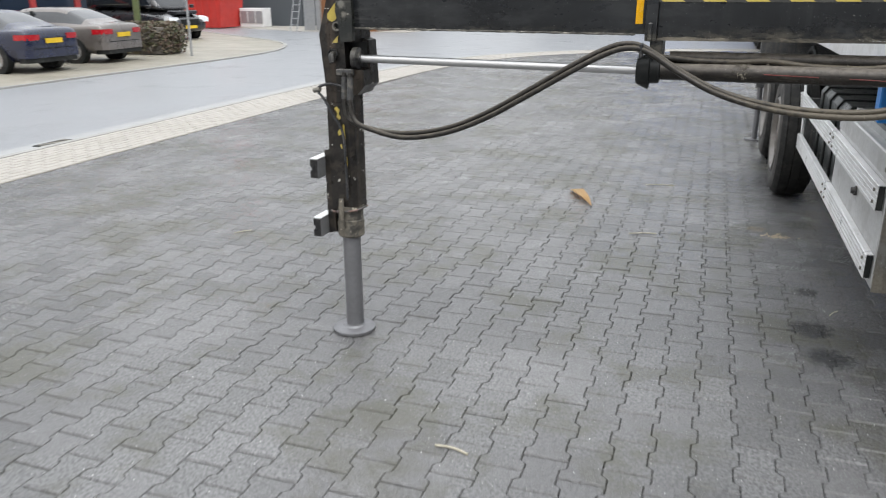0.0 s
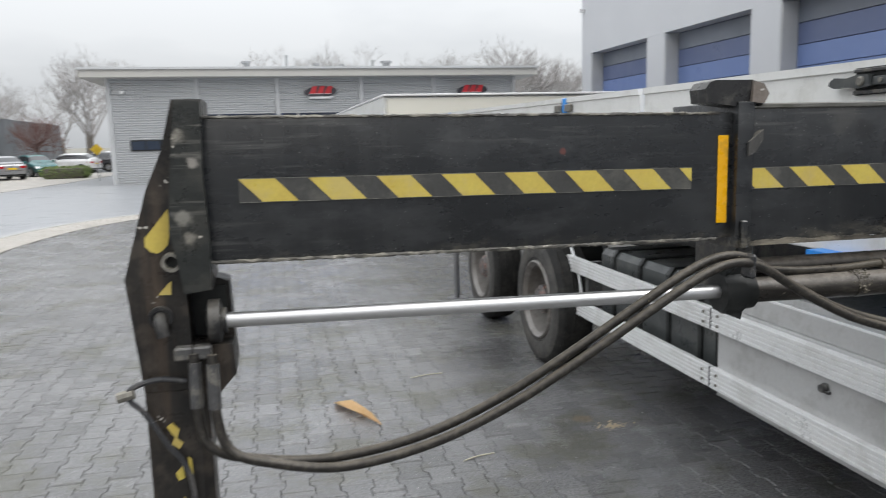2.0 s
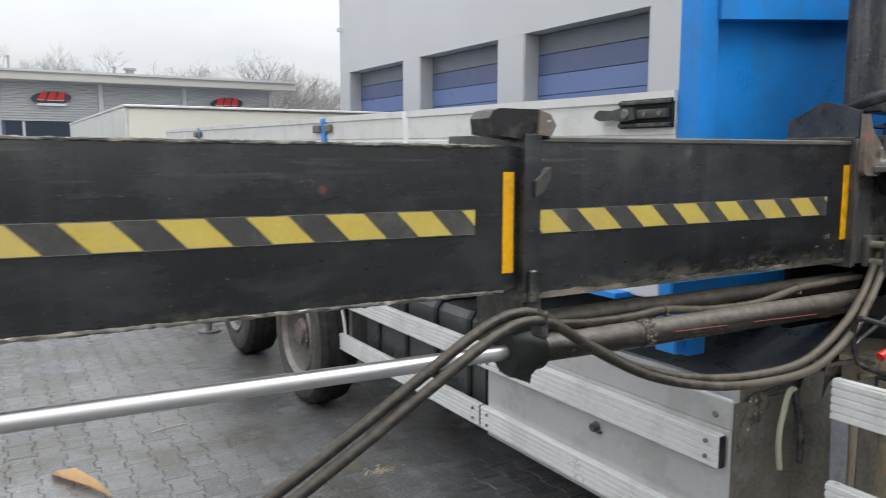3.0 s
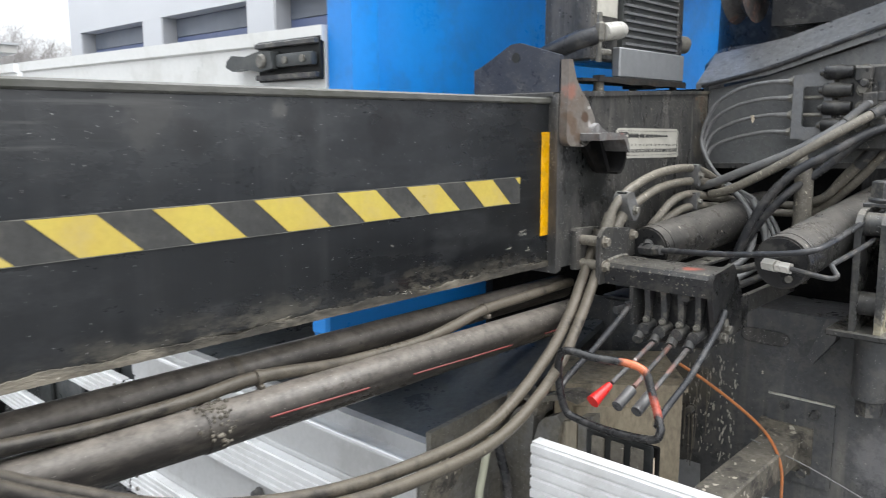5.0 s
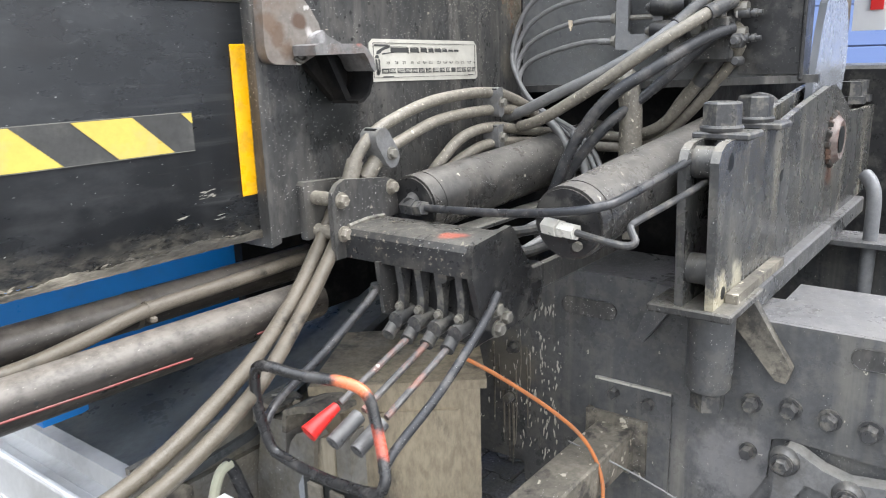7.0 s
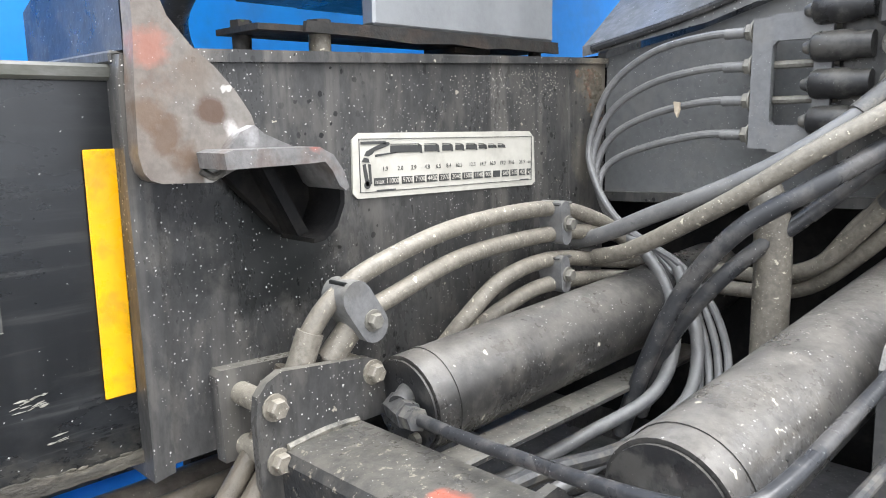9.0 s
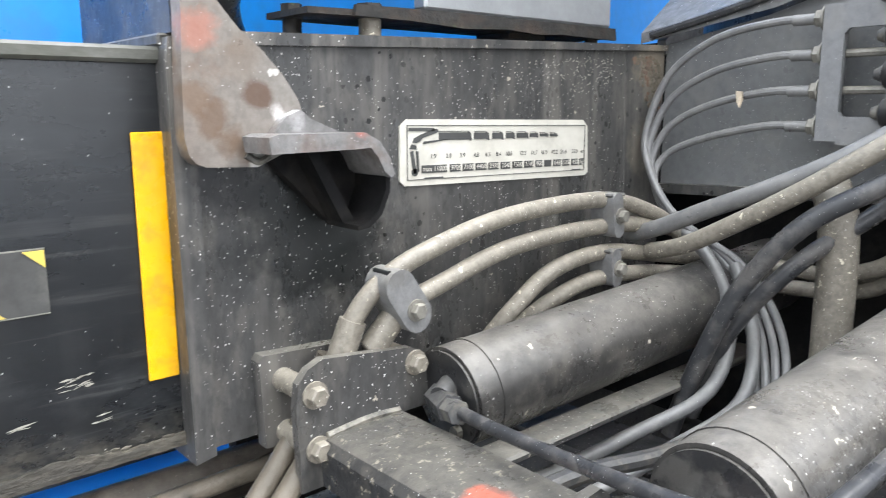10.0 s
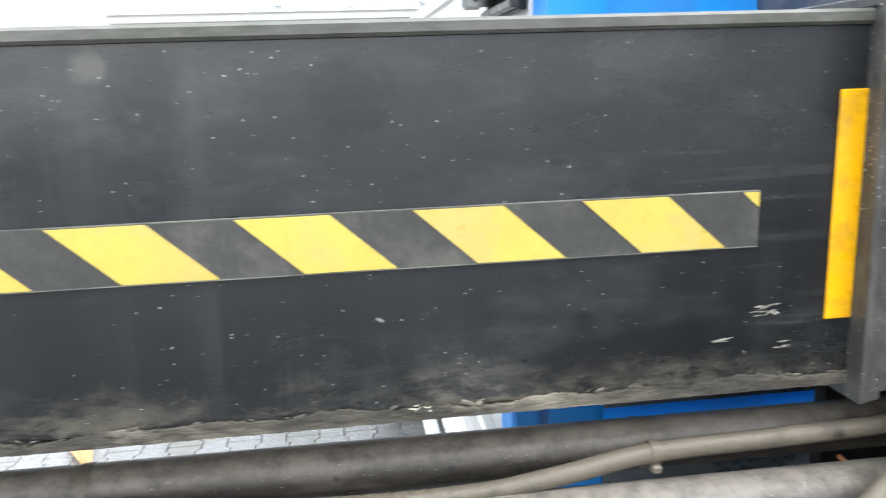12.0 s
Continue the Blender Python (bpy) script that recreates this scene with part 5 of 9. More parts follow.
part("hose_loop", tube([(0.945, 3.42, 1.06), (0.925, 3.42, 1.058), (0.908, 3.42, 1.03), (0.895, 3.42, 0.985), (0.882, 3.42, 0.94), (0.88, 3.42, 0.87), (0.892, 3.42, 0.8)], 0.0095, 10), CREAM_CABLE, lorry, "pale yellowish drain hose")
part("drain_hose", tube([(0.935, 3.425, 1.062), (0.948, 3.422, 1.05), (0.967, 3.42, 0.991), (0.99, 3.42, 0.91), (0.995, 3.42, 0.8)], 0.012, 12), HOSE_DARK, lorry, "dark hose beside the bin")
part("marker_lamp", box((0.69, 2.925, 0.99), (0.712, 2.98, 1.04)), ORANGE, lorry, "orange side marker lamp", bevel=0.004)

# unseen tanks and drum added below the frame to block light under the lorry
for y0, y1 in ((3.6, 5.2), (5.35, 7.3)):
    part("fuel_tank", box((2.42, y0, 0.42), (3.02, y1, 1.02)), PLASTIC, lorry, "unseen dark tank added on the far rail to block light", bevel=0.05, seg=3)
part("silencer", lathe([(-0.55, 0.18), (-0.5, 0.24), (0.5, 0.24), (0.55, 0.18)], "y", (1.95, 5.6, 0.72), 24), BLACK, lorry, "unseen dark drum added below the frame to block light")


# ---- the loader crane with its outrigger ----
crane = thing("loader_crane", (1.95, 3.3, 1.3), "black hydraulic loader crane with its outrigger run out", "crane")


def sag(x):
    return -0.0098 * (x + 0.93)


def leaned(bm):
    for v in bm.verts:
        v.co.z += sag(v.co.x)
    return bm


# telescoping beams
beam_a = part("inner_beam", leaned(box((-1.56, 3.3, 1.522), (-0.2, 3.56, 1.842))), BEAM, crane, "inner black outrigger beam with a hazard stripe", bevel=0.006, seg=2)


def bead(x0, x1, y, z, r, step, parent, lean=False, seed=1):
    rnd = random.Random(seed)
    n = max(2, int((x1 - x0) / step))
    bm = bmesh.new()
    tube([(x0 + (x1 - x0) * i / n, y + rnd.uniform(-0.001, 0.001), z + rnd.uniform(-0.1, 0.1) * r) for i in range(n + 1)], r, 7, 1, curved=False, bm=bm)
    for i, v in enumerate(bm.verts):
        v.co += Vector((0, rnd.uniform(-0.45, 0.45) * r, rnd.uniform(-0.35, 0.35) * r))
    if lean:
        leaned(bm)
    return part("weld", bm, WELD, parent)


bead(-1.55, -0.3, 3.3, 1.521, 0.0042, 0.008, beam_a, True, 2)
bead(-1.55, -0.3, 3.3, 1.84, 0.0035, 0.009, beam_a, True, 3)
beam_b = part("outer_beam", box((-0.215, 3.29, 1.502), (0.96, 3.58, 1.848)), BEAM, crane, "outer black outrigger beam with a hazard stripe", bevel=0.006, seg=2)
part("top_lip", box((-0.215, 3.285, 1.843), (0.955, 3.58, 1.857)), LIPDUST, beam_b, "dusty grey upper lip with moss", bevel=0.003)
rnd = random.Random(8)
lip = [(-0.215 + 1.172 * k / 240, 1.4925 + rnd.uniform(0, 0.0009)) for k in range(241)]
lip += [(x, 1.5035 + rnd.uniform(0, 0.003) + 0.0035 * math.sin(x * 9) * math.sin(x * 23 + 1) + 0.002 * math.sin(x * 61)) for x, z in lip[::-1]]
part("bottom_lip", prism(lip, "y", 3.2862, 3.3), MUDLIP, beam_b, "ragged muddy weld seam")


def flakes(name, n, lo, hi, size, material, parent, seed, label=""):
    """Many small caked lumps of mud in a box, in one mesh."""
    rnd = random.Random(seed)
    bm = bmesh.new()
    for _ in range(n):
        p = [rnd.uniform(a, b) for a, b in zip(lo, hi)]
        q = rnd.uniform(0.35, 1.0) * size
        m = Matrix.Translation(p) @ Matrix.Rotation(rnd.uniform(-0.5, 0.5), 4, "Y") @ Matrix.Diagonal((rnd.uniform(1.2, 3.2), 0.45, rnd.uniform(0.4, 0.9), 1))
        bmesh.ops.create_icosphere(bm, subdivisions=1, radius=q, matrix=m)
    for v in bm.verts:
        v.co += Vector((rnd.uniform(-1, 1), rnd.uniform(-0.3, 0.3), rnd.uniform(-1, 1))) * size * 0.25
    return part(name, bm, material, parent, label, stuff=True)


flakes("caked_mud", 90, (-0.2, 3.2882, 1.5), (0.94, 3.2888, 1.508), 0.003, MUDLIP, beam_b, 41, "lumps of dried mud along the seam")


def scratches(n, lo, hi, length, seed):
    """Bare slanting scratch marks in the paint, thin slivers on the front face."""
    rnd = random.Random(seed)
    bm = bmesh.new()
    for _ in range(n):
        x, z, q = rnd.uniform(lo[0], hi[0]), rnd.uniform(lo[1], hi[1]), length * rnd.uniform(0.3, 1.0)
        w, d = rnd.uniform(0.0003, 0.001), q * rnd.uniform(-0.05, 0.3)
        prism([(x, z), (x + q * 0.4, z + d * 0.4 - w), (x + q, z + d), (x + q * 0.5, z + d * 0.5 + w)], "y", 3.2894, 3.2901, bm)
    part("scratch_mark", bm, BAREPAINT, beam_b, "bare pale scratches in the black paint", stuff=True)


scratches(16, (0.845, 1.57), (0.872, 1.582), 0.012, 5)
scratches(3, (0.806, 1.543), (0.81, 1.548), 0.026, 6)
scratches(4, (0.87, 1.535), (0.9, 1.545), 0.014, 7)



def hazard(parent, x0, x1, z0, z1, y, first, pitch, width, slant, count, lean):
    """A black strip with slanting yellow pieces, cut off at the strip's ends."""
    f = leaned if lean else (lambda b: b)
    strip = part("hazard_strip", f(box((x0, y - 0.0012, z0), (x1, y + 0.001, z1))), TAPE, parent, "black and yellow hazard tape")
    for ze in (z0, z1):
        part("tape_edge", f(box((x0, y - 0.0014, ze - 0.0004), (x1, y + 0.001, ze + 0.0006))), TAPE_EDGE, strip)

    def clip(pts, x, keep):
        out = []
        for (a, b) in zip(pts, pts[1:] + pts[:1]):
            ia, ib = keep(a[0] - x), keep(b[0] - x)
            if ia:
                out.append(a)
            if ia != ib:
                t = (x - a[0]) / (b[0] - a[0])
                out.append((x, a[1] + t * (b[1] - a[1])))
        return out

    for k in range(count):
        xl = first + k * pitch
        pts = [(xl, z1 - 0.001), (xl + width, z1 - 0.001), (xl + width + slant, z0 + 0.001), (xl + slant, z0 + 0.001)]
        pts = clip(clip(pts, x0 + 0.0005, lambda d: d >= 0), x1 - 0.0005, lambda d: d <= 0)
        if len(pts) > 2:
            part("stripe", f(prism(pts, "y", y - 0.002, y - 0.0011)), YELLOW, strip)


hazard(beam_a, -1.483, -0.376, 1.6525, 1.7055, 3.2985, -1.483, 0.1533, 0.08, 0.05, 8, True)
hazard(beam_b, -0.224, 0.8485, 1.6405, 1.694, 3.2885, -0.2575, 0.1556, 0.082, 0.0575, 8, False)
part("reflector", leaned(box((-0.303, 3.297, 1.562), (-0.274, 3.2995, 1.785))), AMBER, beam_a, "long amber reflector strip", bevel=0.001)
part("reflector", box((0.924, 3.287, 1.562), (0.952, 3.2895, 1.785)), AMBER, beam_b, "long amber reflector strip", bevel=0.001)

# collar round the mouth of the outer beam, with its cap
col_a = part("collar", box((-0.262, 3.276, 1.49), (-0.215, 3.6, 1.862)), BEAM, crane, "thick collar at the mouth of the outer beam", bevel=0.005, seg=2)
part("cap", prism([(-0.345, 1.86), (-0.35, 1.893), (-0.338, 1.91), (-0.32, 1.915), (-0.22, 1.915), (-0.192, 1.905), (-0.178, 1.885), (-0.178, 1.865), (-0.192, 1.85), (-0.262, 1.85)], "y", 3.285, 3.36), BLACK, col_a, "rounded black cap worn to rust at one end", bevel=0.01, seg=3)
part("wear_plate", prism([(-0.225, 1.86), (-0.22, 1.912), (-0.192, 1.905), (-0.176, 1.88), (-0.19, 1.856)], "y", 3.276, 3.286), RUST, col_a)
part("tab", box((-0.25, 3.264, 1.49), (-0.232, 3.278, 1.562)), BEAM, col_a, bevel=0.003)
part("tab", prism([(-0.235, 1.76), (-0.195, 1.79), (-0.195, 1.765), (-0.215, 1.735), (-0.235, 1.725)], "y", 3.268, 3.29), CRANE, col_a, bevel=0.002)
part("lug", box((-0.24, 3.3, 1.36), (-0.19, 3.5, 1.5)), BEAM, col_a, bevel=0.004)

# extension cylinder below the beams
part("piston_rod", rod((-1.53, 3.315, 1.392), (-0.25, 3.31, 1.372), 0.0178, 24), CHROME, crane, "chromed extension piston rod")
gl = part("gland", lathe([(0.0, 0.025), (0.0, 0.05), (0.012, 0.058), (0.05, 0.06), (0.055, 0.05), (0.09, 0.048), (0.095, 0.036)], "x", (-0.285, 3.31, 1.371), 28), RUBBER, crane, "black cylinder gland with a split clamp")
part("ear", prism([(-0.28, 1.32), (-0.235, 1.3), (-0.23, 1.33), (-0.24, 1.35), (-0.28, 1.35)], "y", 3.28, 3.34), RUBBER, gl, bevel=0.005)
part("ear", prism([(-0.28, 1.42), (-0.235, 1.45), (-0.22, 1.44), (-0.22, 1.4)], "y", 3.28, 3.33), RUBBER, gl, bevel=0.005)
low = part("lower_cylinder", tube([(-0.2, 3.31, 1.371), (0.13, 3.29, 1.371), (1.05, 3.285, 1.368)], 0.034, 24, curved=False), TUBE, crane, "dusty black hydraulic cylinder with a red scrape")
part("ring", rod((0.105, 3.29, 1.371), (0.135, 3.29, 1.371), 0.0352, 24), TUBE, low)
rnd = random.Random(61)
bm = bmesh.new()
for _ in range(90):
    a, cx = rnd.uniform(-0.6, 3.2), rnd.gauss(0.12, 0.014)
    bmesh.ops.create_icosphere(bm, subdivisions=1, radius=rnd.uniform(0.0018, 0.0042), matrix=Matrix.Translation((cx, 3.29 - 0.0352 * math.cos(a), 1.371 + 0.0352 * math.sin(a))))
part("caked_mud", bm, MUDLIP, low, "ring of dried mud", stuff=True)
for x0, x1, z0, z1 in ((0.2, 0.395, 1.373, 1.3675), (0.5, 0.665, 1.365, 1.359), (0.66, 0.785, 1.3595, 1.3555), (0.9, 0.953, 1.356, 1.3555)):
    ends = [(x, 3.29 - 0.0055 * (x - 0.13) - math.sqrt(0.0343 ** 2 - (z - 1.3695) ** 2), z) for x, z in ((x0, z0), ((x0 + x1) / 2, (z0 + z1) / 2 + 0.0004), (x1, z1))]
    part("scrape", tube(ends, 0.0017, 6), REDPAINT, low)
up_ = part("upper_cylinder", rod((-0.16, 3.347, 1.422), (1.1, 3.347, 1.416), 0.0275, 28), TUBE, crane, "dusty black upper hydraulic cylinder")
part("clip", rod((0.19, 3.347, 1.42), (0.2, 3.347, 1.42), 0.0286, 24), FEED, up_)
part("clip", rod((0.752, 3.347, 1.4175), (0.76, 3.347, 1.4175), 0.0283, 24), FEED, up_)
part("hose", tube([(-0.2, 3.3, 1.43), (-0.05, 3.303, 1.416), (0.1, 3.306, 1.414), (0.214, 3.306, 1.42), (0.38, 3.306, 1.403), (0.56, 3.303, 1.401), (0.66, 3.302, 1.413), (0.756, 3.303, 1.428), (0.9, 3.303, 1.432), (1.07, 3.303, 1.437)], 0.0105, 14), FEED, crane, "dusty hose along the upper cylinder")
for cx, cz in ((0.757, 1.428), (0.213, 1.42)):
    part("clip", rod((cx - 0.005, 3.304, cz), (cx + 0.005, 3.304, cz), 0.0125, 14), FEED, crane)
    part("clip_ear", box((cx - 0.005, 3.29, cz - 0.018), (cx + 0.005, 3.306, cz - 0.009)), FEED, crane, bevel=0.002)
part("spacer", rod((0.45, 3.33, 1.405), (0.45, 3.33, 1.36), 0.008, 8), TUBE, crane)

# outrigger leg
HEAD_TOP = [(-1.613, 1.885), (-1.550, 1.885), (-1.550, 1.48)]
HEAD_LOW = [(-1.512, 1.27), (-1.552, 1.225), (-1.712, 1.225), (-1.734, 1.47), (-1.737, 1.495), (-1.68, 1.69), (-1.642, 1.774)]
head = part("leg_head", prism(HEAD_TOP + [(-1.552, 1.464), (-1.61, 1.464), (-1.606, 1.345), (-1.517, 1.338)] + HEAD_LOW, "y", 3.305, 3.385), LEGPAINT, crane, "black scraped leg head with torn yellow tape", bevel=0.004, seg=2)
part("rear_cheek", prism(HEAD_TOP + [(-1.522, 1.47)] + HEAD_LOW, "y", 3.385, 3.47), LEGPAINT, head, bevel=0.004)
part("face_plate", prism([(-1.605, 1.882), (-1.551, 1.882), (-1.556, 1.72), (-1.55, 1.59), (-1.552, 1.472), (-1.61, 1.465), (-1.62, 1.535), (-1.633, 1.6), (-1.625, 1.71)], "y", 3.272, 3.304), LEGFACE, head, "black upright face plate with pale cross scuffs", bevel=0.005, seg=2)
# Black sheet paints the shade at the back of the notch
part("socket", prism([(-1.609, 1.462), (-1.53, 1.462), (-1.53, 1.347), (-1.605, 1.347)], "y", 3.376, 3.384), RUBBER, head)
part("pin_eye", lathe([(-0.018, 0.03), (-0.012, 0.05), (0.012, 0.05), (0.018, 0.03)], "x", (-1.553, 3.315, 1.392), 20), BLACK, head)
part("rod_nut", rod((-1.552, 3.315, 1.392), (-1.527, 3.315, 1.392), 0.03, 16), BLACK, head)
part("tape_scrap", prism([(-1.636, 1.6506), (-1.634, 1.62), (-1.636, 1.594), (-1.641, 1.5716), (-1.652, 1.56), (-1.664, 1.5535), (-1.678, 1.5585), (-1.6885, 1.5704), (-1.6875, 1.589), (-1.668, 1.612)], "y", 3.302, 3.3045), YELLOW, head, "torn yellow tape scrap")
part("tape_scrap", prism([(-1.6687, 1.4614), (-1.6416, 1.4603), (-1.6392, 1.4913), (-1.648, 1.484)], "y", 3.302, 3.3045), YELLOW, head)
part("ring", lathe([(-0.004, 0.013), (-0.026, 0.014), (-0.026, 0.021), (0.0, 0.022)], "y", (-1.634, 3.304, 1.535), 18), NUT, head)
part("hole", rod((-1.634, 3.303, 1.535), (-1.634, 3.298, 1.535), 0.0128, 14), RUBBER, head)
part("elbow", tube([(-1.667, 3.32, 1.41), (-1.667, 3.285, 1.405), (-1.66, 3.276, 1.372)], 0.0145, 10), BLACK, head)
part("ring", lathe([(-0.004, 0.018), (-0.01, 0.02), (-0.01, 0.026), (0.0, 0.027)], "y", (-1.667, 3.304, 1.41), 18), BLACK, head)
for zx in (-1.622, -1.582):
    part("pipe_clip", box((zx - 0.02, 3.27, 1.315), (zx + 0.02, 3.304, 1.345)), DARKNUT, head, bevel=0.004)
part("bleed_pipe", tube([(-1.622, 3.29, 1.265), (-1.682, 3.285, 1.275), (-1.737, 3.28, 1.26), (-1.742, 3.28, 1.235), (-1.712, 3.28, 1.2), (-1.667, 3.28, 1.12), (-1.642, 3.285, 1.08), (-1.622, 3.285, 1.0), (-1.617, 3.285, 0.72)], 0.0065, 8), HOSE_DARK, head, "thin bent pipe down the leg")
part("bleed_nipple", rod((-1.767, 3.28, 1.242), (-1.732, 3.28, 1.25), 0.012, 8), NUT, head)
jacket = part("leg_jacket", prism([(-1.712, 3.3), (-1.6, 3.3), (-1.578, 3.32), (-1.578, 3.42), (-1.712, 3.43)], "z", 0.655, 1.24), LEGPAINT, crane, "scuffed dark leg tube with rust and yellow paint flecks", bevel=0.008, seg=2)
part("casing", lathe([(0.515, 0.06), (0.525, 0.067), (0.6, 0.067), (0.605, 0.063), (0.655, 0.063), (0.66, 0.069), (0.675, 0.069), (0.675, 0.055)], "z", (-1.638, 3.355, 0), 28), MUD, jacket, "rusty lower leg casing")
part("pipe", tube([(-1.65, 3.28, 0.72), (-1.65, 3.277, 0.64), (-1.65, 3.28, 0.57)], 0.013, 10), MUD, jacket)
for fleck in ([(-1.672, 1.16), (-1.66, 1.168), (-1.645, 1.15), (-1.652, 1.13), (-1.64, 1.118), (-1.648, 1.105), (-1.664, 1.118), (-1.657, 1.134)],
              [(-1.66, 1.048), (-1.644, 1.066), (-1.641, 1.035), (-1.655, 1.03)],
              [(-1.632, 1.085), (-1.624, 1.078), (-1.622, 1.01), (-1.63, 1.02)],
              [(-1.628, 0.935), (-1.617, 0.928), (-1.616, 0.885), (-1.626, 0.9)],
              [(-1.65, 0.985), (-1.645, 0.99), (-1.638, 0.965), (-1.644, 0.968)]):
    part("fleck", prism(fleck, "y", 3.2965, 3.2995), YELLOW, jacket)
part("band", tube([(-1.715, 3.3, 0.652), (-1.65, 3.284, 0.654), (-1.59, 3.3, 0.66), (-1.57, 3.34, 0.664), (-1.575, 3.42, 0.66), (-1.64, 3.435, 0.655), (-1.715, 3.425, 0.652)], 0.005, 6, 4, True), WORN, jacket)
part("leg_ram", rod((-1.638, 3.355, 0.02), (-1.638, 3.355, 0.54), 0.045, 28), STEEL, crane, "plain grey steel leg ram")
foot = part("leg_foot", lathe([(0.0, 0.105), (0.004, 0.11), (0.018, 0.11), (0.024, 0.1), (0.026, 0.06), (0.034, 0.05)], "z", (-1.638, 3.34, 0), 40), STEEL, crane, "round steel foot plate on the paving")
for zz, yb in ((0.873, 3.41), (0.577, 3.37)):
    b = part("lamp_bracket", box((-1.745, 3.34, zz - 0.05), (-1.7, 3.355, zz + 0.05)), CRANE, crane, bevel=0.003)
    x0, x1, y0 = -1.785, -1.742, 3.232
    part("channel", prism([(x0, zz - 0.047), (x0, zz - 0.01), (x0 + 0.008, zz - 0.006), (x0 + 0.008, zz + 0.006), (x0, zz + 0.01), (x0, zz + 0.047), (x1, zz + 0.047), (x1, zz - 0.047)], "y", y0, yb), BRACKETGREY, b, "short hollow aluminium rail", bevel=0.001)
    # Bright strip paints the lit top; the rail's sides are greyed down
    part("channel_edge", box((x0, y0, zz + 0.047), (x1, yb, zz + 0.051)), ALU, b)
    # Black plate paints the shade inside the hollow end
    part("channel_mouth", prism([(x0 + 0.003, zz - 0.043), (x0 + 0.003, zz - 0.012), (x0 + 0.012, zz - 0.008), (x0 + 0.012, zz + 0.008), (x0 + 0.003, zz + 0.012), (x0 + 0.003, zz + 0.043), (x1 - 0.003, zz + 0.043), (x1 - 0.003, zz - 0.043)], "y", y0 - 0.002, y0 + 0.01), BLACK, b)
part("bracket_plate", prism([(-1.745, 0.95), (-1.705, 0.96), (-1.7, 0.54), (-1.735, 0.53), (-1.742, 0.64)], "y", 3.31, 3.33), LEGPAINT, crane, bevel=0.003)

# the two feed hoses: leg, loop over the collar, sag, up to the bracket
LOOP = [(-1.6, 3.275, 1.33), (-1.6, 3.262, 1.22), (-1.575, 3.25, 1.12), (-1.46, 3.24, 1.082), (-1.3, 3.235, 1.07), (-1.1, 3.23, 1.102), (-0.91, 3.22, 1.178), (-0.72, 3.21, 1.285), (-0.55, 3.21, 1.385), (-0.42, 3.215, 1.455),
        (-0.33, 3.22, 1.482), (-0.25, 3.22, 1.468), (-0.13, 3.215, 1.395), (0.02, 3.2, 1.32), (0.2, 3.18, 1.272), (0.4, 3.17, 1.252), (0.6, 3.165, 1.262), (0.8, 3.19, 1.325), (0.93, 3.215, 1.395), (1.02, 3.238, 1.465), (1.065, 3.243, 1.52), (1.082, 3.238, 1.565)]
part("feed_hose", tube(LOOP, 0.0115, 12), FEED, crane, "long dusty hydraulic hose sagging below the beams")
part("feed_hose", tube([(x + (0.04 if i < 3 else 0.012), y - 0.023, z - (0.015 if 3 < i < 18 else 0.0)) for i, (x, y, z) in enumerate(LOOP)], 0.0115, 12), FEED, crane, "long dusty hydraulic hose sagging below the beams")
for xx in (-1.6, -1.56):
    part("ferrule", rod((xx, 3.273 - (xx + 1.6) * 0.55, 1.31), (xx, 3.262 - (xx + 1.6) * 0.55, 1.21), 0.0145, 10), DARKNUT, crane)
part("hose_clamp", box((-0.272, 3.186, 1.425), (-0.256, 3.237, 1.487)), HOSE_DARK, crane, bevel=0.006)

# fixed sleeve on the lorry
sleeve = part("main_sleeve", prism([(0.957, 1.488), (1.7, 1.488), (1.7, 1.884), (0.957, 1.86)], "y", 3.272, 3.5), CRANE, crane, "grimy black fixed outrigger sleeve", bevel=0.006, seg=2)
part("top_lip", prism([(0.985, 1.859), (0.985, 1.871), (1.7, 1.892), (1.7, 1.884)], "y", 3.266, 3.5), CRANE, sleeve, bevel=0.003)
part("mouth_plate", prism([(0.9535, 1.478), (0.9505, 1.84), (0.9535, 1.864), (0.97, 1.868), (0.974, 1.86), (0.974, 1.482)], "y", 3.267, 3.5), CRANE, sleeve, bevel=0.005, seg=3)
part("seam", rod((1.604, 3.2715, 1.876), (1.612, 3.2715, 1.6), 0.0022, 6), CRANE, sleeve)
corner = bmesh.new()
rnd = random.Random(31)
for k in range(150):
    zc = 1.872 - abs(rnd.gauss(0, 0.03)) - (0.09 * rnd.random() if k % 4 == 0 else 0)
    xc = 1.692 - abs(rnd.gauss(0, 0.016)) - max(0, 0.03 * (zc - 1.83) / 0.045) * rnd.random() * 1.6
    bmesh.ops.create_icosphere(corner, subdivisions=1, radius=rnd.uniform(0.0025, 0.0055), matrix=Matrix.Translation((xc, 3.2725, max(zc, 1.7))) @ Matrix.Diagonal((1.3, 0.55, 1.0, 1)))
part("corner_weld", corner, MOSSY, sleeve, "lumpy weld with rust and moss in the corner", stuff=True)
part("hook_plate", prism([(0.957, 1.935), (0.9572, 1.882), (0.9548, 1.8336), (0.9536, 1.78), (0.957, 1.765), (0.963, 1.758), (0.9723, 1.7545), (1.02, 1.7525), (1.05, 1.765), (1.0708, 1.785), (1.0671, 1.803), (1.0636, 1.813), (1.048, 1.8353), (1.0278, 1.8565), (1.0081, 1.872), (0.9878, 1.8955), (0.972, 1.935)], "y", 3.246, 3.265), RUST, sleeve, "rusty hook plate with a red paint scuff", bevel=0.003, seg=2)
rnd = random.Random(77)
drops = bmesh.new()
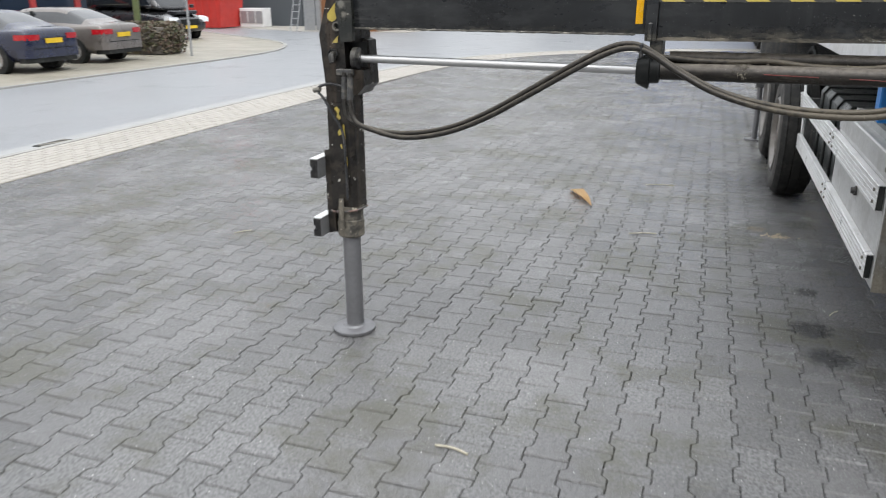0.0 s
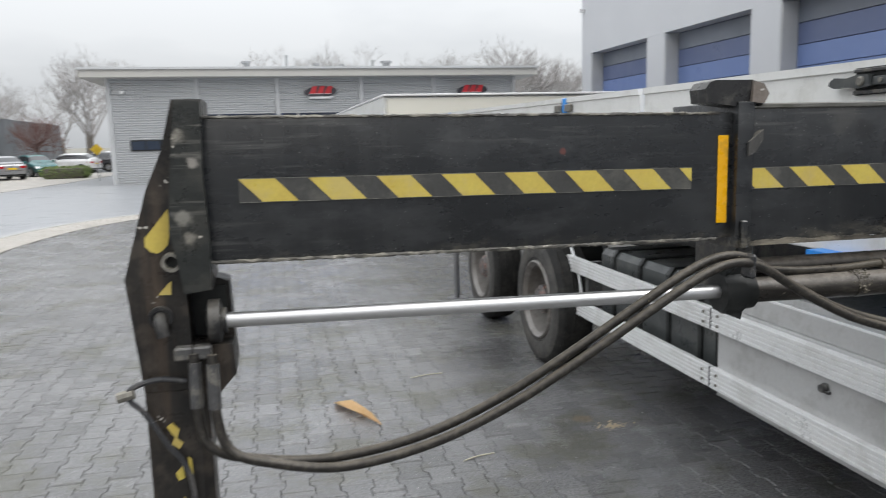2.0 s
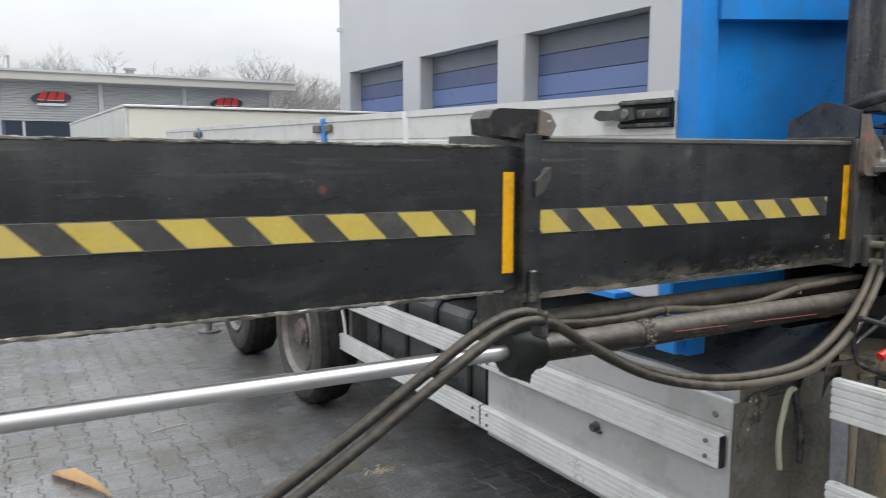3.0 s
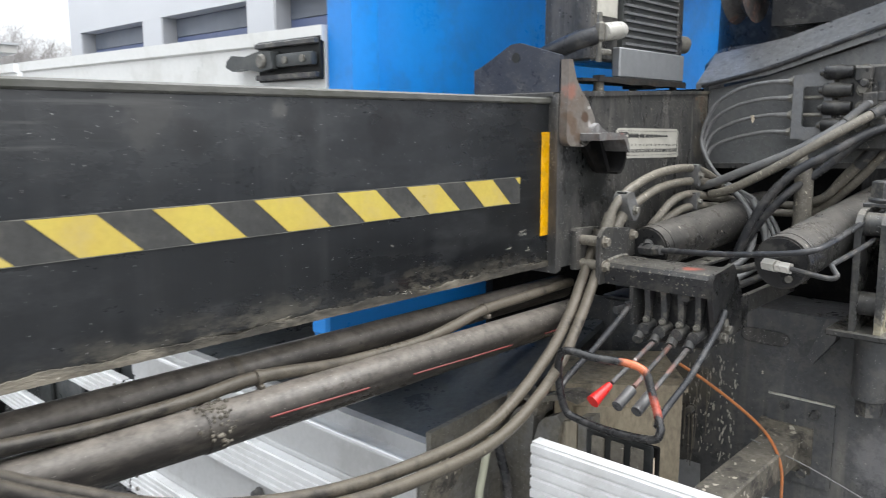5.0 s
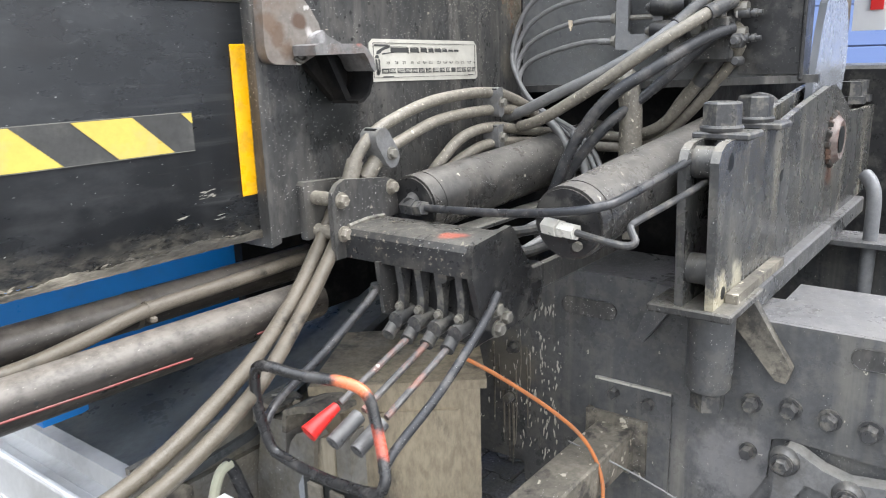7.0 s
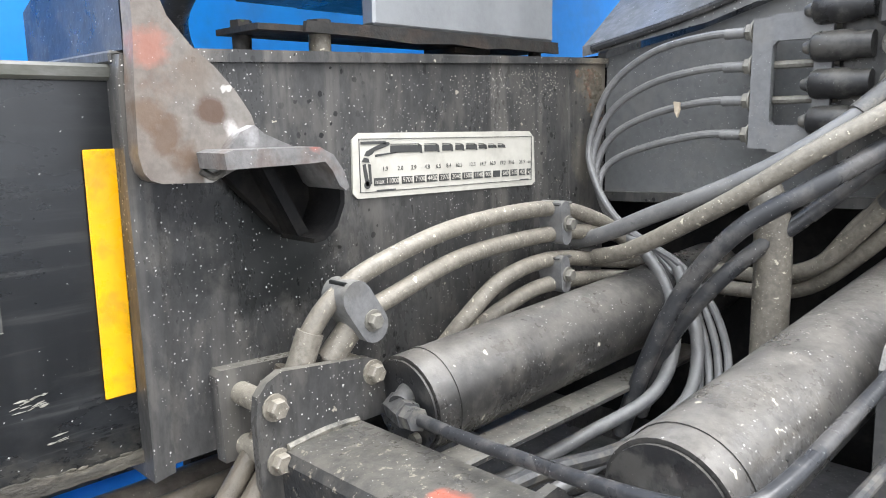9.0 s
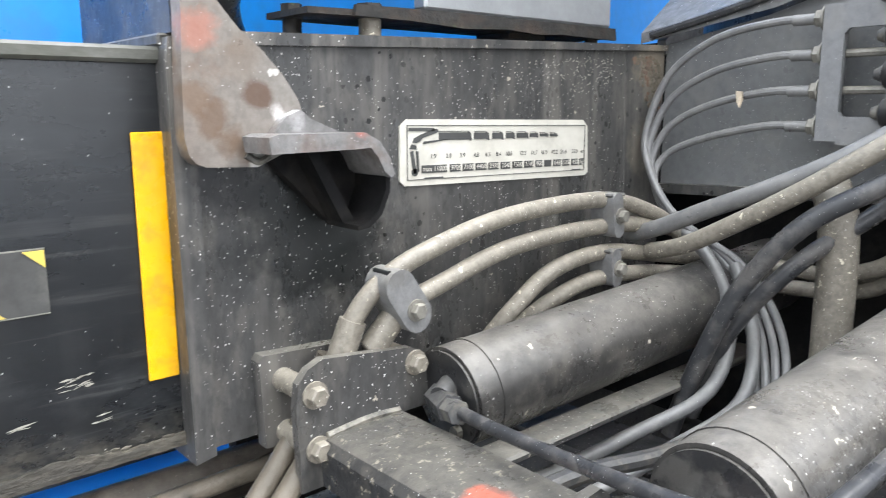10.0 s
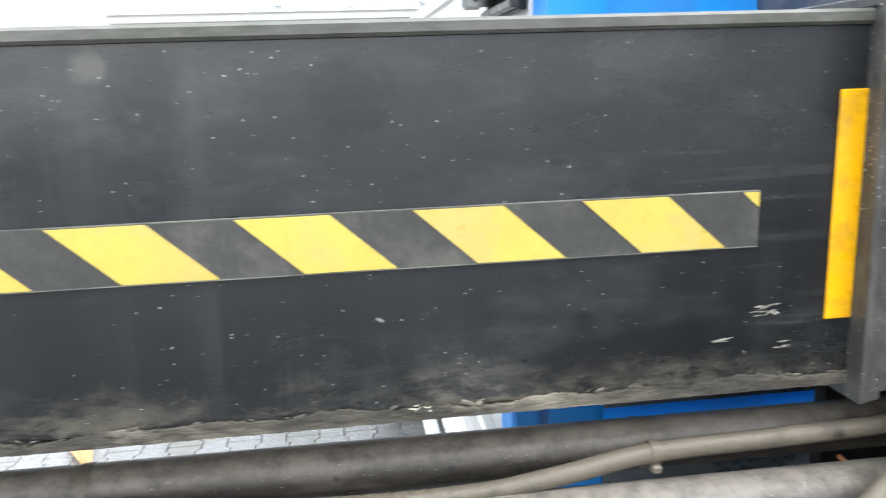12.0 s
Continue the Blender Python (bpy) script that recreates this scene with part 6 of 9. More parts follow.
for _ in range(260):
    xx = 1.58 - abs(rnd.gauss(0, 0.13))
    zz = 1.873 - abs(rnd.gauss(0, 0.03)) - 0.022 * (1.7 - xx) / 0.7
    if xx > 1.1:
        bmesh.ops.create_icosphere(drops, subdivisions=1, radius=rnd.uniform(0.0004, 0.001), matrix=Matrix.Translation((xx, 3.272, zz)) @ Matrix.Diagonal((rnd.uniform(0.8, 1.8), 0.3, 1.0, 1)))
part("dried_drops", drops, MUDDRY, sleeve, "pale dried drops below the upper edge", stuff=True)
part("hook_gusset_weld", tube([(1.008, 3.244, 1.764), (1.02, 3.243, 1.7575), (1.03, 3.243, 1.7625)], 0.0035, 6), WELD, sleeve)
part("fillet", prism([(1.03, 1.782), (1.043, 1.797), (1.058, 1.803), (1.068, 1.795), (1.085, 1.788), (1.1, 1.782)], "y", 3.232, 3.268), HOOKARM, sleeve, bevel=0.004)
part("hook_arm", prism([(1.008, 1.766), (1.006, 1.78), (1.015, 1.7825), (1.105, 1.782), (1.121, 1.774), (1.133, 1.758), (1.1385, 1.742), (1.134, 1.739), (1.1265, 1.7445), (1.119, 1.759), (1.111, 1.768), (1.095, 1.7672)], "y", 3.198, 3.266), HOOKARM, sleeve, "bent worn hook arm", bevel=0.003)
# Gusset, flange and rib are near-black to paint the shade under the arm
part("hook_gusset", prism([(1.03, 1.766), (1.12, 1.766), (1.133, 1.748), (1.137, 1.73), (1.134, 1.712), (1.126, 1.699), (1.114, 1.692), (1.1, 1.694)], "y", 3.258, 3.271), SHADEBLACK, sleeve, "triangular gusset under the hook arm, near-black for painted shade", bevel=0.003)
part("hook_flange", prism([(1.133, 1.75), (1.1385, 1.744), (1.138, 1.725), (1.128, 1.703), (1.113, 1.692), (1.1, 1.6905), (1.1, 1.695), (1.112, 1.6975), (1.124, 1.707), (1.133, 1.727)], "y", 3.206, 3.262), SHADEBLACK, sleeve)
part("hook_rib", prism([(1.062, 1.766), (1.074, 1.766), (1.113, 1.697), (1.1, 1.695)], "y", 3.232, 3.26), SHADEBLACK, sleeve)
ear = part("lifting_ear", prism([(3.505, 1.868), (3.505, 1.922), (3.475, 1.934), (3.4, 1.974), (3.375, 1.976), (3.27, 1.945), (3.27, 1.868)], "x", 0.958, 0.973), surface("blue_black_paint", (0.022, 0.027, 0.042), (0.05, 0.056, 0.07), rough=0.36, specks=SPLASH, speck_scale=90.0, dirt=(0.1, 0.1, 0.1), dirt_scale=18.0), sleeve, "blue-black lifting ear with a hole", bevel=0.003)
part("hole", rod((0.9575, 3.385, 1.945), (0.9568, 3.385, 1.945), 0.011, 12), RUBBER, sleeve)
part("ear_base", box((0.95, 3.28, 1.857), (1.0, 3.51, 1.868)), CRANE, sleeve, bevel=0.002)

# load chart
chart = part("load_chart", prism([(1.2113, 1.792), (1.5108, 1.7871), (1.5205, 1.7785), (1.524, 1.7175), (1.5165, 1.7131), (1.2065, 1.7199), (1.2, 1.726), (1.2012, 1.7845)], "y", 3.2695, 3.2725), SIGNPLATE, crane, "off-white load chart plate with printed figures", bevel=0.0008)
CHART_FALL = -0.0186


def fall(x):
    """The chart hangs a little lower at its far end."""
    return CHART_FALL * (x - 1.21)


def print_bar(x0, x1, z0, z1, y=3.2691):
    """A printed bar; its heights are given at the chart's near end."""
    part("print", prism([(x0, z0 + fall(x0)), (x1, z0 + fall(x1)), (x1, z1 + fall(x1)), (x0, z1 + fall(x0))], "y", y - 0.0006, y + 0.0002), INK, chart)


def lettering(text, x, z, size, y=3.2688, material=None):
    cu = bpy.data.curves.new("figure", "FONT")
    cu.body, cu.size, cu.extrude, cu.align_x = text, size * S, 0.0001, "LEFT"
    tmp = bpy.data.objects.new("figure", cu)
    scene.collection.objects.link(tmp)
    me = bpy.data.meshes.new_from_object(tmp.evaluated_get(bpy.context.evaluated_depsgraph_get()))
    bpy.data.objects.remove(tmp)
    me.materials.append(material or INK)
    ob = new("figure", me)
    ob.parent = chart
    ob.matrix_parent_inverse = Matrix.Identity(4)
    o = BASE[chart.name]
    ob.matrix_basis = pose((x - o.x) * S, (y - o.y) * S, (z + fall(x) - o.z) * S, 90, math.degrees(-CHART_FALL), 0)
    BASE[ob.name] = o
    return ob


FIGURES = (("max 11000", 1.2304, 1.2675), ("9700", 1.2724, 1.2889), ("7100", 1.2923, 1.3093), ("4400", 1.3128, 1.3303), ("2970", 1.3339, 1.351), ("2040", 1.3548, 1.3715), ("1500", 1.3754, 1.3925), ("1140", 1.3966, 1.4132),
           ("900", 1.4174, 1.4301), ("", 1.4345, 1.4475), ("640", 1.452, 1.4664), ("510", 1.4699, 1.4835), ("420", 1.4883, 1.5011), ("kg", 1.5048, 1.513))
for word, x0, x1 in FIGURES:
    print_bar(x0, x1, 1.7333, 1.7418)
    if word:
        lettering(word, x0 + 0.0008, 1.7352, 0.0081, y=3.2682, material=SIGNPLATE)
for x, word in zip((1.2429, 1.266, 1.2873, 1.3094, 1.3286, 1.3464, 1.3627, 1.3875, 1.4079, 1.4269, 1.4474, 1.4652, 1.4881, 1.5069), ("1.9", "2.0", "2.9", "4.8", "6.5", "8.4", "10.5", "12.3", "14.7", "16.9", "19.2", "21.6", "23.9", "m")):
    lettering(word, x, 1.7492, 0.0072)
print_bar(1.2125, 1.249, 1.7795, 1.7828)
print_bar(1.234, 1.262, 1.7268, 1.7284)
print_bar(1.49, 1.508, 1.7268, 1.728)
for x0, x1, z0, z1 in ((1.21, 1.515, 1.7262, 1.7268), (1.21, 1.515, 1.7852, 1.7858), (1.21, 1.2106, 1.7262, 1.7858), (1.5144, 1.515, 1.7262, 1.7858)):
    print_bar(x0, x1, z0, z1)
# the printed crane: two upright struts, elbow, knuckle boom and its sections
part("print", prism([(1.2145, 1.757), (1.2185, 1.758), (1.2235, 1.733), (1.2185, 1.733)], "y", 3.2685, 3.2693), INK, chart)
part("print", prism([(1.2225, 1.7575), (1.226, 1.757), (1.227, 1.735), (1.2242, 1.735)], "y", 3.2685, 3.2693), INK, chart)
part("print", prism([(1.213, 1.76), (1.224, 1.759), (1.223, 1.7635), (1.2165, 1.765)], "y", 3.2685, 3.2693), INK, chart)
part("print", prism([(1.2175, 1.767), (1.2225, 1.766), (1.2285, 1.768), (1.232, 1.7715), (1.252, 1.7765), (1.2555, 1.7785), (1.253, 1.781), (1.247, 1.7805), (1.23, 1.7755), (1.22, 1.7715)], "y", 3.2685, 3.2693), INK, chart)
part("print", prism([(1.233, 1.765), (1.268, 1.7685), (1.268, 1.7695), (1.233, 1.7675)], "y", 3.2685, 3.2693), INK, chart)
part("print", rod((1.2205, 3.2685, 1.7345), (1.2205, 3.2692, 1.7345), 0.0045, 12), INK, chart)
for x0, x1, thick in ((1.256, 1.306, 0.0082), (1.31, 1.335, 0.0075), (1.34, 1.359, 0.0072), (1.3635, 1.379, 0.0066), (1.3825, 1.4035, 0.006), (1.4065, 1.422, 0.0048), (1.425, 1.441, 0.0034), (1.444, 1.459, 0.0034)):
    print_bar(x0, x1 - 0.002, 1.7735 - thick / 2, 1.7735 + thick / 2)
    print_bar(x0, x1 - 0.006, 1.7735 + thick / 2 + 0.0012, 1.7735 + thick / 2 + 0.0018)
    part("print", prism([(x1 - 0.006, 1.7735 + thick * 0.75 + fall(x1)), (x1 - 0.001, 1.7735 + thick * 0.4 + fall(x1)), (x1, 1.7735 - thick * 0.7 + fall(x1)), (x1 - 0.003, 1.7735 - thick * 0.6 + fall(x1)), (x1 - 0.006, 1.7735 + fall(x1))], "y", 3.2684, 3.2692), INK, chart)

# bracket with pins
br = part("hose_bracket", prism([(1.024, 1.452), (1.021, 1.535), (1.024, 1.558), (1.034, 1.57), (1.05, 1.577), (1.155, 1.566), (1.172, 1.557), (1.179, 1.546), (1.177, 1.5), (1.062, 1.5), (1.054, 1.452)], "y", 3.198, 3.208), CRANE, crane, "bolted plate bracket on pins", bevel=0.003, seg=2)
part("back_plate", prism([(1.02, 1.478), (1.016, 1.566), (1.02, 1.572), (1.118, 1.567), (1.118, 1.478)], "y", 3.256, 3.272), CRANE, br, bevel=0.004, seg=2)
for x, z in ((1.0405, 1.545), (1.0425, 1.491), (1.16, 1.549)):
    part("pin", rod((x, 3.208, z), (x, 3.272, z), 0.0115, 18), HOSE, br)
    bolt((x, 3.198, z), "-y", 0.0098, 0.012, crane, HOSE)

# lever bank with its cover
cov = part("lever_cover", prism([(1.047, 1.452), (1.044, 1.49), (1.05, 1.499), (1.06, 1.503), (1.14, 1.503), (1.14, 1.452)], "y", 2.962, 3.198), COVER, crane, "scraped steel cover over the control levers", bevel=0.005, seg=2)
part("weld", tube([(1.052, 3.196, 1.502), (1.1, 3.197, 1.506), (1.138, 3.197, 1.504)], 0.004, 6, 4), WELD, cov)
part("side_plate", prism([(1.044, 1.455), (1.044, 1.49), (1.05, 1.501), (1.145, 1.512), (1.155, 1.505), (1.2, 1.44), (1.24, 1.405), (1.24, 1.36), (1.12, 1.35), (1.07, 1.37)], "y", 2.952, 2.962), BLACK, cov, bevel=0.002)
part("side_plate", prism([(1.04, 1.455), (1.15, 1.455), (1.15, 1.35), (1.05, 1.37)], "y", 3.125, 3.133), CRANE, cov, bevel=0.002)
part("stay", box((1.15, 2.958, 1.385), (1.56, 2.968, 1.43)), CRANE, cov, bevel=0.003)
part("stay", box((1.155, 3.09, 1.463), (1.7, 3.13, 1.473)), CRANE, cov, bevel=0.003)
part("valve_bank", box((1.085, 2.975, 1.33), (1.16, 3.12, 1.45)), BLACK, crane, "grimy control valve bank", bevel=0.006)
for k in range(4):
    y = 3.1 - k * 0.038
    v = part("spool", rod((1.085, y, 1.37), (1.045, y, 1.365), 0.013, 16), DARKNUT, crane)
    part("link", prism([(1.055, 1.452), (1.085, 1.452), (1.075, 1.41), (1.072, 1.365), (1.06, 1.365), (1.062, 1.41)], "y", y - 0.006, y + 0.006), DARKNUT, v, bevel=0.002)
    part("fork", rod((1.07, y + 0.012, 1.362), (1.035, y + 0.008, 1.342), 0.011, 14), DARKNUT, v)
    bolt((1.058, y, 1.385), "-x", 0.006, 0.008, crane)
    if k:
        tip = Vector(((0.855, 3.104, 1.253), (0.842, 3.042, 1.263), (0.848, 3.004, 1.26))[k - 1])
        root = Vector((1.04, y + 0.008, 1.345))
        lv = part("lever", rod(root, tip + (root - tip) * 0.3, 0.0052, 10), WORN, crane, "thin steel control lever with a grip")
        d = (root - tip).normalized()
        if k == 1:
            grip = rod(tip, tip + d * 0.056, 0.014, 18, r_end=0.0075)
        else:
            grip = rod(tip, tip + d * 0.054, 0.0112, 18)
        part("grip", grip, RED if k == 1 else GRIPGREY, lv, "faded red plastic grip" if k == 1 else "grey-black plastic grip", bevel=0.003, seg=2)
for bx, bz in ((1.1, 1.395), (1.125, 1.375), (1.105, 1.362)):
    bolt((bx, 2.952, bz), "-y", 0.01, 0.012, crane)
# bent guard bow in front of the levers
part("guard_bow", tube([(0.818, 3.14, 1.36), (0.835, 3.09, 1.352), (0.858, 3.03, 1.348), (0.868, 3.0, 1.335), (0.866, 2.985, 1.305), (0.85, 2.958, 1.255), (0.84, 2.95, 1.234), (0.834, 2.966, 1.219), (0.83, 3.05, 1.214), (0.828, 3.125, 1.221), (0.824, 3.15, 1.238), (0.818, 3.162, 1.3), (0.816, 3.158, 1.345)], 0.008, 12, 5, True), BOWPAINT, crane, "bent black guard bow with orange scrapes")
tags = part("tag_plate", box((0.857, 2.958, 1.06), (0.863, 3.112, 1.198)), SHADEBLACK, crane, "black plate with three beige lever tags under the bow", bevel=0.002)
for y0, y1 in ((3.063, 3.1), (3.014, 3.05), (2.965, 2.999)):
    tg = part("lever_tag", box((0.846, y0, 1.075), (0.856, y1, 1.176)), TAGBEIGE, tags, "beige plastic lever tag", bevel=0.003, seg=2)
    part("tag_mark", box((0.8452, y0 + 0.009, 1.156), (0.846, y1 - 0.012, 1.158)), INK, tg)
    part("tag_mark", box((0.8452, (y0 + y1) / 2 - 0.0012, 1.14), (0.846, (y0 + y1) / 2 + 0.0008, 1.156)), INK, tg)
part("wire", tube([(1.152, 3.56, 1.253), (1.14, 3.5, 1.262), (1.125, 3.43, 1.28)], 0.0035, 8), ORANGE, crane, "loose orange wire behind the cylinders")
part("bow_arm", tube([(1.04, 3.135, 1.42), (1.035, 3.138, 1.4), (0.95, 3.158, 1.335), (0.87, 3.178, 1.28), (0.83, 3.165, 1.26)], 0.007, 12), HOSE_DARK, crane)
part("bow_arm", tube([(1.1, 2.946, 1.42), (1.06, 2.945, 1.385), (0.96, 2.95, 1.315), (0.88, 2.963, 1.262), (0.85, 2.962, 1.24)], 0.0068, 12), HOSE_DARK, crane)
for k in range(3):
    part("fuse_strip", box((0.835 + k * 0.002, 3.065 - k * 0.042, 1.13), (0.842, 3.093 - k * 0.042, 1.192)), MUD, crane, "small muddy numbered tag strip", bevel=0.002)
part("tag_holder", box((0.843, 2.965, 1.1), (0.852, 3.11, 1.2)), RUBBER, crane, bevel=0.003)

# two cross cylinders
for y, z, x0, x1, r, dy, dz in ((3.166, 1.516, 1.178, 2.1, 0.0525, -0.06, 0.068), (2.857, 1.526, 1.148, 2.0, 0.0545, -0.02, 0.083)):
    a, b = Vector((x0, y, z)), Vector((x1, y + dy, z + dz))
    d = (b - a).normalized()
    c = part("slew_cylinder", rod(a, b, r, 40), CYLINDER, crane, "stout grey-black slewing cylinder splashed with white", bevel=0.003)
    part("end_ring", rod(a + d * 0.028, a + d * 0.033, r + 0.0012, 40), CYLINDER, c)
    part("end_cap", rod(a - d * 0.001, a - d * 0.0035, r * 0.93, 40), BLACK, c, "black cylinder end")
    part("plug", rod(a - d * 0.003 + Vector((0, -0.018, -0.03)), a - d * 0.01 + Vector((0, -0.018, -0.03)), 0.007, 10), NUT, c)
part("pressure_pipe", tube([(1.15, 3.12, 1.522), (1.14, 3.06, 1.526), (1.132, 2.97, 1.532), (1.12, 2.9, 1.541), (1.112, 2.835, 1.551), (1.12, 2.798, 1.559), (1.16, 2.783, 1.565), (1.3, 2.778, 1.58), (1.5, 2.775, 1.6), (1.7, 2.772, 1.63)], 0.0065, 12), HOSE_DARK, crane, "glossy black bent pressure pipe")
part("pipe_elbow", rod((1.178, 3.163, 1.53), (1.16, 3.157, 1.523), 0.0125, 16), DARKNUT, crane)
part("pipe_nut", rod((1.17, 3.175, 1.516), (1.152, 3.135, 1.52), 0.0145, 6), DARKNUT, crane)
part("pipe_nut", rod((1.151, 3.135, 1.52), (1.145, 3.115, 1.5235), 0.012, 6), DARKNUT, crane)
part("fitting", rod((1.135, 2.885, 1.522), (1.125, 2.858, 1.522), 0.0135, 6), ZINC, crane, "bright zinc pipe fitting")
part("fitting", rod((1.125, 2.857, 1.522), (1.12, 2.83, 1.521), 0.0118, 6), ZINC, crane, "bright zinc pipe fitting")
part("pressure_pipe", tube([(1.12, 2.832, 1.521), (1.118, 2.805, 1.517), (1.118, 2.777, 1.513), (1.122, 2.756, 1.511), (1.128, 2.748, 1.516), (1.136, 2.756, 1.525), (1.145, 2.762, 1.532), (1.16, 2.758, 1.538), (1.25, 2.752, 1.546), (1.36, 2.752, 1.552), (1.5, 2.755, 1.56)], 0.0052, 10), PIPEDARK, crane)
part("pressure_pipe", tube([(1.06, 3.03, 1.474), (1.2, 3.02, 1.478), (1.32, 3.0, 1.47), (1.5, 2.98, 1.475)], 0.009, 10), PIPEDARK, crane)
part("pressure_pipe", tube([(1.05, 3.01, 1.446), (1.15, 3.0, 1.45), (1.3, 2.99, 1.44), (1.5, 2.975, 1.45)], 0.009, 10), PIPEDARK, crane)

# valve panel at a right angle to the sleeve


def slanted(bm):
    for w in bm.verts:
        w.co.z += max(0.0, w.co.x - 1.68) * 0.75
    return bm


panel = part("valve_panel", prism([(3.272, 1.682), (3.272, 1.893), (3.12, 1.922), (2.9, 1.985), (2.694, 2.05), (2.694, 1.702)], "x", 1.705, 1.73), PANELGREY, crane, "dark side plate of the crane base", bevel=0.003)
part("lower_lip", prism([(3.27, 1.676), (2.66, 1.697), (2.66, 1.711), (3.27, 1.69)], "x", 1.69, 1.704), CRANE, panel, bevel=0.002)
part("edge_plate", box((1.685, 2.686, 1.7), (1.74, 2.694, 2.3)), BLACK, panel, bevel=0.003)
part("black_plate", prism([(2.8, 1.712), (2.8, 2.03), (2.694, 2.07), (2.694, 1.712)], "x", 1.694, 1.704), BLACK, panel, "glossy black plate beside the valve", bevel=0.002)
part("sloping_deck", slanted(prism([(3.3, 1.895), (3.1, 1.928), (2.9, 1.988), (2.66, 2.06), (2.66, 2.075), (2.9, 2.003), (3.1, 1.943), (3.3, 1.91)], "x", 1.68, 1.8)), WETDECK, panel, "wet sloping deck plate", bevel=0.002)
part("deck_side", prism([(1.7, 1.88), (1.7, 1.9), (1.8, 1.97), (1.8, 1.88)], "y", 3.27, 3.285), WETDECK, crane)
# Dark boxes added to stand for the shaded void under the crane base
part("pedestal", box((1.78, 2.88, 1.3), (3.1, 3.6, 1.72)), SHADEBLACK, crane, "added dark backing that fills the shaded gap under the crane")
part("rear_plate", box((1.15, 3.6, 1.2), (1.8, 3.625, 1.5)), SHADEBLACK, crane)
part("base_body", box((1.74, 2.82, 1.72), (2.0, 3.6, 1.9)), SHADEBLACK, crane, "crane base body")
part("deck_pipe", tube([(1.676, 3.28, 1.905), (1.676, 3.1, 1.945), (1.676, 2.9, 2.01), (1.676, 2.66, 2.085)], 0.006, 8), HOSE_DARK, crane)
window_frame = bmesh.new()
for lo, hi in (((3.0, 1.762), (3.025, 1.922)), ((2.93, 1.758), (2.95, 1.925)), ((2.95, 1.758), (3.0, 1.791)), ((2.95, 1.893), (3.0, 1.925))):
    box((1.648, lo[0], lo[1]), (1.656, hi[0], hi[1]), window_frame)
for cy, cz in ((3.0, 1.791), (2.95, 1.791), (3.0, 1.893), (2.95, 1.893)):
    sy, sz = (-1 if cy > 2.97 else 1), (1 if cz < 1.84 else -1)
    prism([(cy, cz), (cy + sy * 0.006, cz), (cy, cz + sz * 0.006)], "x", 1.6485, 1.6555, window_frame)
vb = part("valve_bracket", window_frame, BRACKETGREY, crane, "grey valve bracket with a tall opening")
part("flange", box((1.656, 3.017, 1.765), (1.706, 3.025, 1.92)), BRACKETGREY, vb)
for k, z in enumerate((1.907, 1.865, 1.822, 1.779)):
    bolt((1.66, 3.026, z), "y", 0.011, 0.012, crane)
    part("valve_stem", rod((1.664, 3.02, z), (1.664, 2.925, z), 0.005, 8), NUT, crane)
    ybase = 3.03
    drop = 0.0 + k * 0.012
    part("thin_hose", tube([(1.66, ybase, z), (1.658, ybase + 0.06, z), (1.655, 3.168, z - 0.016), (1.65, 3.232 - k * 0.003, z - 0.062 + k * 0.008), (1.637, 3.256 - k * 0.006, 1.765 - k * 0.018), (1.622, 3.236 - k * 0.006, 1.715 - k * 0.014), (1.614, 3.203 - k * 0.008, 1.672 - k * 0.008), (1.625, 3.17 - k * 0.01, 1.637 - k * 0.004), (1.625, 3.132 - k * 0.012, 1.602), (1.612, 3.09 - k * 0.014, 1.562), (1.585, 3.055 - k * 0.014, 1.52), (1.555, 3.03 - k * 0.012, 1.475), (1.54, 3.02 - k * 0.01, 1.41)], 0.0052, 10), HOSE_GREY, crane, "thin grey pilot hose")
    part("ferrule", rod((1.66, ybase, z), (1.659, ybase + 0.035, z), 0.0068, 14), HOSE_GREY, crane)
part("tie_scrap", prism([(3.127, 1.8235), (3.119, 1.8225), (3.1185, 1.812), (3.1215, 1.802), (3.125, 1.81)], "x", 1.643, 1.6475), TAGBEIGE, crane, "torn end of a pale cable tie")
valve = part("control_valve", box((1.655, 2.8, 1.735), (1.7, 2.925, 1.94)), CRANE, crane, "crowded black control valve block", bevel=0.006)
for k in range(4):
    z = 1.925 - k * 0.043
    so = part("solenoid", lathe([(2.953, 0.01), (2.95, 0.0155), (2.944, 0.0178), (2.91, 0.018), (2.904, 0.015), (2.885, 0.015)], "y", (1.646, 0, z), 24), BLACK, valve, "black solenoid cap")
    part("neck", lathe([(2.962, 0.006), (2.955, 0.009), (2.95, 0.009)], "y", (1.646, 0, z), 12), DARKNUT, so)
    bolt((1.655, 2.862, z), "-x", 0.013, 0.02, crane)
    part("port", rod((1.66, 2.8, z - 0.012), (1.66, 2.778, z - 0.012), 0.013, 8), NUT, valve)
    part("quick_coupling", rod((1.655, 2.8, z - 0.02), (1.655, 2.752, z - 0.02), 0.005, 12), DARKNUT, valve)
    part("coupling_collar", rod((1.655, 2.792, z - 0.02), (1.655, 2.772, z - 0.02), 0.0085, 14), DARKNUT, valve)
    part("coupling_ring", rod((1.655, 2.796, z - 0.02), (1.655, 2.7925, z - 0.02), 0.0075, 14), ZINC, valve)
    part("coupling_tip", rod((1.655, 2.768, z - 0.02), (1.655, 2.76, z - 0.02), 0.0075, 12), DARKNUT, valve)
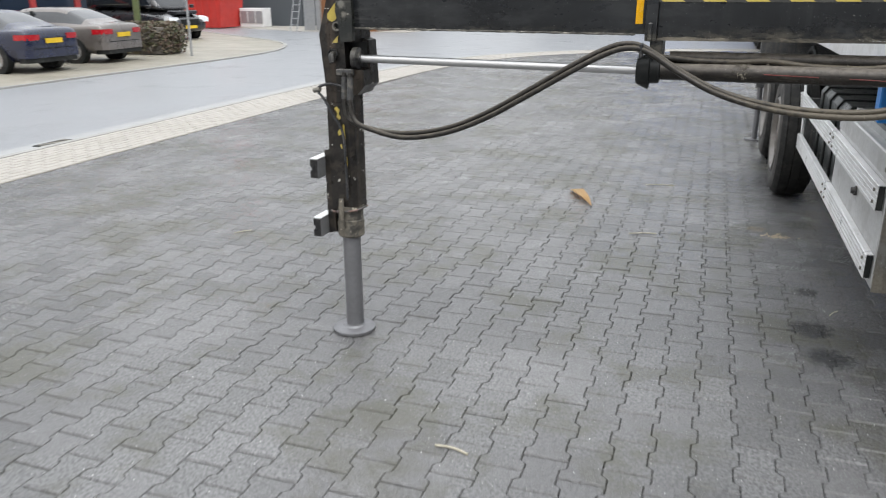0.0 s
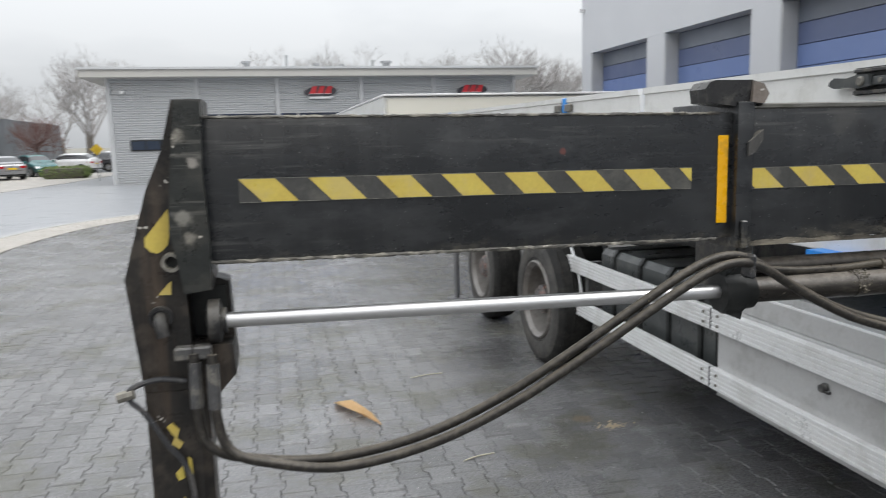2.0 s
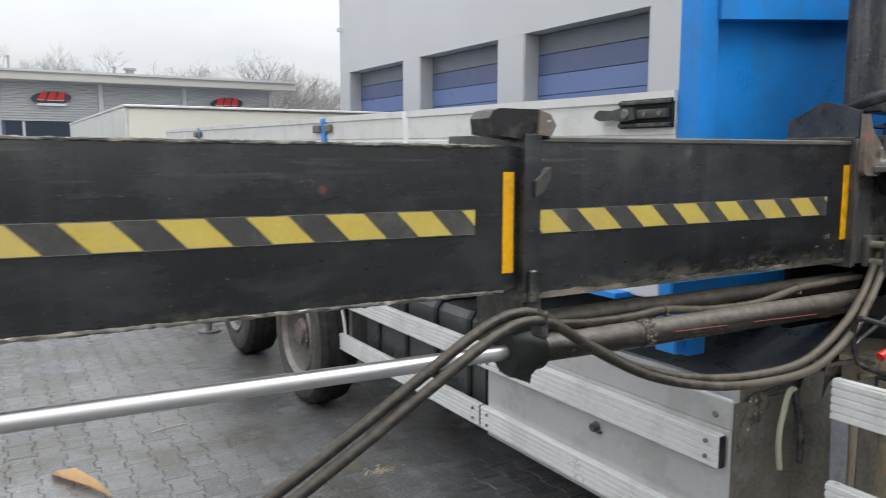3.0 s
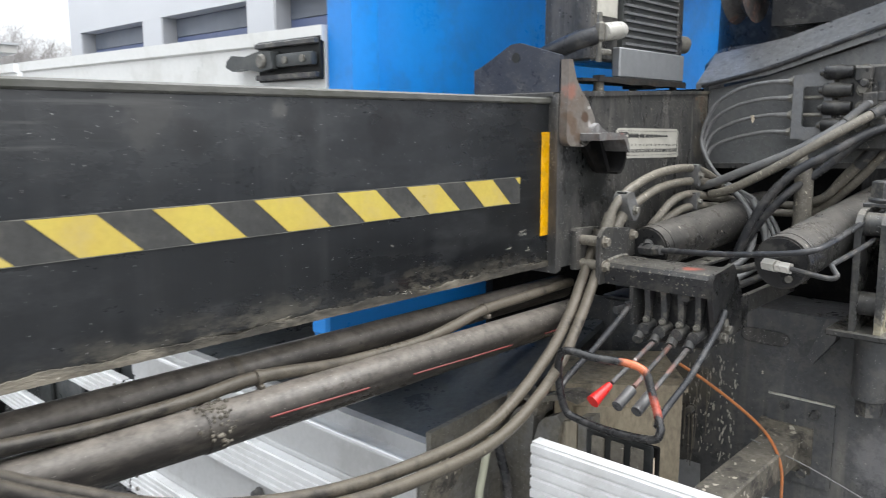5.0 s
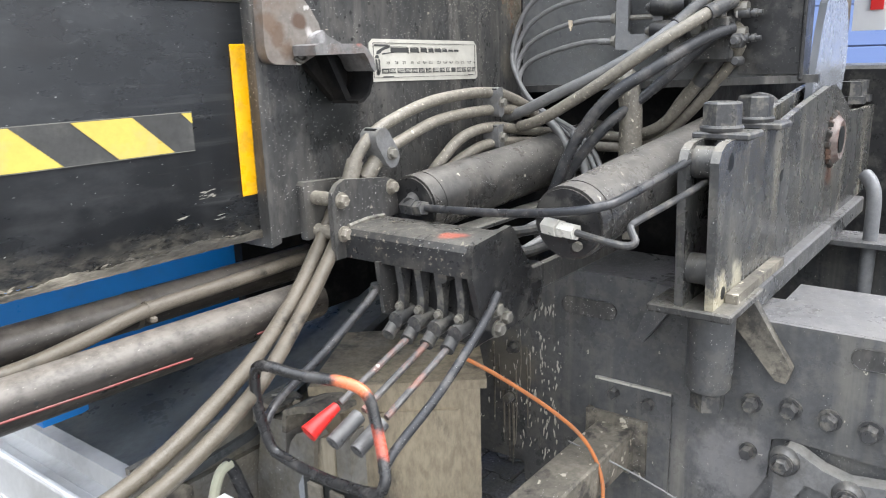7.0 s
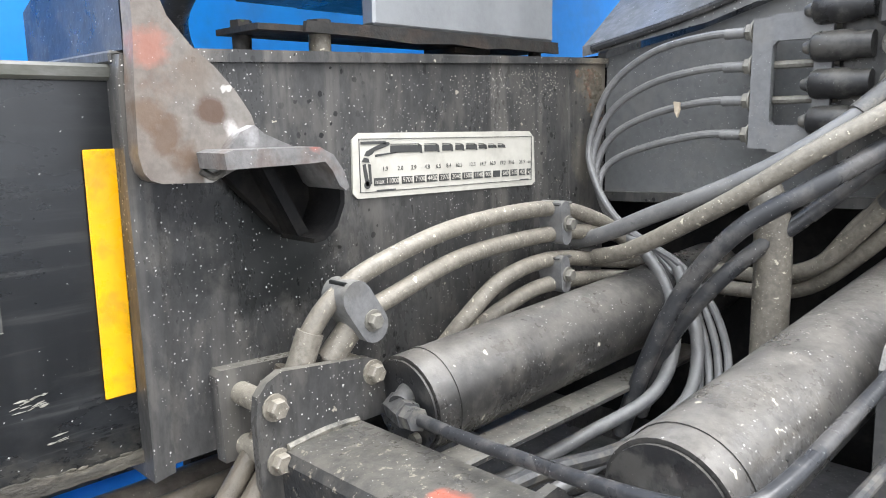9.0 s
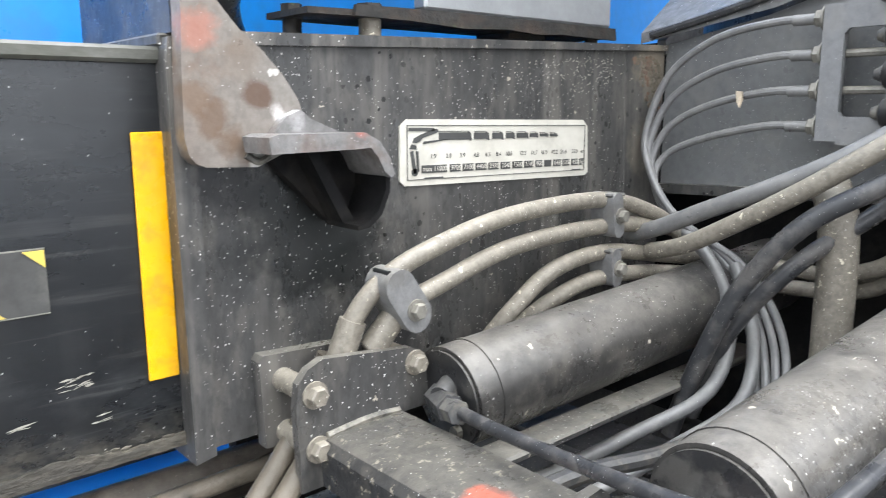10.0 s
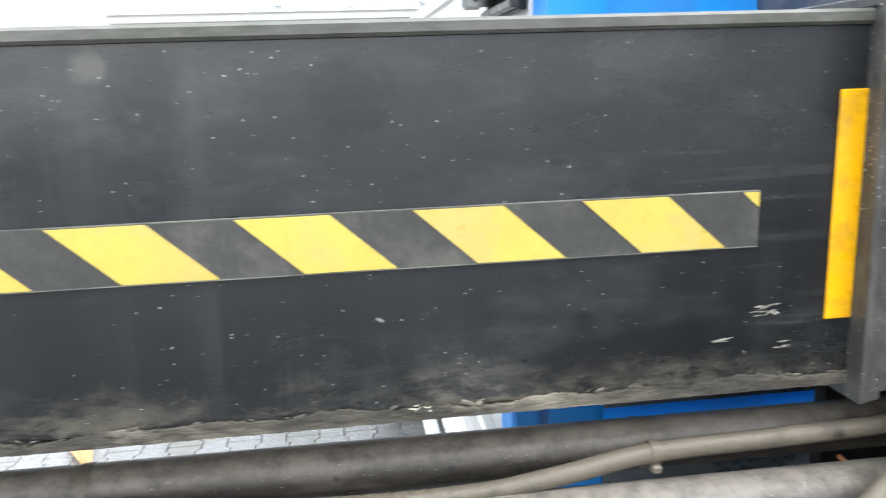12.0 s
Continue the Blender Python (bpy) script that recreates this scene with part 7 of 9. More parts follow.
for fy, fz, fr in ((2.857, 1.896, 0.0135), (2.789, 1.896, 0.0125), (2.789, 1.772, 0.0125)):
    fit = part("fitting", lathe([(1.66, fr * 1.15), (1.638, fr * 1.15), (1.636, fr)], "x", (0, fy, fz), 6), DARKNUT, valve, "dark hexagon fitting")
    part("plug", lathe([(1.64, fr * 0.8), (1.626, fr * 0.72), (1.622, fr * 0.5)], "x", (0, fy, fz), 18), DARKNUT, fit)
part("banjo", lathe([(1.9, 0.0105), (1.875, 0.0105), (1.873, 0.0125), (1.855, 0.0125), (1.853, 0.009), (1.78, 0.009)], "z", (1.64, 2.818, 0), 16), DARKNUT, valve, "upright pipe fitting")
part("drain_plug", lathe([(1.66, 0.009), (1.635, 0.009), (1.63, 0.006)], "x", (0, 2.787, 1.737), 14), DARKNUT, valve)
for k in range(3):
    part("block", box((1.63, 2.842 - 0.02 * k, 1.9 - k * 0.06), (1.656, 2.88 - 0.02 * k, 1.935 - k * 0.06)), CRANE, valve, bevel=0.004)

# fat hoses between sleeve, clamps and valve
for pts, r, m in (
        ([(1.085, 3.225, 1.56), (1.1, 3.22, 1.6), (1.13, 3.212, 1.635), (1.19, 3.21, 1.66), (1.31, 3.21, 1.684), (1.48, 3.21, 1.688), (1.58, 3.2, 1.662), (1.62, 3.18, 1.63)], 0.0104, HOSE),
        ([(1.12, 3.22, 1.565), (1.15, 3.212, 1.602), (1.207, 3.21, 1.622), (1.318, 3.21, 1.648), (1.485, 3.21, 1.654), (1.6, 3.2, 1.642), (1.66, 3.17, 1.62)], 0.0104, HOSE),
        ([(1.3, 3.24, 1.53), (1.33, 3.22, 1.572), (1.386, 3.21, 1.61), (1.486, 3.21, 1.62), (1.6, 3.195, 1.603), (1.7, 3.12, 1.59), (1.72, 2.98, 1.59), (1.7, 2.9, 1.67), (1.685, 2.83, 1.755), (1.665, 2.795, 1.8)], 0.0104, HOSE),
        ([(1.36, 3.24, 1.54), (1.4, 3.22, 1.57), (1.475, 3.21, 1.587), (1.6, 3.19, 1.58), (1.69, 3.1, 1.565), (1.72, 2.98, 1.57), (1.71, 2.9, 1.63), (1.69, 2.82, 1.72), (1.67, 2.79, 1.765)], 0.0104, HOSE),
        ([(1.56, 3.225, 1.632), (1.552, 3.17, 1.65), (1.55, 3.1, 1.681), (1.55, 3.03, 1.71), (1.56, 2.95, 1.75), (1.59, 2.88, 1.802), (1.64, 2.84, 1.85)], 0.0112, HOSE_GREY),
        ([(1.56, 3.19, 1.615), (1.54, 3.13, 1.632), (1.535, 3.06, 1.668), (1.535, 2.98, 1.715), (1.55, 2.9, 1.77), (1.6, 2.83, 1.82), (1.65, 2.8, 1.845)], 0.0112, HOSE),
        ([(1.5, 3.11, 1.4), (1.497, 3.075, 1.5), (1.5, 3.03, 1.6), (1.51, 2.97, 1.678), (1.54, 2.9, 1.728), (1.6, 2.84, 1.775), (1.65, 2.8, 1.795)], 0.0112, HOSE_DARK),
        ([(1.53, 3.1, 1.42), (1.53, 3.06, 1.53), (1.56, 3.0, 1.62), (1.62, 2.93, 1.69), (1.655, 2.86, 1.76), (1.665, 2.82, 1.79)], 0.0104, HOSE_DARK),
        ([(1.1, 3.2, 1.38), (1.28, 3.14, 1.4), (1.4, 3.1, 1.43), (1.5, 3.06, 1.47), (1.56, 3.07, 1.54), (1.6, 3.12, 1.6), (1.62, 3.18, 1.64)], 0.0085, HOSE_GREY),
        ([(1.15, 3.12, 1.37), (1.3, 3.09, 1.39), (1.42, 3.06, 1.42), (1.52, 3.03, 1.46), (1.58, 3.05, 1.53), (1.62, 3.1, 1.6)], 0.0085, HOSE_GREY),
        ([(1.7, 3.02, 1.585), (1.7, 2.95, 1.61), (1.695, 2.895, 1.665), (1.68, 2.83, 1.745), (1.665, 2.8, 1.765)], 0.0108, HOSE),
        ([(1.73, 3.05, 1.58), (1.73, 2.96, 1.6), (1.72, 2.9, 1.64), (1.7, 2.85, 1.72)], 0.0108, HOSE_DARK)):
    part("hydraulic_hose", tube(pts, r, 12), m, crane, "thick dusty hydraulic hose")
for a, b in (((1.59, 2.88, 1.802), (1.632, 2.845, 1.845)), ((1.6, 2.83, 1.82), (1.645, 2.8, 1.843)), ((1.69, 2.87, 1.695), (1.68, 2.83, 1.745)), ((1.1, 3.22, 1.6), (1.086, 3.224, 1.562)), ((1.15, 3.212, 1.602), (1.121, 3.22, 1.566))):
    part("ferrule", rod(a, b, 0.0138, 18), DARKNUT if a[1] < 3.0 else HOSE, crane)
k = part("hose_clamp", stadium((1.148, 1.616), (0.55, -0.83), 0.074, 0.036, 3.19, 3.226), CASTGREY, crane, "forged double hose clamp", bevel=0.006, seg=2)
part("clamp_split", stadium((1.148, 1.616), (0.55, -0.83), 0.078, 0.005, 3.196, 3.22), RUBBER, k)
bolt((1.156, 3.19, 1.606), "-y", 0.0085, 0.009, crane)
for z, h in ((1.669, 0.058), (1.601, 0.05)):
    k = part("hose_clamp", stadium((1.488, z), (-0.12, 1), h, 0.02, 3.19, 3.226), CASTGREY, crane, "forged double hose clamp", bevel=0.005, seg=2)
    part("ear", box((1.474, 3.192, z + h * 0.4), (1.506, 3.222, z + h * 0.47)), DARKNUT, k, bevel=0.002)
    bolt((1.492, 3.19, z - h * 0.02), "-y", 0.008, 0.009, crane)
part("stand_pipe", tube([(1.62, 2.99, 1.712), (1.605, 2.975, 1.69), (1.6, 2.968, 1.66), (1.6, 2.966, 1.6), (1.6, 2.966, 1.4)], 0.022, 18, 3), HOSE, crane, "upright grey pipe")
part("cap", lathe([(0, 0.02), (0.012, 0.022), (0.02, 0.012)], "z", (1.625, 3.0, 1.7), 14), NUT, crane)

# tie plates across the chassis
TIE = [(1.385, 1.345), (1.372, 1.59), (1.382, 1.607), (1.4, 1.616), (1.43, 1.619), (1.72, 1.619), (1.9, 1.645), (2.1, 1.668), (2.15, 1.673), (2.19, 1.67), (2.26, 1.65), (2.4, 1.597), (2.6, 1.59), (2.95, 1.59), (2.95, 1.345)]
for y in (2.722, 2.772):
    tp = part("tie_plate", prism(TIE, "y", y, y + 0.014), TIEPAINT, crane, "shaped tie plate bolted across the chassis", bevel=0.003)
    for x, z, r in ((1.43, 1.585, 0.014), (1.75, 1.52, 0.012), (1.43, 1.37, 0.011)):
        part("hole", rod((x, y - 0.0006, z), (x, y + 0.002, z), r, 14), RUBBER, tp)
part("bush", lathe([(-0.018, 0.032), (-0.022, 0.045), (-0.012, 0.055), (0.0, 0.06)], "y", (2.19, 2.722, 1.545), 28), BUSHRUST, crane, "rusty welded bush")
rnd = random.Random(9)
bead = bmesh.new()
for k in range(60):
    a = 2 * math.pi * k / 60
    q = 0.056 + rnd.uniform(-0.005, 0.008)
    bmesh.ops.create_icosphere(bead, subdivisions=1, radius=rnd.uniform(0.005, 0.011), matrix=Matrix.Translation((2.19 + q * math.cos(a), 2.72, 1.545 + q * math.sin(a))))
part("bush_weld", bead, ROTTEN, crane, "lumpy rusty weld round the bush", stuff=True)
part("bush_hole", rod((2.19, 2.7, 1.545), (2.19, 2.704, 1.545), 0.031, 18), RUBBER, crane)
for z, r in ((1.585, 0.026), (1.41, 0.026)):
    part("spacer_pin", rod((1.415, 2.735, z), (1.415, 2.774, z), r, 20), CRANE, crane)
for x in (1.478, 1.663):
    part("clamp_washer", box((x - 0.032, 2.7, 1.617), (x + 0.045, 2.793, 1.629)), DARKNUT, crane, bevel=0.003)
    part("big_nut", lathe([(0, 0.033), (0.006, 0.035), (0.01, 0.033)], "z", (x, 2.755, 1.629), 24), DARKNUT, crane)
    part("big_nut", lathe([(0.01, 0.031), (0.044, 0.031), (0.047, 0.028)], "z", (x, 2.755, 1.629), 6), DARKNUT, crane, "large hexagon nut on a tie bolt")
part("tie_bolt", rod((1.48, 2.755, 1.14), (1.48, 2.755, 1.35), 0.018, 16), ZINC, crane)
part("tie_sleeve", lathe([(1.175, 0.036), (1.182, 0.04), (1.34, 0.04)], "z", (1.48, 2.752, 0), 28), CHASSIS, crane, "dark spring sleeve below the tie bolt", bevel=0.002)
part("lock_nut", lathe([(1.138, 0.03), (1.175, 0.03)], "z", (1.48, 2.752, 0), 6), DARKNUT, crane)
part("base_plate", box((1.375, 2.69, 1.335), (1.56, 2.83, 1.35)), CRANE, crane, bevel=0.003)
part("foot_rib", prism([(1.44, 1.35), (1.44, 1.366), (1.73, 1.366), (1.73, 1.35)], "y", 2.7, 2.72), MUD, crane, bevel=0.003)
part("brace", prism([(2.735, 1.345), (2.7, 1.345), (2.625, 1.225), (2.632, 1.198), (2.65, 1.2), (2.735, 1.3)], "x", 1.515, 1.537), MUD, crane, "flat sloping brace", bevel=0.002)
part("brace", prism([(2.83, 1.345), (2.86, 1.345), (2.9, 1.24), (2.885, 1.225), (2.84, 1.29)], "x", 1.5, 1.537), CHASSIS, crane, bevel=0.002)
part("cross_tube", box((1.56, 2.7, 1.3), (2.6, 2.76, 1.346)), CHASSIS, crane, bevel=0.004)
part("drain_pipe", tube([(2.3, 2.66, 1.45), (2.28, 2.64, 1.43), (2.27, 2.63, 1.38), (2.26, 2.63, 1.2), (2.25, 2.63, 1.0)], 0.017, 14), BRACKETGREY, crane, "grey bent drain pipe")

# upper works: cooler on its shelf, slew column, pulley
shelf = part("cooler_shelf", prism([(1.12, 3.315), (1.19, 3.305), (1.62, 3.305), (1.63, 3.4), (1.12, 3.4)], "z", 1.9, 1.9065), ROTTENDARK, crane, "rotten rusty shelf under the oil cooler", bevel=0.0015)
part("shelf_edge", prism([(1.17, 1.8995), (1.172, 1.911), (1.3, 1.913), (1.62, 1.913), (1.622, 1.897), (1.5, 1.8985), (1.46, 1.896), (1.4, 1.899), (1.33, 1.8955), (1.25, 1.899)], "y", 3.302, 3.308), ROTTENDARK, shelf, "ragged dark shelf edge")
for x, y, r in ((1.205, 3.325, 0.0125), (1.6, 3.33, 0.0095), (1.14, 3.38, 0.0105), (1.47, 3.38, 0.01)):
    part("post", rod((x, y, 1.862), (x, y, 1.901), r, 14), HOSE if r > 0.012 else ROTTEN, shelf)
    part("nut", rod((x, y, 1.9065), (x, y, 1.916), r * 1.15, 6), ROTTEN, shelf)
part("collar", rod((1.205, 3.325, 1.868), (1.205, 3.325, 1.882), 0.0138, 16), MUD, shelf)
part("tray", box((1.43, 3.33, 1.892), (1.5, 3.39, 1.899)), ROTTENDARK, shelf)
cool = part("oil_cooler", box((1.3, 3.32, 1.955), (1.6, 3.5, 2.45)), PLASTIC, crane, "grey finned oil cooler")
part("frame", box((1.27, 3.307, 1.914), (1.615, 3.33, 1.985)), GALV, cool, bevel=0.003)
part("frame", box((1.585, 3.315, 1.985), (1.615, 3.34, 2.45)), CYLINDER, cool, bevel=0.003)
part("tank", box((1.18, 3.33, 1.95), (1.298, 3.47, 2.45)), CRANE, cool, bevel=0.006)
for k in range(24):
    part("fin", box((1.305, 3.313, 1.993 + k * 0.0185), (1.583, 3.321, 1.999 + k * 0.0185)), BRACKETGREY, cool)
part("label", box((1.195, 3.3275, 2.055), (1.285, 3.3305, 2.1)), SIGNPLATE, cool, "worn white label")
part("elbow", tube([(1.25, 3.34, 2.02), (1.25, 3.305, 2.02), (1.22, 3.285, 2.018), (1.15, 3.285, 2.008)], 0.02, 14), ZINC, cool, "cream pipe elbow")
part("suction_hose", tube([(1.13, 3.29, 2.0), (1.1, 3.33, 1.985), (1.09, 3.42, 1.95), (1.12, 3.5, 1.9), (1.2, 3.55, 1.8)], 0.021, 14), HOSE_DARK, cool, "fat black hose")
part("tap", box((1.128, 3.275, 1.985), (1.148, 3.295, 2.03)), NUT, cool, "weathered tap", bevel=0.005)
part("tap_stem", rod((1.137, 3.285, 1.94), (1.137, 3.285, 2.05), 0.006, 8), NUT, cool)
part("tap_lever", box((1.12, 3.262, 1.955), (1.155, 3.272, 1.968)), NUT, cool, bevel=0.003)
part("pipe_stub", rod((1.6, 3.36, 2.02), (1.68, 3.34, 2.02), 0.024, 14), NUT, cool)
part("column", lathe([(1.9, 0.3), (2.0, 0.3), (2.05, 0.26), (3.1, 0.24)], "z", (2.35, 3.25, 0), 36), BLACK, crane, "thick black slewing column")
part("boom", box((1.75, 2.5, 2.35), (2.7, 3.05, 2.7)), BLACK, crane, "folded black crane boom", bevel=0.02, seg=2)
part("pulley", lathe([(-0.03, 0.1), (-0.03, 0.12), (-0.01, 0.1), (0.01, 0.1), (0.03, 0.12), (0.03, 0.1)], "y", (1.85, 3.24, 2.205), 32), WORN, crane, "worn black end roller")
part("roller_hub", rod((1.85, 3.205, 2.205), (1.85, 3.195, 2.205), 0.055, 24), BRACKETGREY, crane)
part("boom_arm", prism([(1.84, 2.07), (1.84, 2.36), (2.3, 2.4), (2.3, 2.07)], "y", 2.72, 3.16), BLACK, crane, bevel=0.006)
part("cab_step", box((2.93, 2.842, 1.7), (2.95, 2.922, 2.4)), TAN, lorry, "tan plate behind the mast", bevel=0.01)
part("beacon_box", box((2.95, 3.56, 2.16), (3.0, 3.68, 2.2)), YELLOW, lorry, "small yellow box behind the crane", bevel=0.004)
part("mast_plate", prism([(2.06, 1.6), (2.065, 1.69), (2.086, 1.727), (2.11, 1.8), (2.135, 1.852), (2.17, 1.87), (2.3, 1.875), (2.36, 1.858), (2.39, 1.81), (2.41, 1.752), (2.41, 1.7), (2.39, 1.66), (2.36, 1.6)], "y", 2.746, 2.762), surface("grey_blue_paint", (0.42, 0.44, 0.48), (0.34, 0.36, 0.4), metal=0.5, rough=0.2, scale=3.0, fine_amount=0.1, specks=SPLASH, speck_size=0.06), crane, "pale grey-blue rounded mast plate", bevel=0.004)
for x in (2.62, 2.72, 2.84):
    part("big_nut", lathe([(0, 0.04), (0.02, 0.04), (0.021, 0.028), (0.06, 0.028)], "z", (x, 2.762, 1.6), 6), DARKNUT, crane)
part("cab_stripe", box((2.926, 2.868, 1.9), (2.9298, 2.882, 2.4)), AMBER, lorry)
part("marker_board", box((2.93, 2.74, 1.8), (2.94, 2.832, 2.2)), SIGNWHITE, lorry, "white and red marker board")
part("marker_stripe", box((2.922, 2.75, 1.86), (2.929, 2.785, 2.05)), RED, lorry)


# ---- white box trailer parked behind ----
trailer = thing("box_trailer", (4.5, 24, 0), "white box trailer with a cream end parked beyond the lorry", "trailer")
part("box", box((1.17, 18.65, 0.95), (7.9, 30.5, 2.74)), WHITE, trailer, bevel=0.02)
part("end_panel", box((1.24, 18.6, 1.0), (7.85, 18.648, 2.7)), CREAM, trailer, "cream tarpaulin end")
part("top_rim", box((1.15, 18.55, 2.74), (7.92, 30.5, 2.79)), SIGNWHITE, trailer, bevel=0.01)
for k in range(3):
    part("wheel", rod((1.3, 26 + k * 1.3, 0.5), (1.6, 26 + k * 1.3, 0.5), 0.5, 24), TYRE, trailer)
part("leg", box((1.5, 19.5, 0), (1.7, 19.7, 0.96)), GALV, trailer)
part("leg", box((7.2, 19.5, 0), (7.4, 19.7, 0.96)), GALV, trailer)


# ---- parked cars ----
def loft(sections, bm=None):
    """Skin through closed sections of equal count."""
    bm = bm or bmesh.new()
    rows = [[bm.verts.new(p) for p in s] for s in sections]
    n = len(rows[0])
    for q, w in zip(rows, rows[1:]):
        for k in range(n):
            bm.faces.new((q[k], q[(k + 1) % n], w[(k + 1) % n], w[k]))
    bm.faces.new(rows[0][::-1])
    bm.faces.new(rows[-1])
    return bm


def placed(bm, at, yaw):
    m = Matrix.Translation(at) @ Matrix.Rotation(radians(yaw), 4, "Z")
    bm.transform(m)
    return bm


def rounded(ob):
    """Softens a lofted shell into smooth bodywork."""
    m = ob.modifiers.new("round", "SUBSURF")
    m.levels = m.render_levels = 2
    for p in ob.data.polygons:
        p.use_smooth = True
    if "sharp_edge" in ob.data.attributes:
        ob.data.attributes.remove(ob.data.attributes["sharp_edge"])
    return ob


def van(at, yaw, paint, label):
    """A parked delivery van; local x runs towards its nose."""
    L, W, H = 5.3, 1.95, 2.05
    ob = thing("van", at, label, "van", "parked cars")
    h = L / 2

    def sec(x, zb, zt, w):
        return [(x, -w * 0.92, zb), (x, -w, zb + 0.16), (x, -w * 1.0, zb + (zt - zb) * 0.62), (x, -w * 0.93, zt), (x, w * 0.93, zt), (x, w, zb + (zt - zb) * 0.62), (x, w, zb + 0.16), (x, w * 0.92, zb)]

    belt, hood, boot = 1.15, 1.05, 1.15
    hw = W / 2
    body = loft([sec(-h, 0.42, boot * 0.82, hw * 0.82), sec(-h + 0.06, 0.3, boot * 0.95, hw * 0.92), sec(-h + 0.3, 0.24, boot, hw * 0.98), sec(-h * 0.45, 0.2, belt, hw), sec(h * 0.3, 0.2, belt * 0.99, hw),
                 sec(h - 0.75, 0.22, hood, hw * 0.98), sec(h - 0.2, 0.26, hood * 0.86, hw * 0.9), sec(h, 0.36, hood * 0.7, hw * 0.76)])
    rounded(part("body", placed(body, at, yaw), paint, ob))
    r0, r1, f0, f1 = -h + 0.05, -h + 0.12, 0.42 * h, 0.66 * h

    zt = H - 0.04
    def arch(x, z, wb, wt):
        return [(x, -wb, belt - 0.12), (x, -(wb + wt) / 2, (belt + z) / 2 - 0.02), (x, -wt, z - 0.03), (x, -wt * 0.7, z), (x, wt * 0.7, z), (x, wt, z - 0.03), (x, (wb + wt) / 2, (belt + z) / 2 - 0.02), (x, wb, belt - 0.12)]

    wb, wt = hw * 0.92, hw * 0.72
    zt += 0.03
    bm = loft([arch(r0 - 0.05, belt, wb * 0.9, wt), arch((r0 + r1) / 2 - 0.03, belt + (zt - belt) * 0.55, wb * 0.96, wt), arch(r1, zt - 0.02, wb, wt), arch((r1 + f0) / 2, zt + 0.03, wb, wt), arch(f0, zt - 0.03, wb, wt), arch((f0 + f1) / 2 + 0.03, belt + (zt - belt) * 0.5, wb * 0.98, wt * 1.02), arch(f1 + 0.08, belt, wb * 0.92, wt)])
    shell = rounded(part("cabin", placed(bm, at, yaw), paint, ob))
    shell.data.materials.append(CARGLASS)
    for p in shell.data.polygons:
        seg, k = divmod(p.index, 8)
        if (seg in (0, 1, 4, 5) and k in (2, 3, 4)) or (seg in (2, 3) and k in (0, 1, 5, 6)) or (seg in (1, 4) and k in (1, 5)):
            p.material_index = 1
    zt -= 0.03
    for sgn in (-1, 1):
        part("mirror", placed(box((f1 - 0.25, sgn * (hw + 0.02) - 0.07, belt), (f1 - 0.1, sgn * (hw + 0.02) + 0.07, belt + 0.13)), at, yaw), paint, ob, bevel=0.02)
        for wx in (-h * 0.6, h * 0.62):
            tyre = lathe([(-0.1, 0.22), (-0.11, 0.29), (-0.08, 0.325), (0.08, 0.325), (0.11, 0.29), (0.1, 0.22)], "y", (wx, sgn * (hw - 0.1), 0.325), 28)
            w = part("wheel", placed(tyre, at, yaw), TYRE, ob)
            part("rim", placed(lathe([(sgn * 0.09, 0.225), (sgn * 0.105, 0.215), (sgn * 0.08, 0.1), (sgn * 0.1, 0.05)], "y", (wx, sgn * (hw - 0.1), 0.325), 20), at, yaw), GALV, w)
            part("arch", placed(lathe([(0, 0.4), (sgn * 0.012, 0.39)], "y", (wx, sgn * (hw - 0.005), 0.34), 28), at, yaw), RUBBER, ob)
        part("tail_lamp", placed(prism([(-h + 0.045, boot * 0.74), (-h + 0.07, boot * 0.88), (-h + 0.36, boot * 0.9), (-h + 0.3, boot * 0.78)], "y", sgn * hw * 0.46, sgn * hw * 0.9), at, yaw), REDLAMP, ob, bevel=0.01)
        part("head_lamp", placed(prism([(h - 0.42, hood * 0.83), (h - 0.1, hood * 0.78), (h - 0.06, hood * 0.62), (h - 0.4, hood * 0.7)], "y", sgn * hw * 0.5, sgn * hw * 0.93), at, yaw), CLEARLAMP, ob, bevel=0.01)
    part("bumper", placed(box((-h + 0.03, -hw * 0.72, 0.26), (-h + 0.25, hw * 0.72, 0.35)), at, yaw), RUBBER, ob, bevel=0.03)
    part("plate", placed(box((-h - 0.012, -0.26, boot * 0.62), (-h + 0.05, 0.26, boot * 0.62 + 0.11)), at, yaw), PLATE, ob)
    part("plate", placed(box((h - 0.06, -0.26, 0.42), (h + 0.015, 0.26, 0.53)), at, yaw), PLATE, ob)
    part("grille", placed(box((h - 0.12, -0.4, 0.54), (h + 0.008, 0.4, hood * 0.72)), at, yaw), RUBBER, ob, bevel=0.01)
    part("windscreen", placed(prism([(f1 - 0.02, belt + 0.02), (f1 + 0.012, belt + 0.02), (f0 + 0.022, zt - 0.1), (f0 - 0.01, zt - 0.1)], "y", -hw * 0.72, hw * 0.72), at, yaw), CARGLASS, ob)
    for sgn in (-1, 1):
        part("side_window", placed(prism([(f0 - 0.9, belt + 0.1), (f1 - 0.25, belt + 0.1), (f0 - 0.05, zt - 0.2), (f0 - 0.9, zt - 0.2)], "y", sgn * hw * 0.78, sgn * hw * 0.88), at, yaw), CARGLASS, ob)
    part("bonnet_stripe", placed(box((h - 0.7, -0.5, hood - 0.12), (h - 0.16, 0.5, hood + 0.02)), at, yaw), paint, ob, bevel=0.03)
    return ob


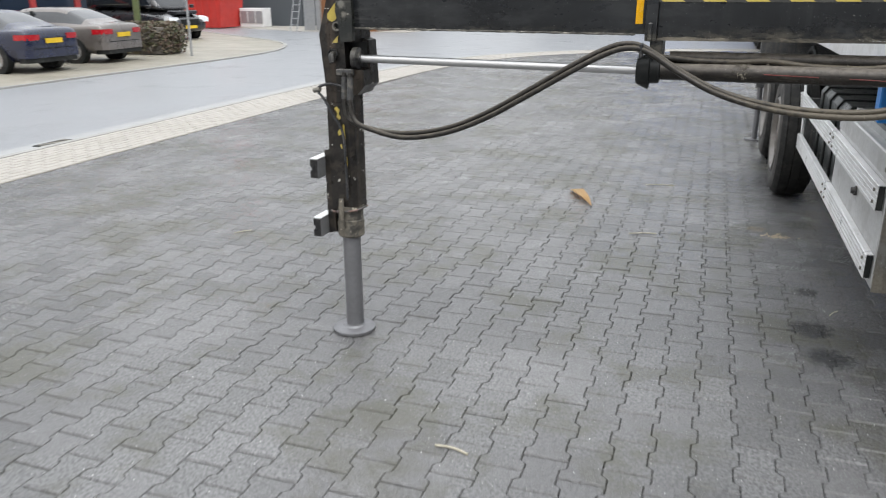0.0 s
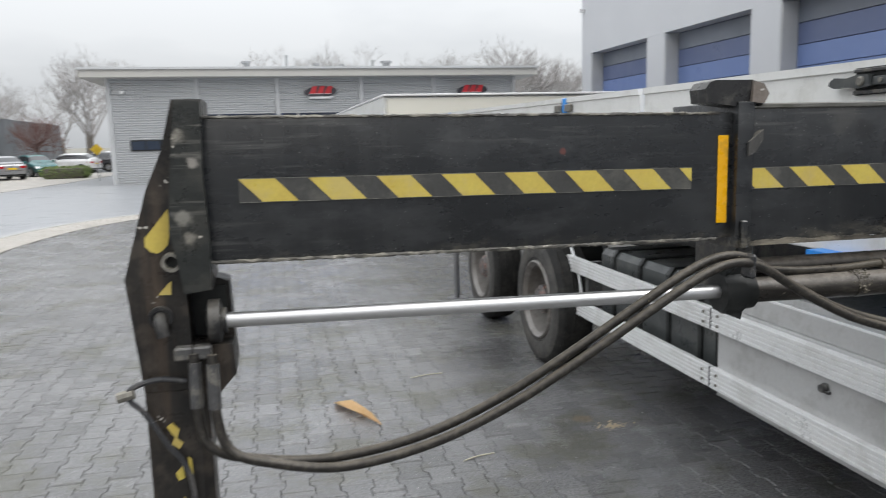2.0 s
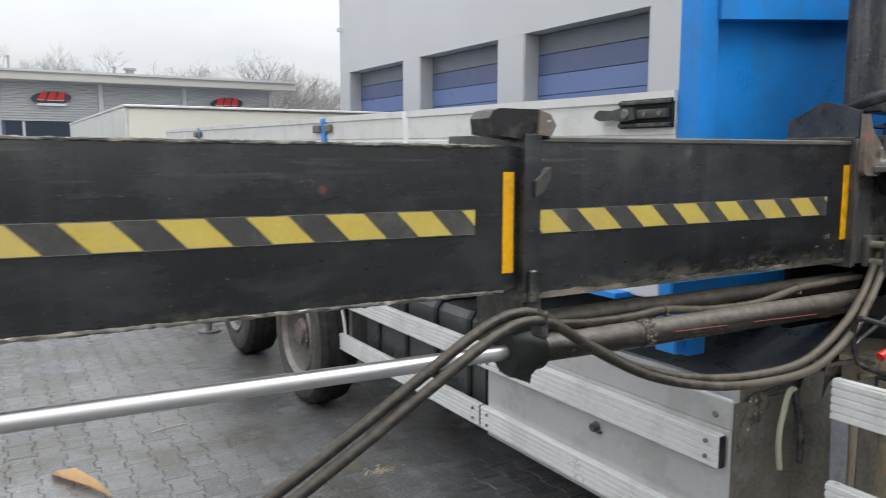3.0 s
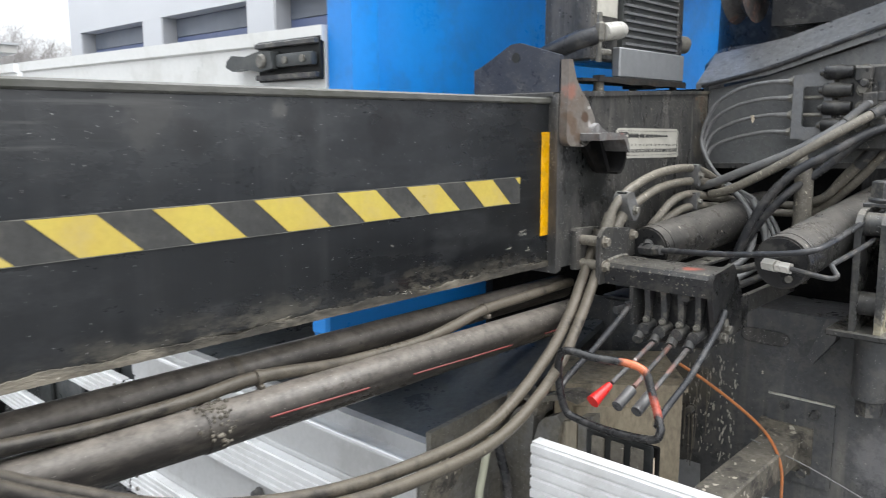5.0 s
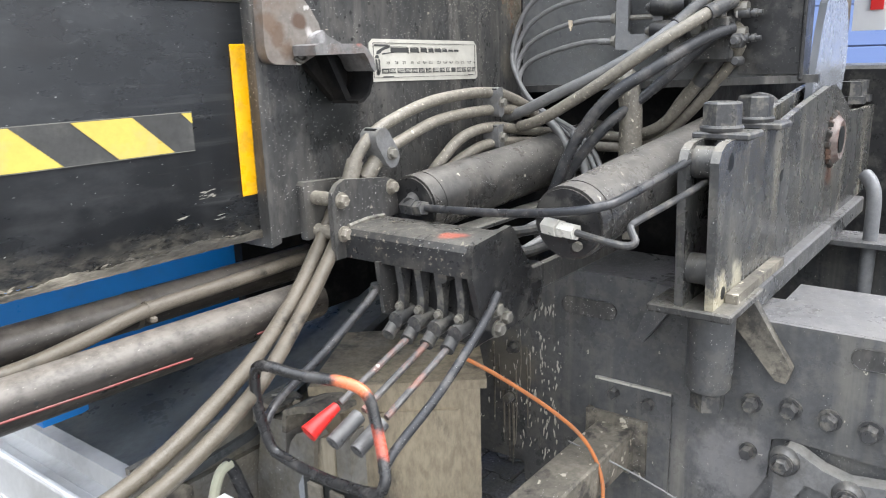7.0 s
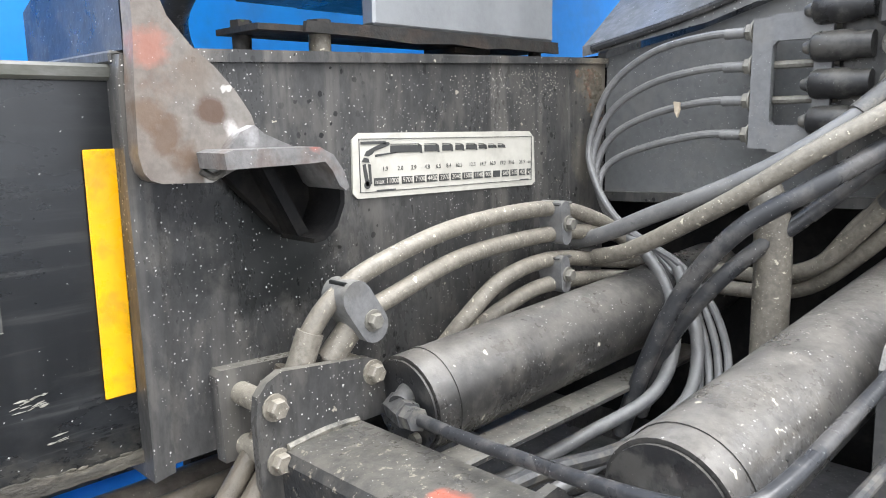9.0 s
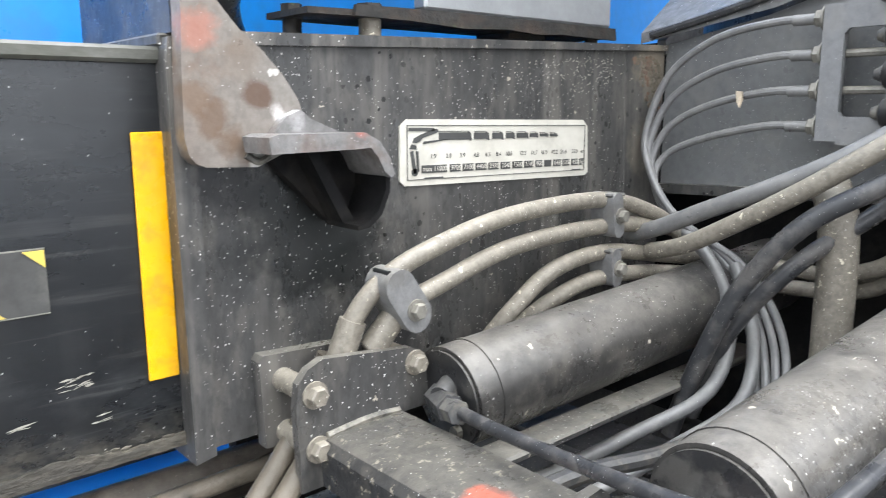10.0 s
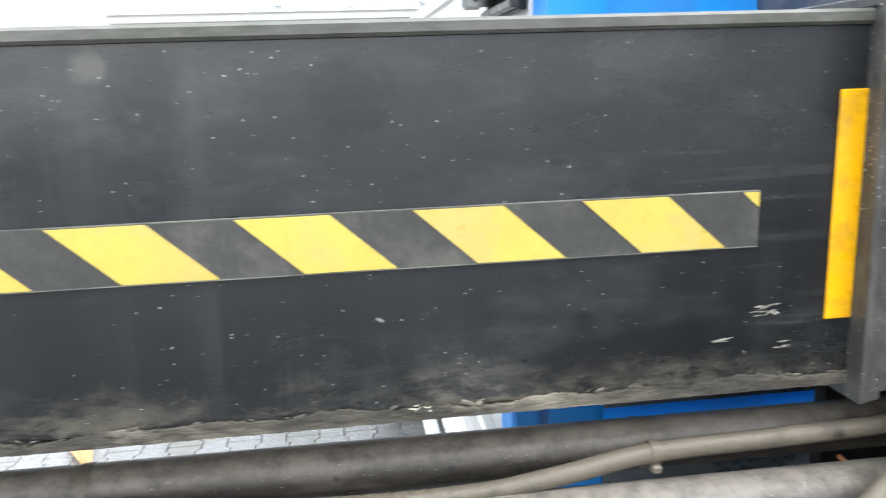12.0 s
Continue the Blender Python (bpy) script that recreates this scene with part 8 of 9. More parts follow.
def road_car(at, yaw, paint, label, length=4.75, height=1.46, boot=1.02, tail=0.8):
    """A parked car with one smooth shell, set-in glass, lamps, bumpers, plates and wheels; local x runs towards its nose. tail: where the rear window ends, along the rear half."""
    ob = thing("car", at, label, "car", "parked cars")
    h, hw = length / 2, 0.9
    belt = 0.94
    # stations from tail to nose: place, underside, shoulder, crown, half width, half width of the crown
    rows = [(-h, 0.5, 0.66, 0.7, 0.74, 0.5), (-h + 0.02, 0.38, boot - 0.16, boot - 0.12, 0.8, 0.6), (-h + 0.06, 0.3, boot - 0.05, boot - 0.01, 0.85, 0.66), (-h + 0.16, 0.26, boot - 0.03, boot + 0.02, 0.87, 0.7),
            (-h * tail, 0.23, belt + 0.05, boot + 0.04, 0.89, 0.68), (-h * (tail - 0.05), 0.22, belt + 0.04, boot + 0.1, 0.895, 0.64), (-h * (tail - 0.36), 0.22, belt + 0.02, height - 0.05, 0.9, 0.58), (-h * (tail - 0.45), 0.22, belt + 0.01, height - 0.01, 0.9, 0.58),
            (0.0, 0.22, belt, height, 0.9, 0.58), (h * 0.16, 0.22, belt, height - 0.03, 0.9, 0.58), (h * 0.2, 0.22, belt, height - 0.06, 0.9, 0.58), (h * 0.5, 0.22, belt - 0.01, 1.06, 0.89, 0.66), (h * 0.54, 0.22, belt - 0.02, 1.0, 0.89, 0.68),
            (h * 0.85, 0.24, 0.8, 0.87, 0.86, 0.66), (h - 0.12, 0.28, 0.66, 0.74, 0.8, 0.6), (h - 0.02, 0.34, 0.55, 0.62, 0.72, 0.55), (h, 0.42, 0.5, 0.54, 0.66, 0.5)]

    def ring(x, zb, zs, zc, w, wc):
        low = min(zs, zc - 0.02)
        half = [(0.6 * w, zb), (0.96 * w, zb + 0.06), (w, zb + (low - zb) * 0.45), (0.985 * w, low - 0.03), (0.95 * w, low), (wc + (0.92 * w - wc) * 0.9, low + (zc - low) * 0.12), (wc + 0.02, zc - (zc - low) * 0.1), (wc * 0.86, zc), (wc * 0.4, zc + 0.012)]
        return [(x, -a, b) for a, b in half] + [(x, a, b) for a, b in half[::-1]]

    shell = part("body", placed(loft([ring(*r) for r in rows]), at, yaw), paint, ob)
    shell.data.materials.append(CARGLASS)
    for p in shell.data.polygons:
        seg, k = divmod(p.index, 18)
        side_glass = 5 <= seg <= 10 and k in (5, 11)
        screen = seg in (5, 10) and k in (6, 7, 8, 9, 10)
        if p.index < 18 * (len(rows) - 1) and (side_glass or screen):
            p.material_index = 1
    rounded(shell).modifiers[0].render_levels = 1
    for sgn in (-1, 1):
        part("mirror", placed(box((h * 0.3, sgn * 0.98 - 0.09, 0.95), (h * 0.3 + 0.13, sgn * 0.98 + 0.09, 1.08)), at, yaw), paint, ob, bevel=0.03, seg=2)
        part("door_pillar", placed(prism([(-0.1, belt), (0.02, belt), (0.0, height - 0.1), (-0.08, height - 0.1)], "y", sgn * 0.66, sgn * 0.7), at, yaw), RUBBER, ob)
        for wx in (-h * 0.6, h * 0.62):
            part("arch", placed(lathe([(sgn * 0.7, 0.37), (sgn * 0.912, 0.37)], "y", (wx, 0, 0.33), 28), at, yaw), RUBBER, ob)
            w = part("wheel", placed(lathe([(sgn * 0.72, 0.22), (sgn * 0.72, 0.3), (sgn * 0.75, 0.325), (sgn * 0.89, 0.325), (sgn * 0.918, 0.3), (sgn * 0.92, 0.235)], "y", (wx, 0, 0.325), 32), at, yaw), TYRE, ob)
            part("rim", placed(lathe([(sgn * 0.922, 0.232), (sgn * 0.926, 0.222), (sgn * 0.9, 0.2), (sgn * 0.9, 0.05)], "y", (wx, 0, 0.325), 24), at, yaw), RIM, w)
            for k in range(5):
                a = 2 * math.pi * k / 5
                part("spoke", placed(prism([(wx + 0.04 * math.cos(a + 1.57), 0.325 + 0.04 * math.sin(a + 1.57)), (wx + 0.22 * math.cos(a + 0.12), 0.325 + 0.22 * math.sin(a + 0.12)), (wx + 0.22 * math.cos(a - 0.12), 0.325 + 0.22 * math.sin(a - 0.12)), (wx + 0.04 * math.cos(a - 1.57), 0.325 + 0.04 * math.sin(a - 1.57))], "y", sgn * 0.9, sgn * 0.928), at, yaw), GALV, w)
        part("tail_lamp", placed(prism([(-h + 0.0, sgn * 0.44), (-h - 0.008, sgn * 0.7), (-h + 0.05, sgn * 0.835), (-h + 0.32, sgn * 0.893), (-h + 0.32, sgn * 0.8), (-h + 0.1, sgn * 0.44)], "z", boot - 0.25, boot - 0.12), at, yaw), REDLAMP, ob, bevel=0.015, seg=2)
        part("head_lamp", placed(prism([(h - 0.5, 0.74), (h - 0.1, 0.7), (h - 0.04, 0.58), (h - 0.45, 0.64)], "y", sgn * 0.5, sgn * 0.82), at, yaw), CLEARLAMP, ob, bevel=0.02, seg=2)
    part("valance", placed(prism([(-h - 0.01, -0.7), (-h - 0.01, 0.7), (-h + 0.12, 0.84), (-h + 0.3, 0.84), (-h + 0.3, -0.84), (-h + 0.12, -0.84)], "z", 0.25, 0.36), at, yaw), RUBBER, ob, bevel=0.02)
    part("bumper", placed(prism([(-h - 0.03, -0.72), (-h - 0.03, 0.72), (-h + 0.08, 0.86), (-h + 0.3, 0.89), (-h + 0.3, -0.89), (-h + 0.08, -0.86)], "z", 0.36, 0.56), at, yaw), paint, ob, bevel=0.04, seg=3)
    part("boot_seam", placed(box((-h - 0.012, -0.62, 0.565), (-h + 0.1, 0.62, 0.58)), at, yaw), RUBBER, ob)
    part("plate", placed(box((-h - 0.02, -0.26, boot - 0.33), (-h + 0.06, 0.26, boot - 0.22)), at, yaw), PLATE, ob, bevel=0.004)
    part("plate", placed(box((h - 0.06, -0.26, 0.42), (h + 0.015, 0.26, 0.53)), at, yaw), PLATE, ob)
    part("grille", placed(box((h - 0.12, -0.4, 0.52), (h + 0.004, 0.4, 0.6)), at, yaw), RUBBER, ob, bevel=0.01)
    ob.scale = (0.93, 0.93, 0.93)
    return ob


road_car((-16.3, 14.0, 0), 182, NAVY, "dark blue saloon car parked nose in")
road_car((-16.65, 16.6, 0), 184, TAUPE, "taupe metallic saloon car parked nose in")
van((-21.4, 26.2, 0), -14, BLACKCAR, "black delivery van facing the road")
road_car((-17.0, 52.4, 0), 124, SILVER, "silver-grey family car by the dark hall", 4.1, 1.5, 0.98, 0.97)
road_car((-16.3, 56.8, 0), -52, GREENCAR, "teal hatchback with its bonnet to the road", 4.1, 1.5, 0.98, 0.97)
road_car((-15.0, 60.5, 0), 165, WHITECAR, "white car beyond a green hedge", 4.1, 1.5, 0.98, 0.97)
road_car((-13.2, 66.0, 0), 160, WHITECAR, "white car farther along the road", 4.1, 1.58, 0.98, 0.97)
road_car((-13.6, 63.2, 0), 160, BLACKCAR, "dark car between two white ones", 4.1, 1.5, 0.98, 0.97)


# ---- hedges, trees ----
def leaves(bm, lo, hi, n, size, seed):
    rnd = random.Random(seed)
    for _ in range(n):
        p = Vector([rnd.uniform(a, b) for a, b in zip(lo, hi)])
        c = (Vector(lo) + Vector(hi)) / 2
        q = Vector([(p[i] - c[i]) / ((hi[i] - lo[i]) / 2) for i in range(3)])
        if max(abs(q.x), abs(q.y), abs(q.z)) < 0.55 or q.length > 1.35 + rnd.uniform(-0.15, 0.15):
            continue
        a = Vector([rnd.uniform(-1, 1) for _ in range(3)]).normalized() * size
        b = a.orthogonal().normalized() * size * 0.6
        bm.faces.new([bm.verts.new(p + v) for v in (a, b, -a, -b)])
    return bm


def hedge(at, half, material, label, n=2600, seed=1):
    ob = thing("hedge", at, label, "hedge")
    x, y, z = at
    a, b, c = half
    core = box((x - a * 0.8, y - b * 0.8, z), (x + a * 0.8, y + b * 0.8, z + c * 1.7))
    part("branches", core, BARK, ob, bevel=0.08, seg=2)
    part("leaves", leaves(bmesh.new(), (x - a, y - b, z + 0.02), (x + a, y + b, z + 2 * c), n, 0.06, seed), material, ob, stuff=True)


hedge((-15.75, 19.3, 0), (1.0, 0.6, 0.45), LEAF, "clipped hedge of red-brown and green leaves", 5000, 3)
hedge((-13.2, 51.5, 0), (1.3, 1.2, 0.35), LEAF_GREEN, "low bright green hedge", 3000, 4)


def grow(bm, p, d, length, r, depth, rnd, spread, sides):
    """One limb and, at its end and along it, its smaller limbs."""
    bend = Vector((rnd.uniform(-1, 1), rnd.uniform(-1, 1), rnd.uniform(-0.3, 0.8))) * 0.12
    q = p + d * length * 0.5 + bend * length * 0.3
    e = p + (d + bend).normalized() * length
    tube([p, q, e], r, sides, curved=False, bm=bm, r_end=r * 0.62)
    if depth == 0:
        return
    for k in range(rnd.choice((2, 3, 3)) if depth > 1 else 3):
        ax = Vector((rnd.uniform(-1, 1), rnd.uniform(-1, 1), rnd.uniform(-0.25, 0.65))).normalized()
        nd = (d * (1 - spread) + ax * spread).normalized()
        s = e if k < 2 else q
        grow(bm, s, nd, length * rnd.uniform(0.62, 0.82), r * 0.6, depth - 1, rnd, spread, max(3, sides - 1))


def bare_tree(at, height, seed, label="bare winter tree with fine grey twigs"):
    rnd = random.Random(seed)
    ob = thing("tree", at, label, "tree", "bare trees")
    bm = bmesh.new()
    base = Vector(at)
    tube([base, base + Vector((0.05, 0, height * 0.3))], height * 0.022, 7, curved=False, bm=bm, r_end=height * 0.016)
    part("trunk", bm, BARK, ob)
    bm = bmesh.new()
    for k in range(4):
        a = 2 * math.pi * k / 4 + rnd.uniform(-0.4, 0.4)
        grow(bm, base + Vector((0.05, 0, height * (0.24 + 0.02 * k))), Vector((math.cos(a) * 0.55, math.sin(a) * 0.55, 1)).normalized(), height * 0.24, height * 0.0125, 6, rnd, 0.46, 5)
    part("crown", bm, TWIG_GREY, ob)
    return ob


models = [bare_tree((-19.5, 88, -0.1), 11.0, 5), bare_tree((8.0, 90, -0.1), 12.4, 8), bare_tree((26.0, 90, -0.1), 12.8, 13)]
rnd_t = random.Random(3)
for i, (x, y, h) in enumerate(((-39, 91, 0.84), (-34.5, 95, 0.76), (-30.5, 93, 0.74), (-27.5, 90, 0.73), (-24, 97, 0.72), (-16.5, 75, 0.78), (-10.5, 60, 0.72), (0.2, 92, 0.98), (4.4, 96, 0.95), (13, 95, 0.88), (17.4, 92, 0.92), (21.5, 98, 0.98), (24.0, 97, 1.03), (29, 93, 0.95), (31.9, 88, 0.85), (35, 95, 0.9), (40, 98, 0.95), (-44, 95, 0.8), (-50, 92, 0.85), (-6, 97, 0.85), (28, 86, 0.93), (30.2, 97, 0.95), (33, 92, 0.9))):
    m = Matrix.Translation(Vector((x, y, -0.1)) * S) @ Matrix.Rotation(rnd_t.uniform(0, 6.28), 4, "Z")
    c = copy_thing(models[i % 3], m)
    c.scale = (h, h, h)


def clipped_tree(at, height, seed):
    """A street tree with a dense round head of reddish twigs."""
    rnd = random.Random(seed)
    ob = thing("street_tree", at, "small street tree with a round head of reddish twigs", "tree", "street trees")
    b = Vector(at)
    part("trunk", tube([b, b + Vector((0.02, 0.03, height * 0.22)), b + Vector((0, 0, height * 0.45))], 0.09, 8, r_end=0.06), BARK, ob)
    bm = bmesh.new()
    for k in range(44):
        a = k * 2.4
        d = Vector((math.cos(a), math.sin(a), rnd.uniform(-0.15, 1.3))).normalized()
        grow(bm, b + Vector((0, 0, height * rnd.uniform(0.36, 0.5))), d, height * 0.2, 0.026, 4, rnd, 0.46, 4)
    part("crown", bm, TWIG, ob)


clipped_tree((-14.55, 37.2, -0.03), 4.3, 21)
clipped_tree((-16.9, 60, -0.03), 4.3, 22)
part_pole = thing("tree", (-17.2, 20.6, 0), "young tree trunk behind the hedge", "tree", "bare trees")
part("trunk", tube([(-17.2, 20.6, 0), (-17.15, 20.6, 1.2), (-17.2, 20.65, 3.5)], 0.1, 8), GRASS, part_pole, "mossy green trunk")
for k in range(3):
    part("limb", tube([(-17.2, 20.62, 1.4 + 0.3 * k), (-17.0 + 0.2 * k, 20.7, 2.4 + 0.2 * k), (-16.9 + 0.3 * k, 20.9, 3.6)], 0.04, 6), BARK, part_pole)
pole = thing("sign_post", (-13.9, 18.75, 0), "thin galvanised post at the kerb", "post")
part("post", rod((-13.9, 18.75, 0), (-13.9, 18.75, 2.6), 0.035, 10), GALV, pole)
warn = thing("road_sign", (-10.3, 46, 0), "yellow diamond road sign on a post", "sign")
part("post", rod((-10.3, 46, -0.03), (-10.3, 46, 1.9), 0.03, 8), GALV, warn)
part("face", prism([(-10.3, 1.35), (-9.98, 1.67), (-10.3, 1.99), (-10.62, 1.67)], "y", 45.94, 45.97), PLATE, warn)

# ---- timber fence, gate frame and yard clutter across the road ----
fence = thing("timber_fence", (-15.5, 33.6, 0), "timber fence, brown boards then weathered grey ones", "fence")
for k in range(22):
    x = -17.35 + k * 0.128
    part("board", box((x, 33.4 + 0.012 * (k % 2), -0.03), (x + 0.124, 33.43 + 0.012 * (k % 2), 1.42 + 0.01 * math.sin(k * 2.3))), FENCE, fence)
for k in range(24):
    t = k / 24
    x, y = -14.52 + 0.5 * t, 33.5 + 3.5 * t
    part("board", box((x - 0.012, y, -0.03), (x + 0.012, y + 0.142, 1.4 + 0.012 * math.sin(k * 1.7))), FENCE_GREY, fence)
for x, y in ((-17.4, 33.46), (-15.9, 33.46), (-14.55, 33.42), (-14.3, 35.2), (-14.0, 37.0)):
    part("post", box((x - 0.05, y - 0.03, -0.03), (x + 0.05, y + 0.07, 1.5)), FENCE_GREY, fence)
gate = thing("gate_frame", (-17.4, 33.7, 0), "galvanised gate frame with grey sheet infill", "gate")
for x in (-18.4, -16.3):
    part("post", rod((x, 33.7, -0.03), (x, 33.7, 2.75), 0.05, 8), GALV, gate)
part("rail", rod((-18.4, 33.7, 2.74), (-16.3, 33.7, 2.74), 0.05, 8), GALV, gate)
part("brace", rod((-16.9, 33.72, 1.4), (-16.35, 33.72, 2.1), 0.06, 6), SIGNWHITE, gate)
for k in range(2):
    part("panel", box((-18.35 + k * 0.55, 33.66, 0.0), (-17.85 + k * 0.55, 33.69, 1.5)), GALV, gate)
ladder = thing("ladder", (-18.7, 33.4, 0), "aluminium step ladder leaning by the gate", "ladder")
for dx in (0, 0.35):
    part("rail", rod((-18.95 + dx, 33.2, -0.03), (-18.8 + dx, 33.6, 1.9), 0.025, 6), GALV, ladder)
for k in range(6):
    part("rung", rod((-18.93 + 0.025 * k, 33.25 + k * 0.065, 0.25 + k * 0.3), (-18.58 + 0.025 * k, 33.25 + k * 0.065, 0.25 + k * 0.3), 0.018, 6), GALV, ladder)
skip_ = thing("skip_container", (-24.6, 35.6, 0), "bright red waste skip", "skip")
part("tub", prism([(-25.9, 1.5), (-23.6, 1.5), (-23.75, 0.02), (-25.7, 0.02)], "y", 34.6, 36.6), SKIP, skip_, bevel=0.03)
part("rim", box((-25.95, 34.55, 1.44), (-23.55, 36.65, 1.54)), SIGNWHITE, skip_)
for k in range(5):
    part("rib", box((-25.6 + k * 0.42, 34.54, 0.1), (-25.54 + k * 0.42, 34.6, 1.44)), SKIP, skip_)
part("cage", box((-25.7, 36.4, 1.54), (-23.8, 36.45, 2.9)), GALV, skip_)
crate = thing("pallet_crate", (-22.9, 36.6, 0), "white plastic crate with grey panels", "crate")
part("tub", box((-23.6, 36.2, 0.0), (-22.2, 37.0, 0.95)), SIGNWHITE, crate, bevel=0.02)
for k in range(3):
    part("panel", box((-23.52 + k * 0.45, 36.17, 0.2), (-23.14 + k * 0.45, 36.198, 0.8)), GALV, crate)

# ---- litter on the paving ----
leaf = thing("fallen_leaf", (-0.93, 6.4, 0), "curled orange-brown dead leaf on the paving", "leaf")
bm = bmesh.new()
spine = [(-1.05, 6.65), (-1.0, 6.55), (-0.93, 6.4), (-0.87, 6.27), (-0.81, 6.14)]
wide = [0.02, 0.06, 0.045, 0.025, 0.004]
rows = []
for (x, y), w in zip(spine, wide):
    rows.append([bm.verts.new((x + w * 0.9 * s, y + w * 0.42 * s, 0.012 + 0.03 * abs(s) * (w > 0.02))) for s in (-1, -0.5, 0, 0.5, 1)])
for q, w in zip(rows, rows[1:]):
    for k in range(4):
        bm.faces.new((q[k], q[k + 1], w[k + 1], w[k]))
bmesh.ops.solidify(bm, geom=bm.faces[:], thickness=0.004)
part("blade", bm, LEAF_DRY, leaf)
for a, b, r in (((-0.44, 5.485), (-0.25, 5.54), 0.0045), ((-0.87, 2.434), (-0.73, 2.415), 0.005), ((-0.45, 7.05), (-0.2, 7.1), 0.004), ((-3.2, 4.6), (-3.12, 4.7), 0.003), ((0.75, 4.3), (0.8, 4.38), 0.003)):
    st = thing("twig", (*a, 0), "pale thin splinter of wood on the paving", "twig", "splinters")
    part("stem", tube([(*a, r), ((a[0] + b[0]) / 2, (a[1] + b[1]) / 2 + 0.01, r * 1.5), (*b, r)], r, 6), STICK, st)
rnd_s = random.Random(11)
bits = thing("sand_spill", (0.56, 5.75, 0), "small spill of pale sand on the paving", "sand", kind="stuff")
bm = bmesh.new()
for k in range(110):
    cx, cy, sx, sy = ((0.56, 5.75, 0.05, 0.03), (0.59, 5.74, 0.02, 0.015))[k % 2]
    x, y, q = rnd_s.gauss(cx, sx), rnd_s.gauss(cy, sy), rnd_s.uniform(0.004, 0.01)
    bmesh.ops.create_cone(bm, cap_ends=True, segments=5, radius1=q, radius2=q * 0.3, depth=q * 0.6, matrix=Matrix.Translation((x, y, q * 0.3)))
part("grains", bm, SAND, bits)

# ---- bricks and pavers, last ----
PX, PY = 0.152, 0.22


def paver_mesh(name):
    """One waisted paver with chamfered edges and an uneven top."""
    out = [(-0.0875, -0.1068), (0.0875, -0.1068), (0.0875, -0.064), (0.0642, -0.046), (0.0642, 0.046), (0.0875, 0.064), (0.0875, 0.1068), (-0.0875, 0.1068), (-0.0875, 0.064), (-0.0642, 0.046), (-0.0642, -0.046), (-0.0875, -0.064)]
    inn = [(x - math.copysign(0.0045, x), y - math.copysign(0.006 if abs(y) > 0.1 else 0.001, y)) for x, y in out]
    v = [(x * S, y * S, -0.03 * S) for x, y in out] + [(x * S, y * S, -0.007 * S) for x, y in out] + [(x * S, y * S, 0.0) for x, y in inn]
    f = [tuple(range(24, 36))]
    for r in (0, 12):
        f += [(r + k, r + (k + 1) % 12, r + 12 + (k + 1) % 12, r + 12 + k) for k in range(12)]
    return v, f


pv, pf = paver_mesh("paver")
paver_data = bpy.data.meshes.new("paver")
paver_data.from_pydata(pv, [], pf)
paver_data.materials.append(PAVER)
yard = bpy.data.objects["yard_bed"]
rnd_p = random.Random(5)


def inside(x, y):
    """Within the yard's outline."""
    if y > 26 or x > 11.7:
        return False
    hit = False
    for (ax, ay), (bx, by) in zip(YARD, YARD[1:] + YARD[:1]):
        if (ay > y) != (by > y) and x < (bx - ax) * (y - ay) / (by - ay) + ax:
            hit = not hit
    return hit


